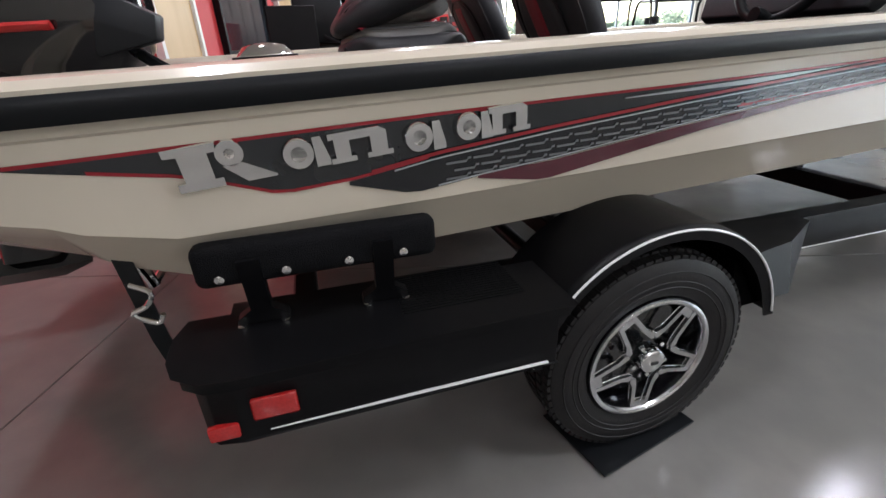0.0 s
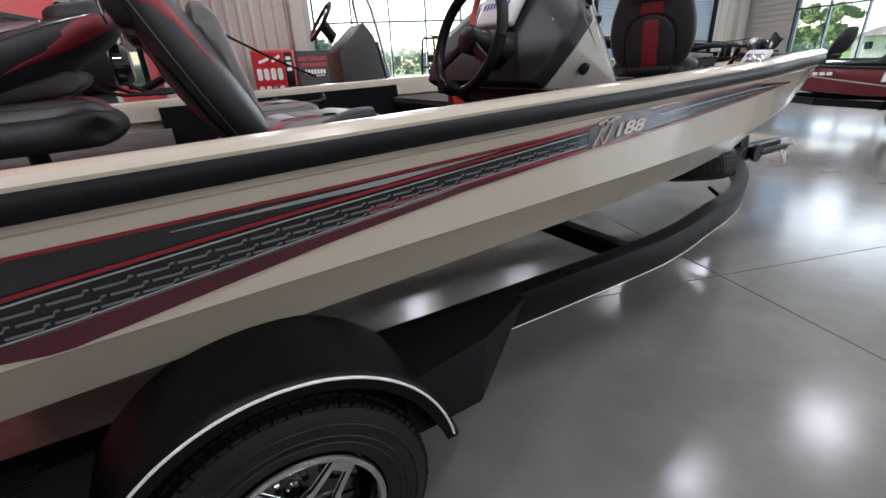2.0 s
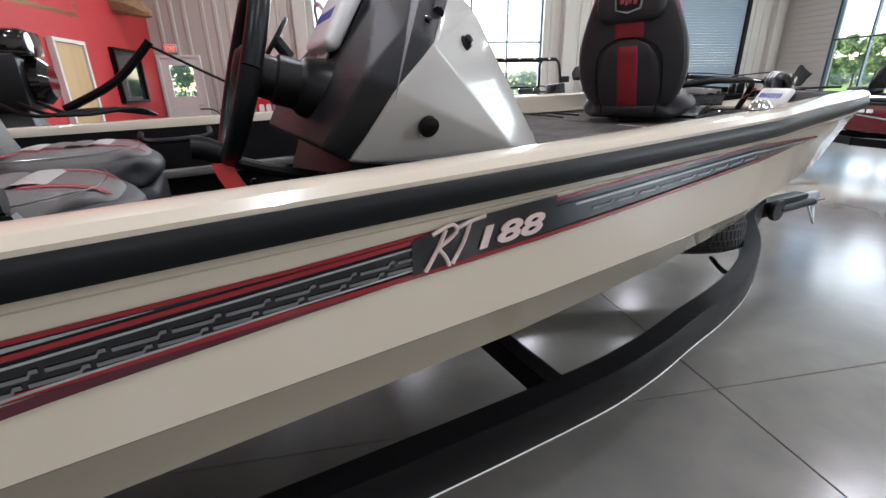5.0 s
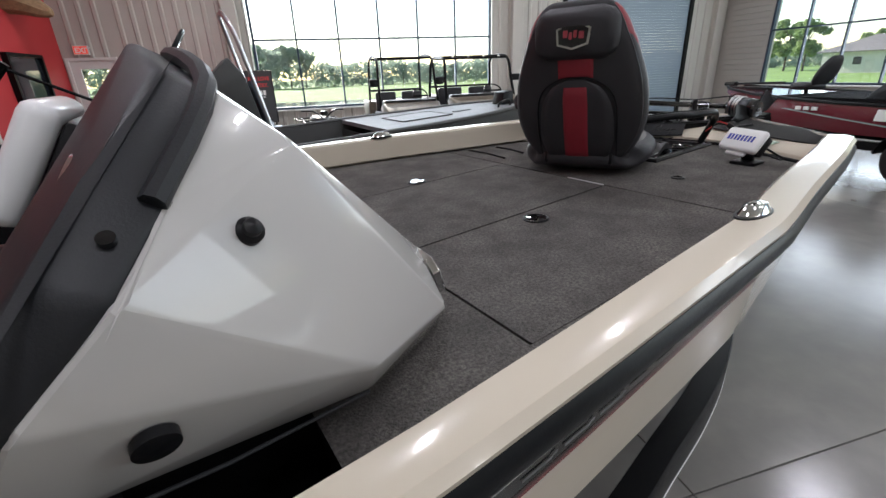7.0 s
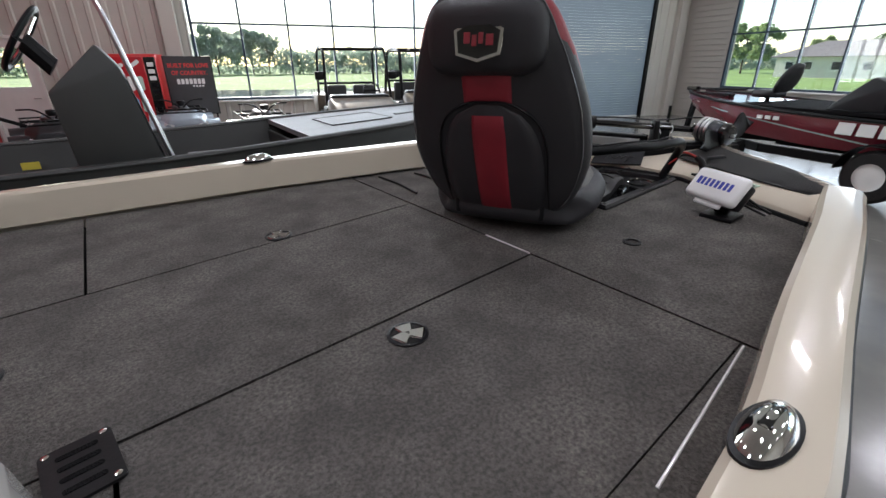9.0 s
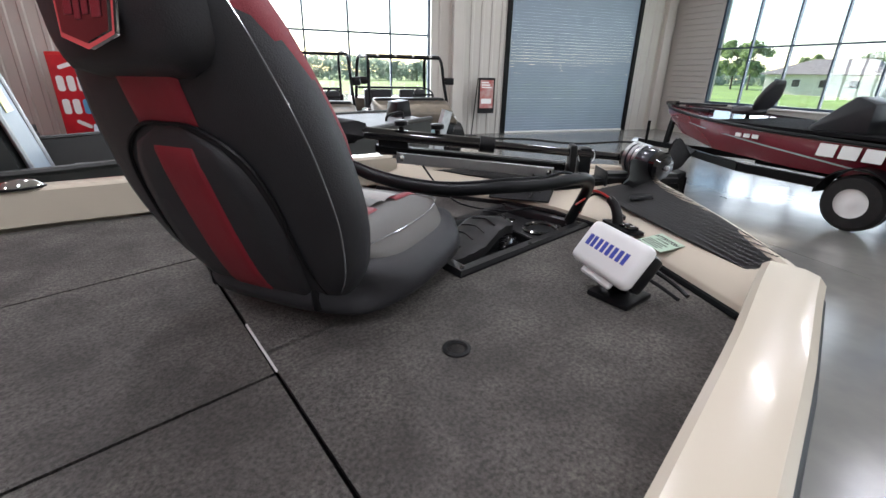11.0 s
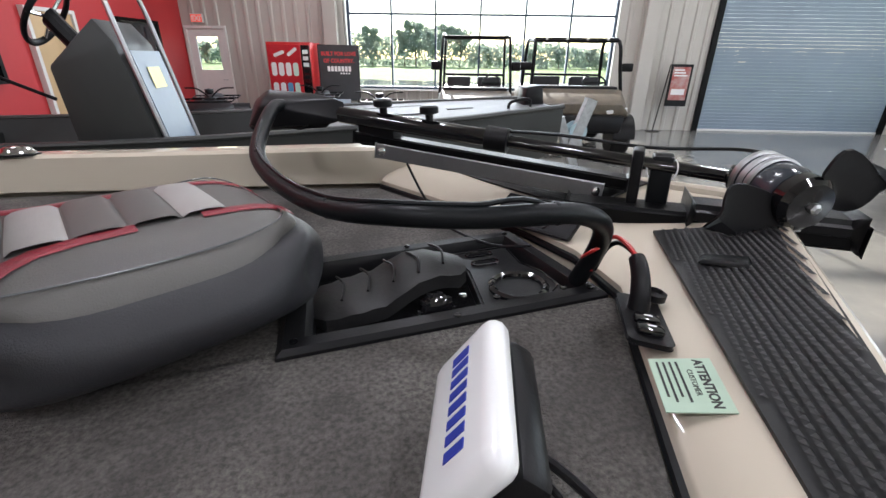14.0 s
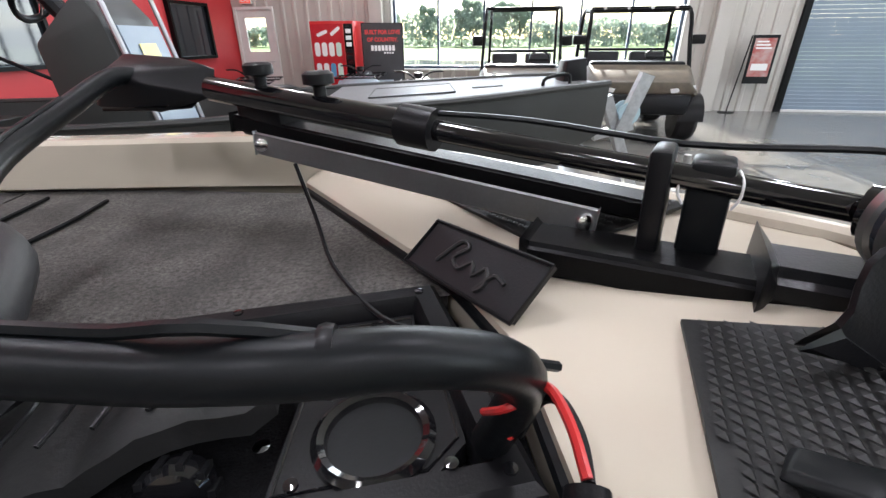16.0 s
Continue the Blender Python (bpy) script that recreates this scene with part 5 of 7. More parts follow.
def fishing_seat(name, m, label, back_turn=0.0, back_at=(-.23, 0, .05), folded=False, pedestal=.06):
    o = thing(name, m, label, "seat", "boat seats")
    if pedestal:
        part("pedestal", lathe([(.10, -pedestal), (.10, -pedestal + .012), (.03, -pedestal + .02), (.028, 0), (.09, .002), (.09, .012)], 20, "z"), BLACK_PLASTIC, o, "black swivel pedestal")
    part("seat_base", cushion(.53, .55, .115, .0, 18, 18, m=pose(.018, 0, 0), r=.30), VINYL_DARK, o, "charcoal vinyl seat shell", sharp=80)
    part("seat_pad", cushion(.48, .47, PAD_H, .2, 20, 20, m=pose(.01, 0, PAD_Z), r=.45), VINYL_GREY, o, "grey vinyl seat cushion", sharp=80)
    for k in range(4):
        xc = -.105 + .066 * k
        part("pad_panel", on_pad([(xc, -.100 + .02 * q) for q in range(11)], .064, .0012, .007), VINYL_LIGHT if k in (0, 3) else VINYL_GREY, o, "pale grey vinyl insert" if k in (0, 3) else "", sharp=80)
    for sd_ in (-1, 1):
        part("red_flash", on_pad([(x, sd_ * y) for x, y in ((-.190, .190), (-.165, .165), (-.140, .138), (-.110, .116), (-.06, .106), (.0, .104))], .030, .0015, .003), VINYL_RED, o, "red vinyl flash", sharp=80)
        part("red_flash", on_pad([(x, sd_ * y) for x, y in ((.085, .104), (.125, .106), (.165, .104), (.200, .094), (.225, .080))], .026, .0015, .003), VINYL_RED, o, "red vinyl flash", sharp=80)
        part("stitching", tube([(.01 + x, sd_ * y, PAD_Z + pad_z(x, y, .48, .47, PAD_H, .2, .45) + .002) for x, y in ((-.19, .175), (-.12, .195), (0, .202), (.10, .198), (.165, .180), (.195, .13), (.205, .06), (.207, 0))], .0016, 5), DECAL_LINE, o, "pale stitched seam")
        part("hinge", box(-.235, -.185, sd_ * .13 - .010, sd_ * .13 + .010, .03, .085, .01, 2), BLACK_PLASTIC, o)
    bk = part("backrest", loft(seat_back()), VINYL_DARK, o, "charcoal vinyl backrest", m=pose(*back_at, 0, back_turn, 0), sharp=80)
    part("red_shoulder", back_patch(range(13, 24), [9, 8, 7, 6, 5], .004, -.0), VINYL_RED, bk, "red vinyl shoulder", sharp=80)
    part("red_shoulder", back_patch(range(13, 24), [19, 20, 21, 22, 23], .004, -.0), VINYL_RED, bk, "red vinyl shoulder", sharp=80)
    for js in ((9, 1), (19, -1)):
        part("stitching", tube([tuple(Vector(seat_back()[k][js[0] % 28]) * 1.0 + Vector((0, js[1] * .0015, 0))) for k in range(6, 24)], .0016, 5, smooth=2), DECAL_LINE, bk, "pale stitched seam")
    # rear: lumbar pad, red panels, headrest and badge
    part("lumbar_pad", rear_patch(.05, .60, lambda f: .145 * math.sqrt(max(.02, 1 - f ** 5)) * (.80 + .20 * min(1, f * 3)), .012), VINYL_DARK, bk, "raised charcoal lumbar pad", sharp=80)
    part("lumbar_piping", tube([(rear_x(y, q) - .004, y, .64 * q) for y, q in ((-.150, .08), (-.152, .25), (-.150, .42), (-.125, .53), (-.06, .595), (0, .603), (.06, .595), (.125, .53), (.150, .42), (.152, .25), (.150, .08))], .0035, 6), BLACK_PLASTIC, bk)
    part("rear_panel", rear_patch(.055, .585, lambda f: .050 * math.sqrt(max(.25, 1 - max(0, f - .8) * 1.5)), .016), VINYL_RED, bk, "red vinyl rear panel", sharp=80)
    part("rear_panel", rear_patch(.60, .74, lambda f: .064, .004), VINYL_RED, bk, "dark red upper panel", sharp=80)
    part("headrest", rear_patch(.70, .97, lambda f: .150 * math.sqrt(max(.25, 1 - abs(2 * f - 1) ** 4 * .6)), .030), VINYL_DARK, bk, "charcoal headrest pad", sharp=80)
    bd = part("badge", prism([(-.052, -.03), (-.058, .02), (-.03, .034), (.03, .034), (.058, .02), (.052, -.03), (.0, -.045)], 0, .006, "z", .002), CHROME, bk, "chrome-rimmed maker's plate", m=Matrix.Translation((rear_x(0, .83) - .031, .0, .64 * .83)) @ Matrix.Rotation(radians(-90), 4, "Y") @ Matrix.Rotation(radians(-90), 4, "Z") @ Matrix.Rotation(radians(-12), 4, "X"))
    part("badge_field", prism([(-.047, -.027), (-.052, .018), (-.028, .030), (.028, .030), (.052, .018), (.047, -.027), (0, -.040)], .006, .008, "z"), BLACK_GLOSS, bd)
    for bx, bw, bz in ((-.034, .016, .004), (-.014, .012, -.002), (.002, .012, .003), (.020, .018, -.001)):
        part("badge_mark", box(bx, bx + bw, bz - .012, bz + .012, .008, .0095, .001, 1), VINYL_RED, bd, smooth=False)
    part("front_pad", cushion(.42, .30, .07, .2, m=Matrix.Translation((.055, 0, .28)) @ Matrix.Rotation(radians(90), 4, "Y") @ Matrix.Translation((0, 0, -.035))), VINYL_GREY, bk)
    return o


fishing_seat("fishing_seat", on_boat(2.952, .015, ZD + .022, 0, 0, 28), "charcoal and red vinyl fishing seat upright on bow deck", -4, (-.212, 0, -.004), pedestal=.02)
# folded seat on the aft deck: the back lies over the cushion
fishing_seat("fishing_seat", on_boat(-.45, -.10, 1.055 + .08, 0, 0, 0), "charcoal and red vinyl fishing seat folded shut on aft deck", 82, (-.27, 0, .20), pedestal=.08)
for sy, lab in ((-.46, "charcoal vinyl helm seat with a short armrest"), (.34, "charcoal vinyl passenger seat beside the helm")):
    hs = fishing_seat("cockpit_seat", on_boat(.38, sy, 1.02, 0, 0, 0), lab, -14, (-.22, 0, .02), pedestal=0)
    part("seat_box", box(-.25, .26, -.24, .24, -.17, .006, .03, 3), VINYL_DARK, hs)
    if sy < 0:
        part("armrest", tube([(-.10, -.27, .10), (-.02, -.275, .14), (.06, -.275, .16), (.12, -.27, .16)], .030, 10, flat=.8), VINYL_DARK, hs, "charcoal armrest")
        part("armrest_strut", loft([[(x - .03, -.30, z), (x + .03, -.30, z), (x + .03, -.27, z), (x - .03, -.27, z)] for x, z in ((.16, -.02), (.14, .06), (.10, .14))]), BLACK_PLASTIC, hs)

# throttle control beside the helm
thr = thing("throttle_control", BM, "black throttle lever on a red stem beside the helm seat", "throttle")
part("post", box(.865, .905, -.712, -.688, .821, 1.105, .004, 1), BLACK_PLASTIC, thr)
part("stem", loft([[(x - .020, y - .014, z), (x + .020, y - .014, z), (x + .020, y + .014, z), (x - .020, y + .014, z)] for x, y, z in ((.882, -.698, 1.10), (.852, -.685, 1.17), (.845, -.682, 1.20))]), RED_PLASTIC, thr, "red stem")
part("grip", tube([(.795, -.675, 1.235), (.82, -.675, 1.230), (.855, -.678, 1.212), (.88, -.68, 1.198)], .024, 14), RUBBER, thr, "black rubber grip")
part("lever_arm", tube([(.875, -.68, 1.195), (.96, -.675, 1.165), (1.06, -.66, 1.135)], .014, 10), BLACK_PLASTIC, thr)
part("switch", box(.892, .908, -.708, -.692, 1.10, 1.16, .004, 1), BLACK_GLOSS, thr)

# ---- outboard motor at the stern ----
om = thing("outboard_motor", on_boat(-1.66, 0, 0), "glossy black outboard motor with red trim tilted up", "outboard motor")
cw = [[(x * sx + ox, y * sy, z) for x, y in rounded(.52, .40, .12)] for z, sx, sy, ox in ((1.20, .80, .8, 0), (1.25, .98, .95, 0), (1.40, 1.06, 1.0, .02), (1.55, 1.0, .95, .04), (1.66, .85, .82, .05), (1.71, .55, .5, .05))]
part("cowling", loft(cw), BLACK_GLOSS, om, "glossy black cowling")
part("trim_flash", tube([(-.30, -.165, 1.22), (-.27, -.20, 1.30), (-.16, -.215, 1.34), (.05, -.215, 1.345)], .018, 8, flat=.6), RED_PLASTIC, om, "red trim flash")
part("lower_cowl", loft([[(x * s_, y * s_, z) for x, y in rounded(.42, .30, .09)] for z, s_ in ((1.17, .8), (1.185, .92), (1.20, .98))]), BLACK_PLASTIC, om)
part("mid_section", loft([[(x - .32 + dx, y, z) for x, y in rounded(.22, .12, .05)] for z, dx in ((.50, -.10), (.75, -.05), (1.0, .0), (1.22, .12))]), BLACK_GLOSS, om)
part("clamp_bracket", box(-.20, -.04, -.16, .16, .95, 1.22, .02, 2), BLACK_PLASTIC, om)
part("gear_case", loft([[(x, y * w, .45 + z * w) for y, z in ((-.05, 0), (0, -.06), (.05, 0), (0, .06))] for x, w in ((-.70, .3), (-.60, 1), (-.35, 1), (-.23, .3))]), BLACK_GLOSS, om)
part("rigging_hose", tube([(.25, -.10, 1.24), (.36, -.16, 1.17), (.50, -.22, 1.12), (.60, -.20, 1.09)], .022, 8), RUBBER, om)
part("side_panel", hull_of([(.14, -.19, 1.24), (.34, -.21, 1.28), (.36, -.21, 1.36), (.22, -.20, 1.44), (.10, -.19, 1.38), (.14, -.10, 1.24), (.34, -.10, 1.28), (.36, -.1, 1.36), (.22, -.1, 1.44)], .008), GREY_PLASTIC, om)

# ---- bow: trolling motor, pedal, panel ----
tm = thing("trolling_motor", BM, "black bow-mount trolling motor stowed flat on the bow", "trolling motor")
HEAD, HUB = Vector((3.235, .590, 1.348)), Vector((4.078, -.155, 1.236))
sd = Vector((4.10, -.035, 1.240)) - HEAD
part("shaft", tube([tuple(HEAD + sd * .08), tuple(HEAD + sd)], .0145, 12, smooth=1), BLACK_GLOSS, tm, "black composite shaft")
part("shaft_sleeve", tube([tuple(HEAD + sd * .10), tuple(HEAD + sd * .50)], .022, 12, smooth=1), BLACK_GLOSS, tm)
part("collar", tube([tuple(HEAD + sd * .48), tuple(HEAD + sd * .53)], .030, 12, smooth=1), BLACK_PLASTIC, tm)
hd = part("head", hull_of([tuple(HEAD + Vector(q)) for q in ((-.16, .07, -.05), (-.17, .02, -.05), (-.15, .10, .02), (-.10, .06, .055), (.02, .0, .045), (.10, -.05, .03), (.10, -.09, -.03), (.0, -.04, -.05), (-.12, -.02, .02))], .010, 2), BLACK_PLASTIC, tm, "black control head")
for f in (.22, .34):
    kb = HEAD + sd * f
    part("knob", lathe([(.010, .02), (.010, .034), (.024, .038), (.024, .052), (.018, .056)], 14, "z", None, tuple(kb)), BLACK_PLASTIC, tm)
sdn = sd.normalized()
side = Vector((-sdn.y, sdn.x, 0)).normalized()


def bar_between(a, b_, w, h, r=.004):
    a, b_ = Vector(a), Vector(b_)
    d = (b_ - a).normalized()
    s_ = Vector((-d.y, d.x, 0)).normalized()
    u_ = s_.cross(d) * -1
    ring = [(-1, -1), (1, -1), (1, 1), (-1, 1)]
    b = loft([[p + s_ * (w / 2 * i) + u_ * (h / 2 * j) for i, j in ring] for p in (a, b_)])
    if r:
        bmesh.ops.bevel(b, geom=b.edges[:], offset=r, segments=2, profile=.5, affect="EDGES")
    return b


part("silver_arm", bar_between((3.398, .450, 1.252), (3.882, .135, 1.186), .006, .038, .002), ALU, tm, "flat silver linkage arm")
for q in ((3.411, .436, 1.251), (3.866, .141, 1.187)):
    part("pivot_bolt", lathe([(.011, 0), (.011, -.006), (.006, -.009), (.0005, -.009)], 12, "y", None, q), CHROME, tm)
part("upper_arm", bar_between((3.36, .53, 1.280), (3.95, .145, 1.200), .050, .028), BLACK_PAINT, tm)
part("silver_arm", bar_between((3.43, .53, 1.250), (3.97, .185, 1.186), .006, .030, .002), ALU, tm)
part("pivot_block", box(-.055, .055, -.030, .030, -.04, .045, .010, 2), BLACK_PLASTIC, tm, m=pose(3.42, .50, 1.295, 0, 0, -36))
part("base_channel", bar_between((3.80, .150, 1.155), (4.25, -.160, 1.150), .080, .045, .008), BLACK_PAINT, tm, "black mounting channel")
part("base_cover", bar_between((4.00, .010, 1.172), (4.24, -.152, 1.165), .085, .045, .014), BLACK_PLASTIC, tm)
part("maker_mark", bar_between((4.10, -.107, 1.168), (4.14, -.134, 1.168), .006, .014, 0), WHITE_INK, tm)
for f in (.80,):
    c = HEAD + sd * f
    part("shaft_rest", box(-.012, .012, -.028, .028, 1.165, c.z + .03, .006, 2), BLACK_PLASTIC, tm, m=pose(c.x, c.y, 0, 0, 0, -38))
part("strap", box(-.022, .022, -.026, .026, 1.13, 1.278, .006, 2), RUBBER, tm, m=pose(3.978, .074, 0, 0, 0, -38))
for e in (-1, 1):
    part("strap_clip", tube([(e * .024, -.012, 1.270), (e * .029, -.027, 1.262), (e * .029, -.030, 1.245), (e * .023, -.029, 1.232)], .0016, 6), WHITE_PLASTIC, tm, "pale wire clip", m=pose(3.978, .074, 0, 0, 0, -38))
pod_d = Vector((-.20, -.97, -.10)).normalized()
pm = Matrix.Translation(HUB) @ pod_d.to_track_quat("Z", "Y").to_matrix().to_4x4()
part("motor_pod", lathe([(.014, -.128), (.040, -.122), (.053, -.108), (.054, -.070), (.050, -.06), (.052, -.055), (.052, -.02), (.046, -.008)], 28, "z"), POD_GREY, tm, "dark grey motor pod", m=pm)
for z0 in (-.112, -.090, -.072):
    part("pod_band", lathe([(.053, z0), (.057, z0 + .003), (.057, z0 + .012), (.053, z0 + .015)], 28, "z", caps=False), STEEL, tm, "steel band", m=pm)
part("pod_neck", tube([tuple(HEAD + sd * .97), tuple(HUB - pod_d * .09)], .026, 12, smooth=1), BLACK_GLOSS, tm)
pr = part("propeller", lathe([(.042, -.012), (.051, .0), (.051, .022), (.040, .032), (.016, .034), (.0005, .037)], 28, "z"), BLACK_GLOSS, tm, "black two-bladed propeller", m=pm)
for a in (36, 216):
    rings = []
    for k in range(9):
        s = k / 8
        rad = .035 + .125 * s
        wdt = .050 + .040 * math.sin(math.pi * min(1, s * 1.1)) - .045 * s ** 3
        tw = radians(26 - 12 * s)
        ring = []
        for j in (-1, -.5, 0, .5, 1):
            ring.append((rad - .03 * j * j * s, j * wdt * math.cos(tw) - .06 * s * s, j * wdt * math.sin(tw) * .7 + .012 + .003))
        for j in (1, .5, 0, -.5, -1):
            ring.append((rad - .03 * j * j * s, j * wdt * math.cos(tw) - .06 * s * s, j * wdt * math.sin(tw) * .7 + .012 - .003))
        rings.append(ring)
    part("blade", loft(rings), BLACK_PLASTIC, pr, m=pose(0, 0, 0, 0, 0, a))
part("prop_nut", lathe([(.010, .034), (.010, .044), (.005, .048), (.0005, .048)], 6, "z"), STEEL, pr)
part("motor_lead", tube([tuple(HEAD + sd * .5 + Vector((0, 0, .02))), tuple(HEAD + sd * .66 + Vector((0, .03, .03))), tuple(HEAD + sd * .82 + Vector((.02, .03, .028))), tuple(HEAD + sd * .97 + Vector((.02, .03, .05))), tuple(HUB - pod_d * .11 + Vector((0, 0, .05)))], .004, 6), RUBBER, tm)
part("pull_cord", tube([(3.47, .39, 1.225), (3.50, .33, 1.15), (3.53, .24, 1.105), (3.60, .10, 1.10), (3.66, .03, 1.12)], .0035, 6), RUBBER, tm)
CABLE = [(3.19, 0.585, 1.355), (3.154, 0.545, 1.363), (3.131, 0.42, 1.324), (3.132, 0.27, 1.288), (3.187, 0.12, 1.261), (3.267, -0.02, 1.255), (3.36, -0.135, 1.272), (3.474, -0.169, 1.268), (3.56, -0.186, 1.27), (3.63, -0.18, 1.262), (3.685, -0.16, 1.232), (3.705, -0.13, 1.18), (3.69, -0.1, 1.1)]
cable = part("control_cable", tube(CABLE, .0165, 12, smooth=5), RUBBER, tm, "thick black sleeved control cable")
part("cable_lead", tube([(x, y + .006, z + .018) for x, y, z in CABLE[2:9]] + [(3.735, -.12, 1.19)], .004, 6, smooth=5), RUBBER, tm)
for q in (CABLE[3], CABLE[5], (3.590, -.183, 1.268)):
    part("cable_tie", lathe([(.018, -.004), (.019, 0), (.018, .004)], 12, "x", None, q), BLACK_PLASTIC, tm)

tray = thing("pedal_tray", BM, "black moulded pedal tray recessed in bow deck", "tray")
IN = [(3.225, -.140), (3.68, -.112), (3.64, .135), (3.225, .10)]
OUTR = [(3.175, -.185), (3.725, -.150), (3.672, .172), (3.175, .138)]
zt = ZD + .010
trb = loft([[(x, y, ZD - .02) for x, y in OUTR], [(x, y, zt - .004) for x, y in OUTR], [((x * 4 + i[0]) / 5, (y * 4 + i[1]) / 5, zt + .003) for (x, y), i in zip(OUTR, IN)], [((x + 4 * i[0]) / 5, (y + 4 * i[1]) / 5, zt + .002) for (x, y), i in zip(OUTR, IN)], [(x, y, zt - .012) for x, y in IN], [(x, y, ZD - .085) for x, y in IN]], caps=False)
trb.faces.new([trb.verts.new((x, y, ZD - .085)) for x, y in IN])
part("liner", trb, BLACK_PLASTIC, tray)
CUP = Vector((3.592, -.068, ZD - .004))
plate = [(3.505, -.122), (3.640, -.116), (3.672, -.085), (3.668, -.02), (3.640, .030), (3.640, .122), (3.500, .112), (3.520, .02)]
cup = bmesh.new()
hole = [cup.verts.new(CUP + Vector((math.cos(2 * math.pi * k / 32) * .046, math.sin(2 * math.pi * k / 32) * .046, 0))) for k in range(32)]
rim_v = [cup.verts.new((x, y, ZD - .004)) for x, y in plate]
low_v = [cup.verts.new((x, y, ZD - .05)) for x, y in plate]
ring_e = [cup.edges.new((a, b_)) for loop in (hole, rim_v) for a, b_ in zip(loop, loop[1:] + loop[:1])]
bmesh.ops.triangle_fill(cup, edges=ring_e, use_beauty=True)
bmesh.ops.delete(cup, geom=[f for f in cup.faces if (f.calc_center_median() - CUP).length < .0455], context="FACES")
for k in range(len(plate)):
    j = (k + 1) % len(plate)
    cup.faces.new((rim_v[k], rim_v[j], low_v[j], low_v[k]))
part("accessory_panel", cup, BLACK_PLASTIC, tray, "black screwed accessory plate", smooth=False)
part("plate_groove", tube([(x * .93 + 3.583 * .07, y * .93, ZD - .0035) for x, y in plate + plate[:1]], .0016, 5, smooth=1), BLACK_GLOSS, tray)
part("cup_ring", lathe([(.056, .0), (.056, .006), (.050, .010), (.044, .007), (.042, .001)], 32, "z", None, tuple(CUP), caps=False), BLACK_GLOSS, tray, "round cup holder ring")
part("cup_well", lathe([(.0455, .001), (.044, -.010), (.042, -.075), (.036, -.080), (.0005, -.081)], 32, "z", None, tuple(CUP)), RUBBER, tray, "deep black cup well")
part("well_ridge", lathe([(.030, -.079), (.028, -.076), (.026, -.079)], 24, "z", None, tuple(CUP), caps=False), BLACK_GLOSS, tray)
for q in (.050, .092):
    part("slot_ring", tube([(3.568 + x, q + y, ZD - .003) for x, y in rounded(.058, .022, .010) + rounded(.058, .022, .010)[:1]], .0022, 6, smooth=1), BLACK_GLOSS, tray)
    part("slot_hole", prism(rounded(.046, .012, .0055), ZD - .0042, ZD - .0028, "z"), CARPET_DARK, tray, m=Matrix.Translation((3.568, q, 0)))
for x, y in ((3.20, -.16), (3.45, -.155), (3.70, -.13), (3.65, .15), (3.42, .14), (3.20, .115), (3.655, -.118), (3.53, -.118)):
    part("screw", lathe([(.006, 0), (.006, .003), (.0005, .004)], 10, "z", None, (x, y, zt + .002)), BLACK_GLOSS, tray)
ped = thing("foot_pedal", on_boat(3.37, -.012, ZD - .055, 0, 0, 4), "black ribbed trolling motor foot pedal in the tray", "foot pedal")
part("base", box(-.16, .14, -.075, .075, 0, .022, .008, 2), BLACK_PLASTIC, ped)
prs = []
for k in range(15):
    s = k / 14
    x = -.15 + .28 * s
    w = .050 + .022 * math.sin(math.pi * (s * .9 + .15)) - (.02 if s < .05 else 0) - (.016 if s > .95 else 0)
    z = .05 + .040 * s + (.022 * math.sin(math.pi * min(1, max(0, (s - .45) / .5))) if s > .45 else 0)
    bmp = .0025 if k % 2 else 0
    prs.append([(x, -w, z - .03), (x, w, z - .03), (x, w, z + bmp - .006), (x, w * .8, z + bmp), (x, 0, z + bmp + .004), (x, -w * .8, z + bmp), (x, -w, z + bmp - .006)])
tread = part("treadle", loft(prs), TREAD, ped, "ribbed black treadle")
for k in range(5):
    part("tread_rib", tube([(-.10 + .045 * k, -.045, .072 + .010 * k), (-.09 + .045 * k, 0, .078 + .010 * k), (-.10 + .045 * k, .045, .072 + .010 * k)], .0025, 6), BLACK_PLASTIC, tread)
kn = part("speed_knob", lathe([(.030, 0), (.030, .016), (.024, .022), (.010, .024), (.0005, .024)], 20, "y", None, (0, 0, 0)), BLACK_GLOSS, ped, "ribbed speed knob", m=pose(.055, -.075, .040, 20, 0, 180))
for k in range(10):
    a = 2 * math.pi * k / 10
    part("knob_rib", box(math.cos(a) * .029 - .003, math.cos(a) * .029 + .003, .0, .02, math.sin(a) * .029 - .003, math.sin(a) * .029 + .003), BLACK_PLASTIC, kn)
part("button", lathe([(.008, 0), (.008, .014), (.0005, .016)], 10, "z", None, (.115, -.05, .03)), CHROME, ped)

pan = thing("switch_panel", BM @ Matrix.Translation((3.685, -.285, cap_z(3.685, -.285) + .006)) @ Matrix.Rotation(radians(-118), 4, "Z") @ Matrix.Rotation(radians(-3), 4, "Y") @ Matrix.Rotation(radians(-7), 4, "X") @ Matrix.Diagonal((.82, .80, .85, 1)), "black power socket and switch panel on bow cap", "switch panel")
part("plate", prism(rounded(.165, .070, .012), -.004, .005, "z", .002), BLACK_PLASTIC, pan)
for k, x in enumerate((.018, .052)):
    part("rocker", box(x - .013, x + .013, -.022, .022, .005, .018, .006, 2), BLACK_GLOSS, pan)
    part("rocker_mark", box(x - .002, x + .002, -.006, .008, .018, .0186), WHITE_INK, pan, smooth=False)
part("socket_lid", lathe([(.022, 0), (.022, .012), (.014, .016), (.012, .008), (.0005, .007)], 18, "z", None, (-.072, .028, .012)), BLACK_PLASTIC, pan)
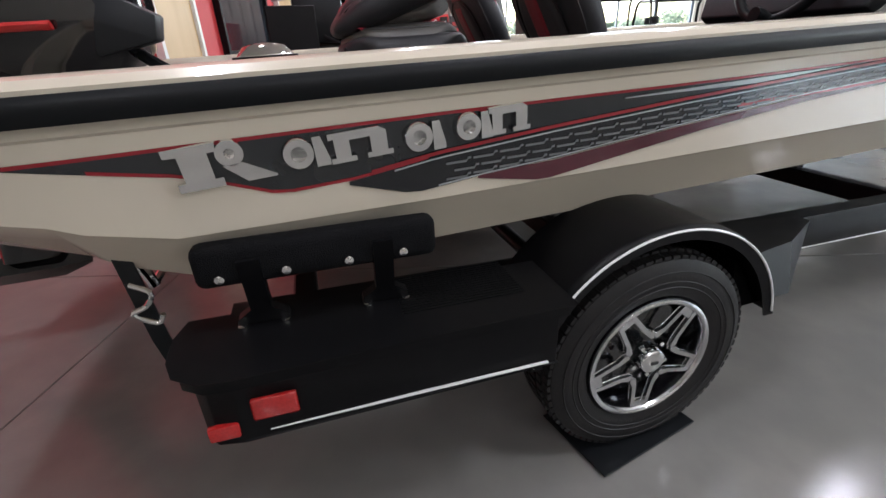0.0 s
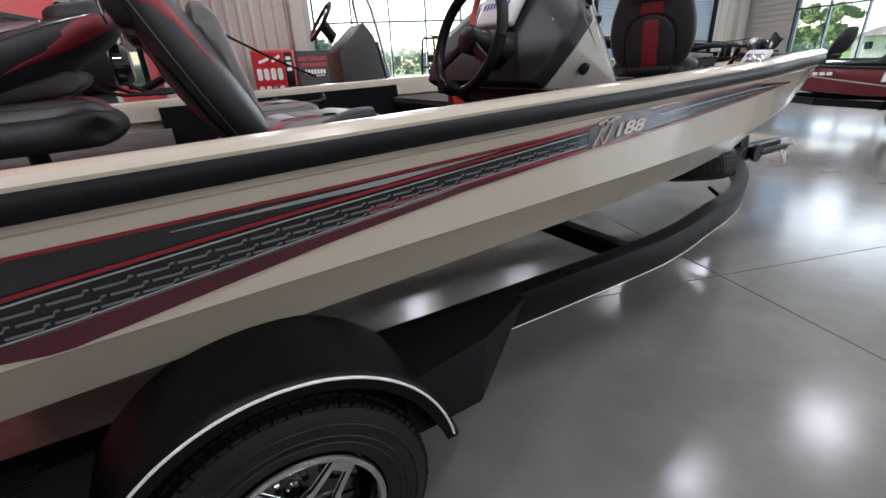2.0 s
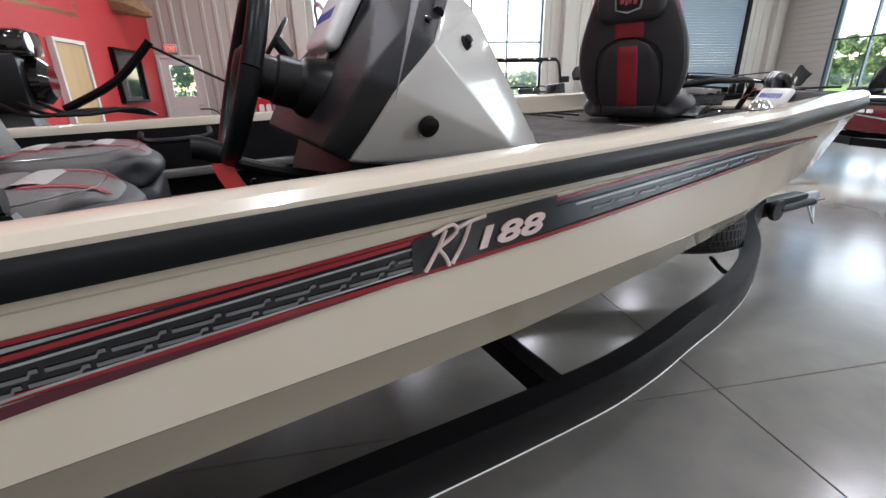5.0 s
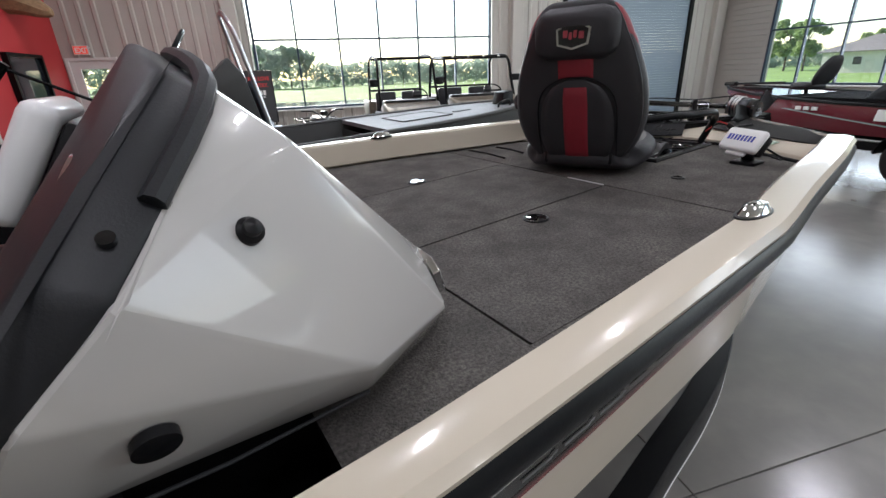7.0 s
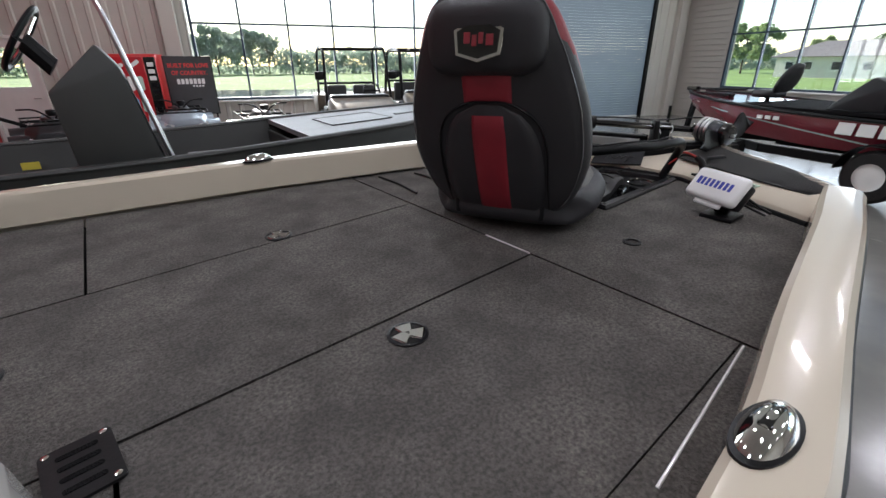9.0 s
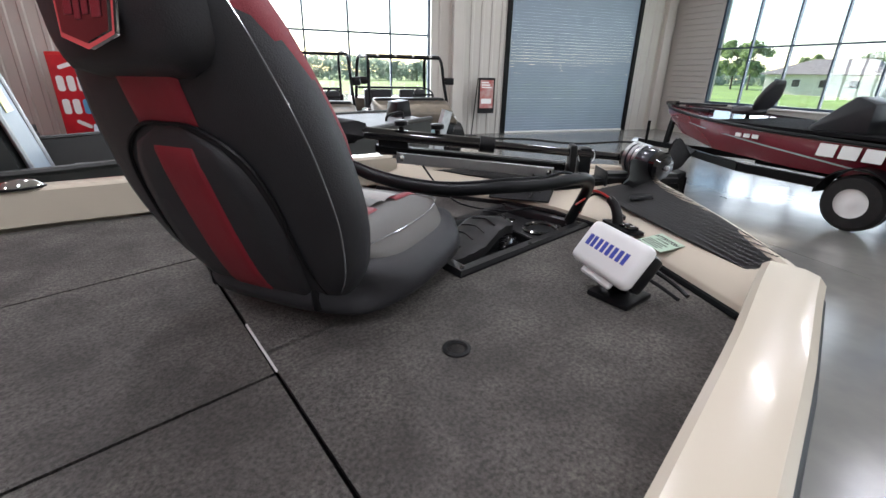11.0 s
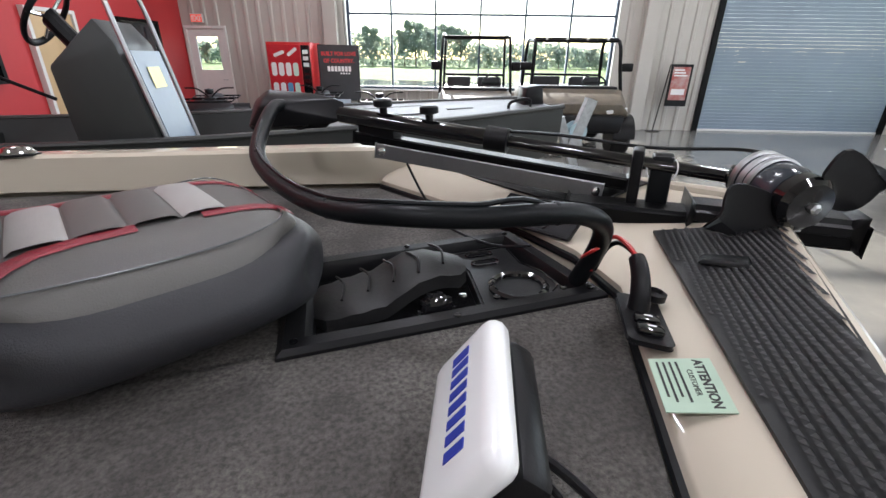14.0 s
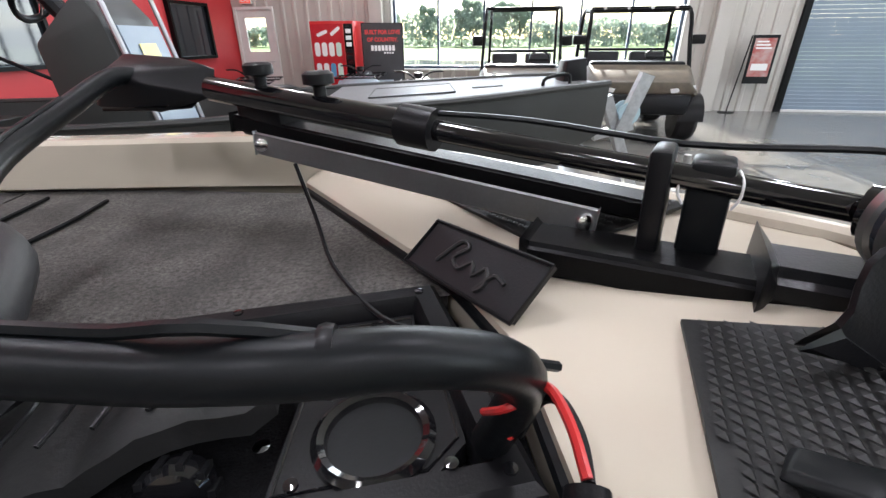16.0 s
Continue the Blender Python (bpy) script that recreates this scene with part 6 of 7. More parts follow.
pl = part("plug", tube([(-.028, -.004, .004), (-.036, -.006, .030), (-.058, -.012, .060), (-.085, -.018, .075)], .020, 12, taper=.75), BLACK_PLASTIC, pan, "black power plug")
part("red_lead", tube([(-.090, -.019, .078), (-.120, -.035, .088), (-.150, -.055, .088), (-.170, -.070, .06), (-.178, -.078, .0)], .0042, 7, smooth=5), RED_PLASTIC, pl, "red battery lead")
part("black_lead", tube([(-.090, -.017, .074), (-.122, -.026, .078), (-.155, -.045, .076), (-.176, -.060, .05), (-.185, -.070, .0)], .005, 7, smooth=5), RUBBER, pl)
part("red_lead", tube([(-.165, -.065, .065), (-.150, -.085, .055), (-.165, -.105, .03)], .0035, 7), RED_PLASTIC, pl)
stk = thing("paper_notice", BM @ Matrix.Translation((3.645, -.418, cap_z(3.645, -.418) + .006)) @ Matrix.Rotation(radians(-116), 4, "Z") @ Matrix.Rotation(radians(9), 4, "X"), "pale green printed customer notice stuck on bow cap", "notice")
part("sheet", box(-.045, .045, -.034, .034, -.0008, .0008), GREEN_PAPER, stk, smooth=False)
text("lettering", "ATTENTION", .0145, BLACK_INK, pose(-.042, .014, .001, 0, 0, 0), stk, bold=.0004, depth=.0003)
text("lettering", "CUSTOMER", .0085, BLACK_INK, pose(-.024, .003, .001, 0, 0, 0), stk, depth=.0003)
for k in range(4):
    part("print_line", box(-.038, .030 - .008 * (k % 2), -.006 - .007 * k, -.0035 - .007 * k, .0008, .0013), BLACK_INK, stk, smooth=False)
plq = thing("name_plaque", BM, "dark grey rectangular plaque leaning at the bow", "plaque")
q0 = [Vector(q) for q in ((3.640, .215, 1.115), (3.745, .030, 1.120), (3.795, .045, 1.178), (3.690, .215, 1.172))]
nq = (q0[1] - q0[0]).cross(q0[3] - q0[0]).normalized()
part("plate", loft([[p - nq * .004 for p in q0], [p + nq * .004 for p in q0]]), GREY_PLASTIC, plq, smooth=False)
part("rim", tube([tuple(p + nq * (.005 if nq.z > 0 else -.005)) for p in q0 + q0[:1]], .003, 6, smooth=1), BLACK_PLASTIC, plq)
sgn = 1 if nq.z > 0 else -1
part("script_mark", tube([tuple(q0[0].lerp(q0[1], a).lerp(q0[3].lerp(q0[2], a), b_) + nq * sgn * .006) for a, b_ in ((.25, .3), (.33, .8), (.42, .75), (.36, .5), (.45, .35), (.52, .55), (.58, .35), (.64, .55), (.70, .3), (.66, .15), (.72, .5), (.82, .45))], .003, 6), BLACK_INK, plq)
peg = thing("foot_wedge", BM @ pose(3.872, -.222, cap_z(3.872, -.222) + .0125, 0, -4, -32) @ Matrix.Scale(.95, 4), "black rubber wedge on bow tread pad", "wedge")
part("block", hull_of([(-.04, -.012, 0), (.035, -.028, 0), (.045, .008, 0), (-.03, .018, 0), (-.035, -.008, .008), (.03, -.022, .010), (.038, .006, .010), (-.025, .014, .008)], .002), RUBBER, peg)
for a, b_ in (((2.81, .754), (2.792, .42)), ((2.97, .70), (2.95, .45))):
    cd = thing("bungee_cord", BM, "short black cord lying on carpet deck", "cord")
    part("cord", tube([(a[0], a[1], ZD + .005), ((a[0] + b_[0]) / 2 + .01, (a[1] + b_[1]) / 2, ZD + .006), (b_[0], b_[1], ZD + .005)], .005, 7), RUBBER, cd)
vp = thing("vent_plate", on_boat(1.715, -.36, ZD + .001, 0, 0, 8), "black slotted vent plate screwed to the deck", "vent")
part("plate", prism(rounded(.085, .12, .008), 0, .005, "z", .001), BLACK_PLASTIC, vp)
for k in range(4):
    part("slot", prism(rounded(.050, .009, .004), .005, .0062, "z"), CARPET_DARK, vp, m=pose(0, -.036 + .024 * k, 0))
for x, y in ((-.034, -.052), (.034, -.052), (-.034, .052), (.034, .052)):
    part("screw", lathe([(.005, 0), (.005, .002), (.0005, .003)], 8, "z", None, (x, y, .005)), CHROME, vp)
nose = Matrix.Translation((1.698, -.045, 1.160)) @ Vector((.97, -.08, .22)).to_track_quat("Z", "Y").to_matrix().to_4x4()
nb = part("nose_badge", prism([(-.055, -.035), (-.062, .018), (-.035, .038), (.035, .038), (.062, .018), (.055, -.035), (0, -.052)], -.012, .006, "z", .002), CHROME, console, "chrome-rimmed maker's plate", m=nose)
part("badge_field", prism([(-.047, -.029), (-.053, .015), (-.031, .031), (.031, .031), (.053, .015), (.047, -.029), (0, -.043)], .006, .008, "z"), BLACK_GLOSS, nb)
part("badge_mark", box(-.036, .036, -.012, .014, .008, .009), VINYL_RED, nb, smooth=False)


# ---- the rest of the showroom ----
def at_room(u, v, z=0.0, turn=0.0):
    return RM @ pose(u, v, z, 0, 0, turn)


# dark work boat beside ours, on a galvanised trailer; x to its bow
JM = pose(5.15, 3.02, 0, 0, 0, -4)
jon = thing("work_boat", JM, "dark olive aluminium work boat with centre console on trailer", "boat")
JS = [(-5.35, .78, .50, 1.02), (-3.2, .82, .50, 1.05), (-1.95, .81, .51, 1.11), (-1.0, .72, .56, 1.16), (-.4, .56, .68, 1.20), (0, .42, .86, 1.22)]
rings = []
for x, w, zb, zg in JS:
    rings.append([(x, -w, zg), (x, -w * .97, (zg + zb) / 2), (x, -w * .84, zb + .03), (x, 0, zb), (x, w * .84, zb + .03), (x, w * .97, (zg + zb) / 2), (x, w, zg), (x, w - .05, zg), (x, w * .84 - .04, zb + .08), (x, 0, zb + .06), (x, -w * .84 + .04, zb + .08), (x, -w + .05, zg)])
part("hull", loft(rings), OLIVE, jon, "dark olive hull")
for s in (-1, 1):
    part("gunwale", tube([(x, s * (w - .02), zg + .012) for x, w, zb, zg in JS], .032, 8, flat=.7), OLIVE, jon)
part("bow_deck", loft([[(x, -w + .04, z - .03), (x, -w + .04, z + .012), (x, w - .04, z + .012), (x, w - .04, z - .03)] for x, w, z in ((-1.95, .81, 1.11), (-1.0, .72, 1.16), (-.4, .56, 1.20), (-.03, .42, 1.215))]), DECK_GREY, jon, "pale grey bow deck")
tilt = Matrix.Translation((-1.0, 0, 1.173)) @ Matrix.Rotation(radians(-3.2), 4, "Y")
part("deck_hatch", box(-.62, -.02, -.28, .30, .0, .007, .003, 1), DECK_GREY, jon, m=tilt)
part("hatch_seam", tube([(-.62, -.28, .007), (-.02, -.28, .007), (-.02, .30, .007), (-.62, .30, .007), (-.62, -.28, .007)], .004, 5, smooth=1), OLIVE, jon, m=tilt)
part("hatch_pull", box(.12, .34, -.10, -.03, .0, .008, .002, 1), OLIVE, jon, m=tilt)
part("cleat", tube([(-.42, -.30, 1.20), (-.40, -.30, 1.26), (-.24, -.26, 1.28), (-.22, -.26, 1.22)], .012, 8), BLACK_PLASTIC, jon)
part("bow_chock", hull_of([(-.22, -.11, 1.20), (-.04, -.11, 1.22), (-.04, .11, 1.22), (-.22, .11, 1.20), (-.2, -.10, 1.36), (-.06, -.10, 1.38), (-.06, .10, 1.38), (-.2, .10, 1.36)], .01), BLACK_PLASTIC, jon)
part("inner_floor", box(-5.3, -1.9, -.70, .70, .58, .60), OLIVE, jon)
part("aft_bench", box(-5.32, -4.7, -.72, .72, .60, .93, .01, 1), OLIVE, jon)
part("deck_bulkhead", box(-1.97, -1.94, -.74, .74, .58, 1.02), OLIVE, jon)
cn = part("console", hull_of([(-4.85, -.26, .46), (-4.30, -.26, .46), (-4.85, .26, .46), (-4.30, .26, .46), (-4.92, -.26, 1.10), (-4.52, -.26, 1.20), (-4.92, .26, 1.10), (-4.52, .26, 1.20), (-4.62, -.24, 1.30), (-4.62, .24, 1.30)], .012), OLIVE, jon, "dark steering console", m=Matrix.Translation((1.43, -.24, .60)) @ Matrix.Diagonal((1.0, 1.1, 1.40, 1)) @ Matrix.Translation((0, 0, -.46)))
part("wind_panel", loft([[(-4.275, -.21, .52), (-4.275, .21, .52), (-4.262, .21, .52), (-4.262, -.21, .52)], [(-4.475, -.21, 1.17), (-4.475, .21, 1.17), (-4.462, .21, 1.17), (-4.462, -.21, 1.17)]]), ROLL, cn, "pale blue-grey front panel", smooth=False)
part("panel_label", box(-.001, .001, -.10, .08, -.05, .05), YELLOW, cn, m=pose(-4.418, 0, 1.05, 0, -17, 0))
for s in (-1, 1):
    part("grab_rail", tube([(-4.26, s * .25, .50), (-4.44, s * .26, 1.10), (-4.53, s * .24, 1.40), (-4.58, s * .13, 1.52), (-4.59, 0, 1.535)], .016, 8, smooth=5), ALU, cn, "tubular grab rail")
jw = part("steering_wheel", tube([(math.cos(2 * math.pi * k / 28) * .17, math.sin(2 * math.pi * k / 28) * .17, 0) for k in range(29)], .016, 8, smooth=1), RUBBER, cn, m=Matrix.Translation((-5.0, 0, 1.32)) @ Vector((-.72, 0, .69)).to_track_quat("Z", "Y").to_matrix().to_4x4())
for a in (0, 120, 240):
    part("spoke", tube([(0, 0, -.02), (math.cos(radians(a)) * .165, math.sin(radians(a)) * .165, 0)], .009, 6, smooth=1), CHROME, jw)
part("steering_hub", tube([(-4.88, 0, 1.20), (-4.99, 0, 1.31)], .05, 10, smooth=1), BLACK_PLASTIC, cn)
part("step_box", box(-2.75, -2.25, -.50, .10, .60, .93, .01, 1), OLIVE, jon)
part("box_lid", box(-2.78, -2.22, -.53, .13, .93, .96, .006, 1), DECK_GREY, jon)
part("side_sticker", box(-3.95, -3.83, .60, .605, .86, .92, .001, 1), YELLOW, jon)
jt = thing("boat_trailer", JM, "galvanised boat trailer with winch post under work boat", "trailer")
for s in (-1, 1):
    part("frame_rail", bar_between((-5.6, s * .62, .30), (-1.2, s * .60, .30), .06, .10), STEEL, jt)
    part("frame_rail", bar_between((-1.2, s * .60, .30), (.35, s * .05, .30), .06, .10), STEEL, jt)
    part("wheel", lathe([(.10, -.09), (.27, -.09), (.30, -.06), (.30, .06), (.27, .09), (.10, .09)], 28, "y", None, (-3.9, s * .98, .30)), TYRE, jt)
    part("fender", loft([[(-3.9 + math.cos(radians(a)) * r, s * y, .30 + math.sin(radians(a)) * r) for r, y in ((.36, .86), (.36, 1.12), (.345, 1.12), (.345, .86))] for a in range(10, 171, 10)]), BLACK_PAINT, jt)
for s in (-1, 1):
    part("bunk", box(-5.6, -1.3, s * .45 - .04, s * .45 + .04, .35, .525, .01, 1), CARPET_DARK, jt)
part("tongue", bar_between((.2, 0, .30), (1.35, 0, .30), .07, .08), STEEL, jt)
part("coupler", hull_of([(1.3, -.05, .26), (1.3, .05, .26), (1.52, -.03, .30), (1.52, .03, .30), (1.3, -.05, .36), (1.3, .05, .36), (1.48, 0, .37)], .006), STEEL, jt)
part("winch_post", bar_between((.50, 0, .32), (.16, 0, 1.10), .08, .08), STEEL, jt)
part("winch_arm", bar_between((.40, 0, .88), (.10, 0, .80), .07, .06), STEEL, jt)
part("winch_stand", bar_between((.28, -.03, .80), (.44, -.03, 1.26), .07, .10), STEEL, jt)
part("winch_drum", lathe([(.085, -.06), (.085, -.05), (.05, -.05), (.05, .05), (.085, .05), (.085, .06)], 18, "y", None, (.34, 0, .98)), mat("pale_blue_strap", (.35, .48, .52), .6), jt)
part("tongue_jack", tube([(.86, -.10, .10), (.86, -.10, .66)], .03, 10, smooth=1), STEEL, jt)
part("spare_wheel", lathe([(.11, -.07), (.24, -.08), (.28, -.05), (.28, .05), (.24, .08), (.11, .07)], 26, "z", None, (.20, -.42, .34)), TYRE, jt)
part("spare_rim", lathe([(.12, -.05), (.12, .05), (.07, .06), (.0005, .05)], 20, "z", None, (.20, -.42, .36)), WHITE_PAINT, jt)


# side-by-side utility vehicles; x across, -y to the front
def utv(m, label, roof):
    o = thing("utility_vehicle", m, label, "utility vehicle", "utility vehicles")
    for s in (-1, 1):
        for y in (.25, 2.15):
            w = part("wheel", lathe([(.12, -.12), (.29, -.12), (.32, -.08), (.32, .08), (.29, .12), (.12, .12)], 26, "x", None, (s * .58, y, .32)), TYRE, o)
            part("rim", lathe([(.14, -.10), (.14, .10), (.06, .125), (.0005, .125)], 18, "x", None, (s * .58, y, .32)), BLACK_PAINT, w)
            part("fender", loft([[(s * .58 + dx, y + math.cos(radians(a)) * .40, .34 + math.sin(radians(a)) * .38) for dx in (-.14, .14)] + [(s * .58 + dx, y + math.cos(radians(a)) * .37, .34 + math.sin(radians(a)) * .35) for dx in (.14, -.14)] for a in range(0, 181, 15)]), BLACK_PLASTIC, o)
        part("headlamp", hull_of([(s * .30, -.125, .80), (s * .58, -.08, .86), (s * .60, -.06, .78), (s * .32, -.12, .74), (s * .3, -.02, .80), (s * .58, 0, .84)], .006), WHITE_PLASTIC, o)
        part("cage_tube", tube([(s * .62, .55, 1.0), (s * .60, .72, 1.45), (s * .58, .92, 1.90), (s * .58, 1.85, 1.92), (s * .60, 2.0, 1.5), (s * .62, 2.05, .95)], .026, 8, smooth=4), BLACK_PAINT, o, "black cage tube")
        part("seat_back", box(s * .30 - .23, s * .30 + .23, 1.62, 1.74, .80, 1.28, .04, 3), SEAT_BLACK, o)
        part("mirror", box(s * .70 - .08, s * .70 + .08, .72, .78, 1.40, 1.54, .02, 2), BLACK_PLASTIC, o)
    part("hood", hull_of([(-.62, -.10, .72), (.62, -.10, .72), (-.64, .50, 1.02), (.64, .50, 1.02), (-.5, -.12, .90), (.5, -.12, .90), (-.60, .5, 1.12), (.60, .5, 1.12), (-.62, .1, .66), (.62, .1, .66)], .03), TAN, o, "camouflage tan hood")
    part("bumper", hull_of([(-.5, -.20, .45), (.5, -.20, .45), (-.55, -.16, .72), (.55, -.16, .72), (-.5, .05, .40), (.5, .05, .40), (-.55, .05, .75), (.55, .05, .75)], .03), BLACK_PLASTIC, o)
    part("body_tub", box(-.62, .62, .45, 2.1, .38, .80, .03, 2), BLACK_PLASTIC, o)
    part("dashboard", box(-.56, .56, .48, .70, .95, 1.16, .04, 2), BLACK_PLASTIC, o)
    part("bench", box(-.58, .58, 1.15, 1.72, .78, .90, .04, 3), SEAT_BLACK, o)
    part("cargo_bed", box(-.66, .66, 2.0, 2.9, .72, 1.08, .02, 2), TAN, o)
    for y, z in ((.92, 1.90), (1.85, 1.92), (2.02, 1.30)):
        part("cross_tube", tube([(-.58, y, z), (.58, y, z)], .024, 8, smooth=1), BLACK_PAINT, o)
    wl = part("steering_wheel", tube([(math.cos(2 * math.pi * k / 22) * .16, math.sin(2 * math.pi * k / 22) * .16, 0) for k in range(23)], .014, 7, smooth=1), RUBBER, o, m=pose(.30, .86, 1.20, 55, 0, 0))
    part("spoke", box(-.155, .155, -.015, .015, -.01, .01), BLACK_PLASTIC, wl)
    if roof:
        part("roof_bar", box(-.58, .58, .93, 1.86, 1.925, 1.955, .012, 2), BLACK_PLASTIC, o)
        for k in range(4):
            part("roof_lamp", lathe([(.02, 0), (.02, .02), (.0005, .022)], 12, "y", None, (-.42 + .28 * k, .885, 1.93)), WHITE_PLASTIC, o)
    return o


utv(at_room(4.93, -3.65) @ Matrix.Diagonal((1.30, 1, 1, 1)), "camouflage utility vehicle with black roofed cage", True)
utv(at_room(3.09, -4.62) @ Matrix.Diagonal((.93, 1, 1, 1)), "camouflage utility vehicle with open black cage", False)


def atv(m, label, paint):
    o = thing("quad_bike", m, label, "quad bike", "quad bikes")
    for s in (-1, 1):
        for y in (.25, 1.45):
            w = part("wheel", lathe([(.12, -.11), (.25, -.11), (.29, -.07), (.29, .07), (.25, .11), (.12, .11)], 22, "x", None, (s * .45, y, .29)), TYRE, o)
            part("rim", lathe([(.13, -.09), (.13, .09), (.0005, .10)], 14, "x", None, (s * .45, y, .29)), BLACK_PAINT, w)
            part("mudguard", loft([[(s * .43 + dx, y + math.cos(radians(a)) * r, .32 + math.sin(radians(a)) * r) for dx, r in ((-.16, .37), (.16, .37), (.16, .34), (-.16, .34))] for a in range(10, 176, 15)]), paint, o)
        part("headlamp", hull_of([(s * .20, -.02, .62), (s * .36, .02, .66), (s * .38, .04, .58), (s * .22, 0, .56), (s * .22, .1, .62), (s * .36, .12, .6)], .006), WHITE_PLASTIC, o)
        part("handlebar", tube([(s * .03, .62, .88), (s * .14, .60, .98), (s * .24, .64, 1.02), (s * .40, .72, 1.02)], .014, 8), BLACK_PLASTIC, o)
    part("nose", hull_of([(-.38, 0, .55), (.38, 0, .55), (-.40, .45, .75), (.40, .45, .75), (-.25, 0, .72), (.25, 0, .72), (-.2, .6, .86), (.2, .6, .86), (-.35, .3, .45), (.35, .3, .45)], .03), paint, o, "moulded nose")
    part("body", hull_of([(-.16, .5, .45), (.16, .5, .45), (-.16, 1.5, .45), (.16, 1.5, .45), (-.14, .6, .84), (.14, .6, .84), (-.16, 1.5, .72), (.16, 1.5, .72)], .03), BLACK_PLASTIC, o)
    part("saddle", cushion(.32, .78, .14, .2, m=pose(0, 1.12, .74)), SEAT_BLACK, o)
    part("meter_pod", lathe([(.05, 0), (.075, .04), (.07, .09), (.0005, .10)], 16, "z", None, (0, .58, .92)), BLACK_PLASTIC, o)
    for y0, y1, z in ((-.02, .48, .84), (1.30, 1.80, .80)):
        part("rack", tube([(-.40, y0, z), (.40, y0, z), (.42, y1, z + .01), (-.42, y1, z + .01), (-.40, y0, z)], .014, 7, smooth=1), BLACK_PAINT, o)
        for k in range(4):
            part("rack_bar", tube([(-.30 + .2 * k, y0, z), (-.30 + .2 * k, y1, z + .01)], .009, 6, smooth=1), BLACK_PAINT, o)
    return o


SILVER_PAINT = mat("silver_blue_paint", (.32, .37, .42), .3, .2, coat=.4, vary=.2)
atv(at_room(-1.45, -4.0, 0, 22), "dark grey quad bike with front rack", GREY_PLASTIC)
atv(at_room(.05, -2.7, 0, 12), "silver quad bike with front rack by window", SILVER_PAINT)
atv(at_room(1.55, -4.3, 0, 8), "white quad bike with front rack by window", WHITE_PLASTIC)

# vending machine
vm = thing("vending_machine", at_room(-1.02, -.75), "red drinks vending machine with printed front", "vending machine")
part("cabinet", box(-.50, .50, -.35, .40, .0, 1.86, .02, 2), RED_PLASTIC, vm, "red cabinet")
part("front_panel", box(-.48, .26, -.362, -.351, .16, 1.80, .004, 1), mat("red_print", (.5, .02, .03), .25, vary=.3, scale=5, coat=.4), vm)
part("service_panel", box(.28, .48, -.364, -.351, .16, 1.80, .004, 1), BLACK_GLOSS, vm)
for r in range(2):
    for c in range(4):
        part("can_picture", prism(rounded(.12, .28, .05), 0, .004, "z"), (WHITE_PLASTIC if c != 3 else mat("pale_print", (.55, .7, .6), .4)) if (r, c) != (1, 2) else mat("blue_print_can", (.1, .3, .5), .4), vm, m=Matrix.Translation((-.36 + .165 * c, -.363, 1.30 - .42 * r)) @ Matrix.Rotation(radians(90), 4, "X"))
for x, z, a in ((-.22, 1.62, 20), (.08, 1.66, 35), (-.15, .55, -30), (.1, .40, 60)):
    part("swoosh", prism(rounded(.26, .07, .034), 0, .003, "z"), WHITE_PLASTIC, vm, m=Matrix.Translation((x, -.363, z)) @ Matrix.Rotation(radians(90), 4, "X") @ Matrix.Rotation(radians(a), 4, "Z"))
for k in range(5):
    part("button", box(.32, .44, -.372, -.365, 1.62 - .13 * k, 1.70 - .13 * k, .004, 1), WHITE_PLASTIC if k < 3 else BLACK_PLASTIC, vm)
part("slot", box(-.18, .12, -.368, -.363, .22, .40, .004, 1), BLACK_PLASTIC, vm)

bs = thing("banner_board", at_room(-.02, -.64, 0, 6), "dark grey advertising board with red lettering", "sign")
part("board", box(-.46, .46, -.02, .02, .62, 1.82, .006, 1), mat("dark_board", (.05, .052, .055), .5, vary=.4, scale=3), bs)
part("board_rim", tube([(-.46, -.022, .62), (.46, -.022, .62), (.46, -.022, 1.82), (-.46, -.022, 1.82), (-.46, -.022, .62)], .014, 6, smooth=1), BLACK_PLASTIC, bs)
for s in (-1, 1):
    part("leg", tube([(s * .40, 0, 0), (s * .40, 0, .64)], .016, 8, smooth=1), BLACK_PAINT, bs)
RED_INK = mat("red_lettering", (.65, .05, .05), .5)
text("lettering", "BUILT FOR LOVE", .115, RED_INK, pose(0, -.0225, 1.60, 90, 0, 0), bs, bold=.004, align="CENTER", wide=.92)
text("lettering", "OF COUNTRY.", .115, RED_INK, pose(0, -.0225, 1.45, 90, 0, 0), bs, bold=.004, align="CENTER", wide=.92)
for k in range(7):
    part("logo_bar", box(-.27 + .08 * k, -.21 + .08 * k, -.0235, -.021, 1.26, 1.37), WHITE_INK, bs, smooth=False)
for k in range(4):
    part("logo_bar", box(.02 + .06 * k, .06 + .06 * k, -.0235, -.021, 1.20, 1.235), WHITE_INK, bs, smooth=False)

ps = thing("poster_stand", at_room(7.96, -.32, 0, 0), "framed red poster on a thin black floor stand", "sign")
part("frame", box(-.25, .25, -.02, .0, .60, 1.53, .006, 1), BLACK_PLASTIC, ps)
part("poster", box(-.20, .20, -.024, -.0205, .74, 1.47), mat("red_poster", (.38, .06, .05), .4, vary=.6, scale=6, dark=(.5, .45, .42)), ps, smooth=False)
part("poster_field", box(-.16, .15, -.0265, -.0245, .86, .99), WHITE_PLASTIC, ps, smooth=False)
for k in range(3):
    part("print_bar", box(-.16, .14 - .04 * k, -.0265, -.0245, 1.27 + .06 * k, 1.30 + .06 * k), WHITE_INK, ps, smooth=False)
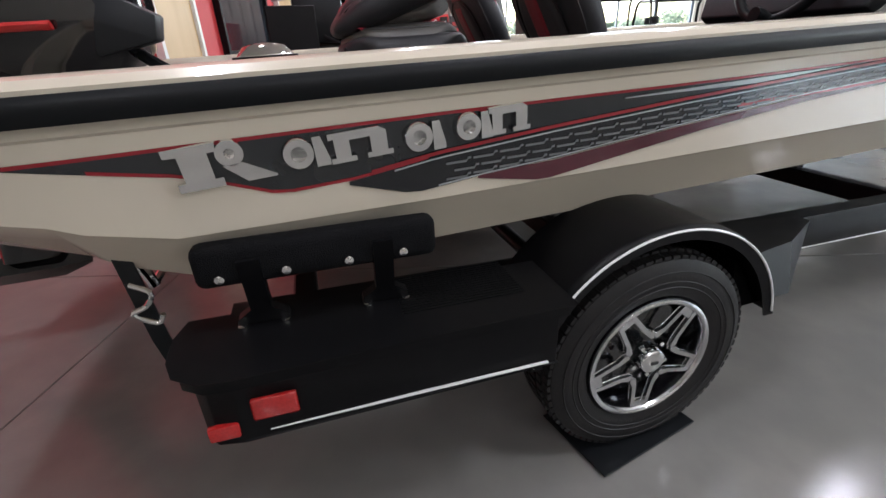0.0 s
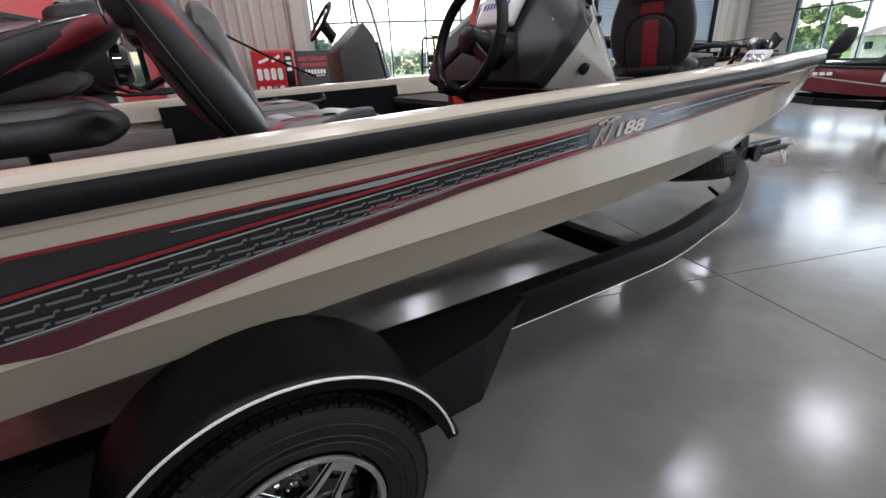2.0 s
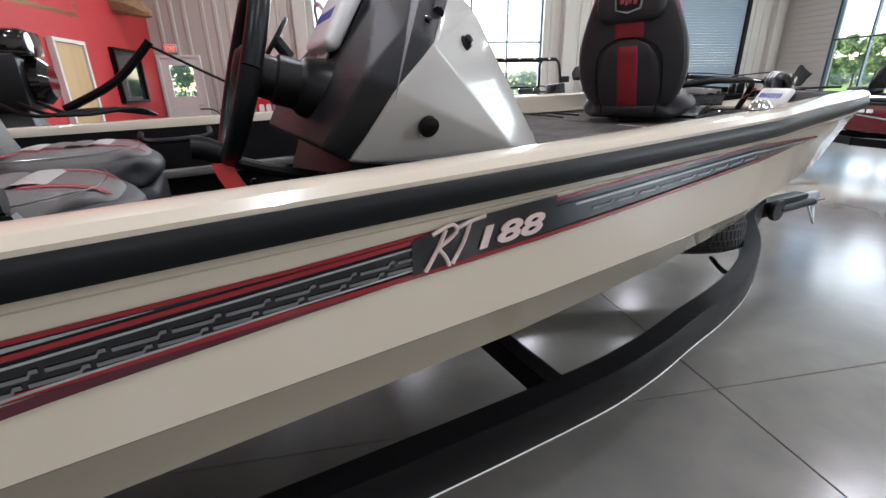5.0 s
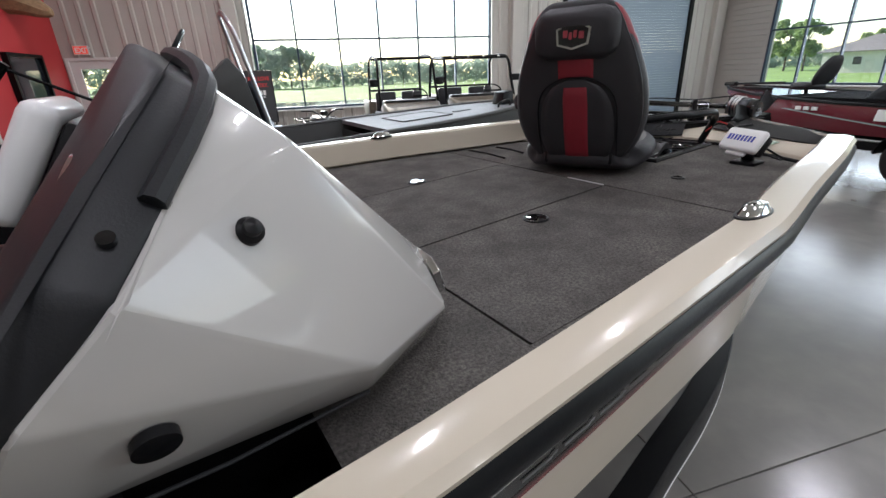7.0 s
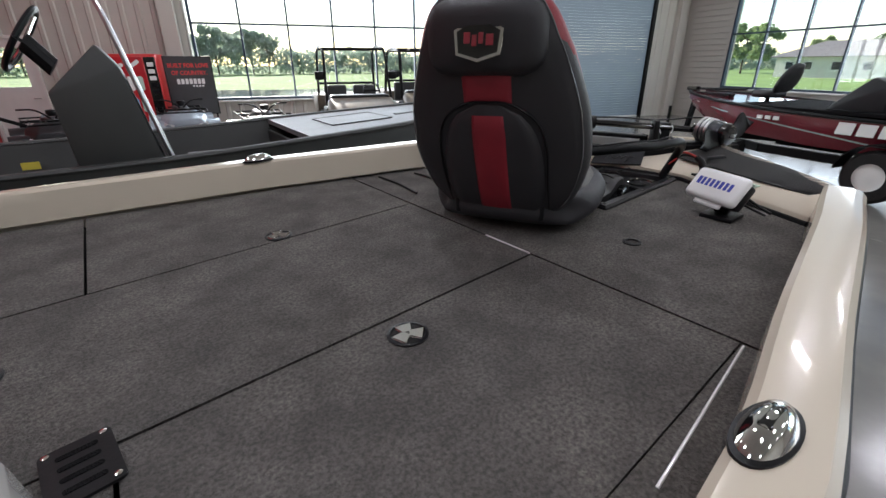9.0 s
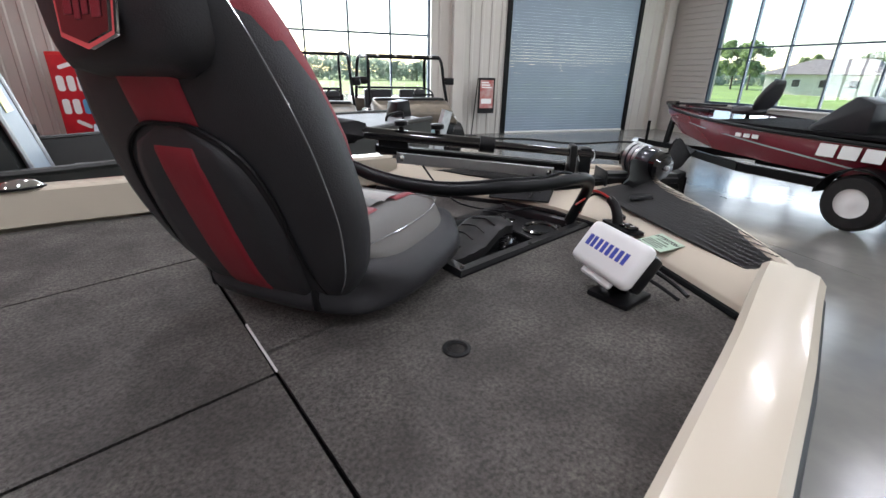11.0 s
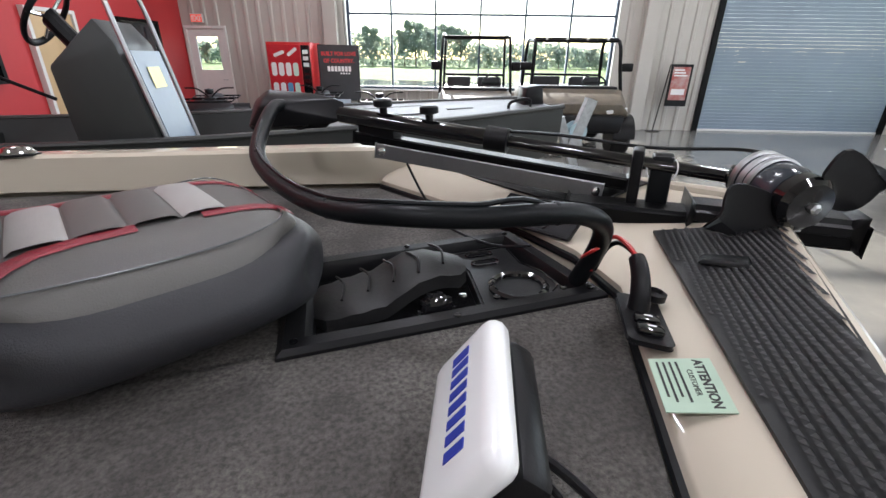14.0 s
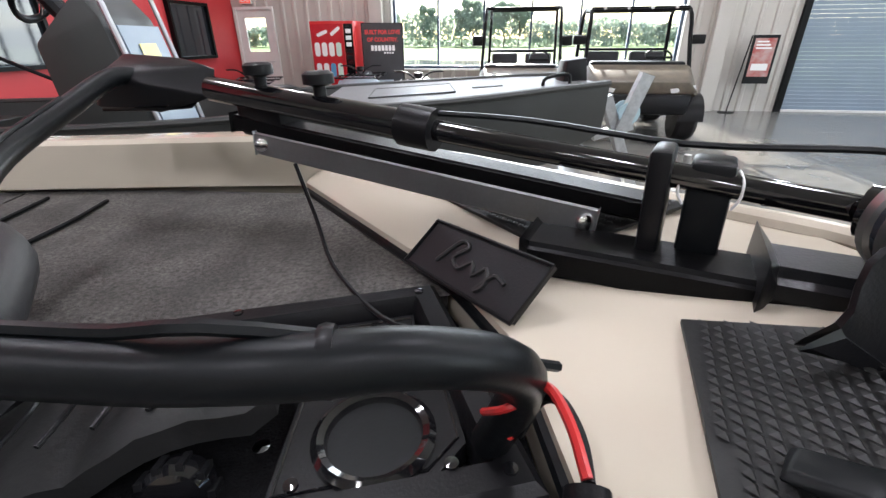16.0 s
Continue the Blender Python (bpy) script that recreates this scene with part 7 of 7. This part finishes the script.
part("pole", tube([(-.40, .012, 0), (-.262, .012, 1.52)], .014, 8, smooth=1), BLACK_PAINT, ps)
part("foot", lathe([(.16, 0), (.16, .012), (.02, .02)], 24, "z", None, (-.40, .012, 0)), BLACK_PAINT, ps)

# maroon boat along the east side, its bow to the window wall
RBM = pose(11.25, 3.25, 0, 0, 0, 75)
rb = thing("bass_boat", RBM, "maroon bass boat with silver stripe on trailer", "boat")
RS = [(-5.0, .98, .50, .96), (-2.6, 1.0, .50, 1.0), (-1.4, .90, .56, 1.06), (-.65, .66, .70, 1.11), (-.2, .38, .86, 1.14), (0, .20, .98, 1.16)]
rings = []
for x, w, zb, zg in RS:
    rings.append([(x, -w, zg), (x, -w * .98, zg - .12), (x, -w * .90, zg * .45 + zb * .55), (x, -w * .78, zb + .06), (x, 0, zb - .06), (x, w * .78, zb + .06), (x, w * .90, zg * .45 + zb * .55), (x, w * .98, zg - .12), (x, w, zg)])
rbb = loft(rings, closed=True)
part("hull", rbb, MAROON_HULL, rb, "glossy maroon hull")
for s in (-1, 1):
    part("rub_rail", tube([(x, s * (w + .01), zg) for x, w, zb, zg in RS], .025, 8), RUBBER, rb)
    part("silver_stripe", loft([[(x, s * (w * f0 + .006), z0), (x, s * (w * f1 + .006), z0 - .02)] for x, w, f0, f1, z0 in ((-4.9, .985, .97, .965, .66), (-3.4, .99, .96, .955, .70), (-2.3, .98, .962, .957, .82), (-1.2, .85, .975, .97, .94), (-.5, .58, .98, .975, 1.03))], closed=False), DECAL_SILVER, rb)
part("deck", prism([(-4.9, -.9), (-2.6, -.93), (-1.4, -.82), (-.65, -.58), (-.1, -.2), (-.1, .2), (-.65, .58), (-1.4, .82), (-2.6, .93), (-4.9, .9)], 1.02, 1.06, "z"), CARPET_DARK, rb)
for k in range(7):
    part("logo_bar", loft([[(-2.98 - .235 * k + dx * -.19, .985 + .010, .79 + dz * .15) for dx, dz in ((0, 0), (1, 0), (1.1, 1), (.1, 1))], [(-2.98 - .235 * k + dx * -.19, .985 + .016, .79 + dz * .15) for dx, dz in ((0, 0), (1, 0), (1.1, 1), (.1, 1))]]), WHITE_INK, rb)
for k in range(3):
    part("model_bar", box(-1.98 - .12 * k, -1.90 - .12 * k, .955, .975, .88, .93), WHITE_INK, rb, smooth=False)


def plain_seat(m, parent_label):
    o = thing("folding_chair", m, parent_label, "seat", "seats of the maroon boat")
    part("cushion", cushion(.46, .44, .12, .15, m=pose(0, 0, .06)), SEAT_BLACK, o)
    part("backrest", loft(seat_back(.50, .46, .13)), VINYL_DARK, o, m=pose(-.20, 0, .10, 0, -8, 0))
    part("pedestal", tube([(0, 0, 0), (0, 0, .09)], .035, 10, smooth=1), BLACK_PAINT, o)
    return o


plain_seat(RBM @ pose(-1.42, .10, 1.06, 0, 0, 0), "black folding seat on maroon boat bow")
plain_seat(RBM @ pose(-3.55, .35, 1.06, 0, 0, 0), "black bucket seat in maroon boat cockpit")
rbc = thing("boat_console", RBM @ pose(-3.0, .45, 1.06), "dark low helm console on maroon boat", "console")
part("shell", hull_of([(-.3, -.3, 0), (.35, -.3, 0), (-.3, .3, 0), (.35, .3, 0), (-.28, -.26, .34), (-.05, -.22, .42), (-.28, .26, .34), (-.05, .22, .42), (.3, .2, .1)], .02), GREY_PLASTIC, rbc)
rtm = thing("trolling_motor", RBM @ pose(-.25, .12, 1.10), "black trolling motor stowed on maroon boat bow", "trolling motor")
part("shaft", tube([(-.9, .15, .14), (.25, -.05, .10)], .02, 8, smooth=1), BLACK_PLASTIC, rtm)
part("base", box(-.6, .15, -.02, .12, 0, .06, .01, 1), BLACK_PAINT, rtm)
part("pod", tube([(.15, .0, .10), (.42, -.05, .10)], .05, 10, smooth=1, taper=.7), BLACK_GLOSS, rtm)
rt_ = thing("boat_trailer", RBM, "black boat trailer with white-rimmed wheels under maroon boat", "trailer")
for s in (-1, 1):
    part("frame_rail", bar_between((-4.7, s * .72, .42), (-1.9, s * .72, .42), .07, .12), BLACK_PAINT, rt_)
    part("frame_rail", bar_between((-1.9, s * .72, .42), (-.2, s * .06, .42), .07, .12), BLACK_PAINT, rt_)
    for wx in (-3.55,):
        ww = part("wheel", lathe([(.17, -.10), (.29, -.10), (.325, -.06), (.325, .06), (.29, .10), (.17, .10)], 32, "y", None, (wx, s * 1.02, .335), caps=False), TYRE, rt_)
        part("rim", lathe([(.18, -.085), (.18, .085), (.12, .07), (.05, .085), (.0005, .085)] if s > 0 else [(.18, .085), (.18, -.085), (.12, -.07), (.05, -.085), (.0005, -.085)], 24, "y", None, (wx, s * 1.02, .335)), WHITE_PAINT, ww, "white steel rim")
        part("fender", loft([[(wx + math.cos(radians(a)) * r, s * y, .335 + math.sin(radians(a)) * r) for r, y in ((.40, .90), (.40, 1.16), (.385, 1.16), (.385, .90))] for a in range(8, 173, 8)]), BLACK_PAINT, rt_)
    part("bunk", box(-4.8, -2.0, s * .5 - .04, s * .5 + .04, .48, .56, .01, 1), CARPET_DARK, rt_)
part("tongue", bar_between((-.3, 0, .42), (.75, 0, .42), .08, .10), BLACK_PAINT, rt_)
part("coupler", hull_of([(.7, -.05, .38), (.7, .05, .38), (.95, -.03, .40), (.95, .03, .40), (.7, 0, .50), (.9, 0, .47)], .006), STEEL, rt_)
part("winch_post", bar_between((.10, 0, .42), (.02, 0, 1.0), .08, .08), BLACK_PAINT, rt_)
part("tongue_jack", tube([(.45, .14, .10), (.45, .14, .85)], .03, 10, smooth=1), BLACK_PAINT, rt_)
part("jack_wheel", lathe([(.07, -.02), (.08, 0), (.07, .02)], 16, "y", None, (.45, .14, .08)), RUBBER, rt_)

# red wall: painting, trophy; motor on a stand behind our boat
pt = thing("painting", RM @ pose(U0 + .002, -3.09, 2.64, 0, 0, -90), "large dark landscape painting in gilt frame", "painting")
for a, b_ in (((0, 0), (2.15, .10)), ((0, 1.0), (2.15, 1.1)), ((0, .10), (.10, 1.0)), ((2.05, .10), (2.15, 1.0))):
    part("frame_bar", box(a[0], b_[0], -.07, -.002, a[1], b_[1], .015, 2), GOLD, pt)
part("canvas", box(.10, 2.05, -.03, -.004, .10, 1.0), PICTURE, pt, smooth=False)
tp_ = thing("wall_ornament", RM @ pose(U0, -1.55, 3.05), "plain brown rounded wall ornament high on red wall", "ornament")
part("mass", loft([[(x, y * w, z0 + zz * w) for y, zz in ((-.25, 0), (-.18, -.16), (0, -.22), (.18, -.16), (.25, 0), (.18, .22), (0, .30), (-.18, .22))] for x, w, z0 in ((0.0, 1.0, .1), (.25, 1.0, .08), (.45, .8, .0), (.62, .5, -.08), (.70, .3, -.10))]), FUR, tp_)
mm = thing("mud_motor", pose(-.55, 3.35, 0, 0, 0, -4) @ Matrix.Diagonal((1.3, 1.2, 1.30, 1)), "black small-engine boat motor on neighbour's transom stand", "boat motor")
part("stand", hull_of([(-.25, -.2, 0), (.25, -.2, 0), (-.25, .2, 0), (.25, .2, 0), (-.12, -.12, .95), (.12, -.12, .95), (-.12, .12, .95), (.12, .12, .95)], .01), OLIVE, mm)
part("engine_block", box(-.22, .16, -.20, .18, .95, 1.28, .02, 2), BLACK_PLASTIC, mm)
part("air_box", box(-.02, .22, -.16, .16, 1.26, 1.42, .03, 2), BLACK_GLOSS, mm)
part("muffler", tube([(-.38, -.10, 1.32), (-.16, -.10, 1.34)], .065, 12, smooth=1), STEEL, mm, "steel muffler")
part("flywheel_cover", lathe([(.14, 0), (.14, .06), (.10, .10), (.0005, .10)], 24, "x", None, (.16, 0, 1.12)), BLACK_GLOSS, mm)
part("side_panel", box(-.42, -.05, -.235, -.215, .90, 1.22, .006, 1), BLACK_PLASTIC, mm)
for k in range(3):
    part("hose", tube([(.0 + .1 * k, -.2, 1.0), (.2 + .1 * k, -.3, .92), (.5 + .1 * k, -.25, .95), (.8, -.1, .90)], .012, 7), RUBBER, mm)
tl = part("tiller_arm", tube([(.30, -.1, .95), (.62, -.12, 1.12), (.86, -.14, 1.36)], .026, 8), BLACK_PAINT, mm, "long tiller arm")
part("control_rod", tube([(.86, -.14, 1.33), (1.25, -.1, 1.12), (1.55, -.1, .98)], .010, 6), BLACK_PAINT, tl)

# ---- outdoors: trees and house ----
def leaf_cloud(cx, cy, cz, rx, rz, n, size, rng, b):
    for _ in range(n):
        while True:
            p = Vector((rng.uniform(-1, 1), rng.uniform(-1, 1), rng.uniform(-1, 1)))
            if .25 < p.length < 1:
                break
        c = Vector((cx + p.x * rx, cy + p.y * rx, cz + p.z * rz))
        q = Euler((rng.uniform(0, 6.3), rng.uniform(0, 6.3), rng.uniform(0, 6.3))).to_matrix()
        s = size * rng.uniform(.5, 1.3)
        vs_ = [b.verts.new(c + q @ Vector(v) * s) for v in ((-1, -.6, 0), (0, -.9, .2), (1, -.2, 0), (.7, .8, -.2), (-.5, .9, .1))]
        b.faces.new(vs_)


def tree(m, h, seed, label, far=False):
    rng = random.Random(seed)
    o = thing("tree", m, label, "tree", "trees outside")
    tb_ = tube([(0, 0, -.1), (.1 * rng.uniform(-1, 1), .1, h * .3), (.3 * rng.uniform(-1, 1), .2 * rng.uniform(-1, 1), h * .7)], h * .022, 8, taper=.35)
    for k in range(6):
        a = rng.uniform(0, 6.28)
        z = h * rng.uniform(.3, .65)
        tube([(0, 0, z), (math.cos(a) * h * .10, math.sin(a) * h * .10, z + h * .08), (math.cos(a) * h * .2, math.sin(a) * h * .2, z + h * .17)], h * .009, 6, tb_, taper=.4)
    part("trunk", tb_, BARK, o)
    cb = bmesh.new()
    for k in range(18):
        a, rr_ = rng.uniform(0, 6.28), h * rng.uniform(.05, .22)
        leaf_cloud(math.cos(a) * rr_, math.sin(a) * rr_, h * rng.uniform(.35, .95), h * rng.uniform(.08, .14), h * rng.uniform(.06, .11), 150, h * .024, rng, cb)
    part("crown", cb, LEAF_HAZED if far else LEAF, o, smooth=False)
    return o


t0 = tree(at_room(-8, 93, -.2), 9.0, 3, "leafy green tree beyond the lake, crown colour paled for haze", True)
t1 = tree(at_room(-1.5, 94, -.2), 8.2, 4, "leafy green tree beyond the lake, crown colour paled for haze", True)
t2 = tree(at_room(88, 55, -.2), 9.0, 5, "leafy green tree beside the house")
rng = random.Random(8)
for k in range(24):
    u = -75 + k * 7.0 + rng.uniform(-1.5, 1.5)
    tall = rng.uniform(.78, .98) if -45 < u < 3 else rng.uniform(.42, .55)
    copy_thing((t0, t1)[k % 2], at_room(u, 94 + rng.uniform(-1, 6), -.3, rng.uniform(0, 360)) @ Matrix.Scale(tall, 4))
for u, v, sc in ((86, 50, .95), (90, 61, 1.0), (95, 46, .72), (98, 38, .78), (100, 33, .84), (96, 26, .70), (98, 18, .75), (98, 8, .8), (92, 67, 1.0), (90, -4, .9)):
    copy_thing(t2, at_room(u, v, -.3, u * 37 + v * 53) @ Matrix.Scale(sc, 4))
# far-shore woods; their haze is only in the leaf colour
fb = bmesh.new()
rng = random.Random(21)
for k in range(230):
    ku = -170 + k * 1.6
    top = (6.2 if -45 < ku < 3 else 4.0) + 1.0 * math.sin(k * .31) * math.sin(k * .083) + rng.uniform(-.3, .9)
    for zc in (.6, .28 * top + .3, .52 * top + .2, .75 * top, top - .6):
        leaf_cloud(-170 + k * 1.6, 96 + rng.uniform(-3, 6), zc, 1.8, .9, 46, .30, rng, fb)
tagged(part("far_woods", fb, LEAF_HAZED, smooth=False, m=RM), "green woods along the far shore, haze put into the leaf colour", "woods", kind="stuff")
hs = thing("house", at_room(75, 29.5, -.25, 90), "pale single-storey house with grey roof", "house")
part("wall", box(-7, 7, -4, 4, 0, 2.7), SIDING, hs, smooth=False)
part("roof", hull_of([(-7.6, -4.6, 2.7), (7.6, -4.6, 2.7), (-7.6, 4.6, 2.7), (7.6, 4.6, 2.7), (-3.5, 0, 4.7), (3.5, 0, 4.7), (-7.6, -4.6, 2.6), (7.6, 4.6, 2.6), (7.6, -4.6, 2.6), (-7.6, 4.6, 2.6)]), ROOF, hs, "grey shingle hip roof", smooth=False)
for x in (-4.5, -1.0, 2.5, 5.0):
    wi = part("window", box(x - .6, x + .6, 3.98, 4.06, .95, 2.1), WHITE_PAINT, hs, smooth=False)
    part("pane", box(x - .5, x + .5, 4.05, 4.08, 1.05, 2.0), DARK_GLASS, wi, smooth=False)
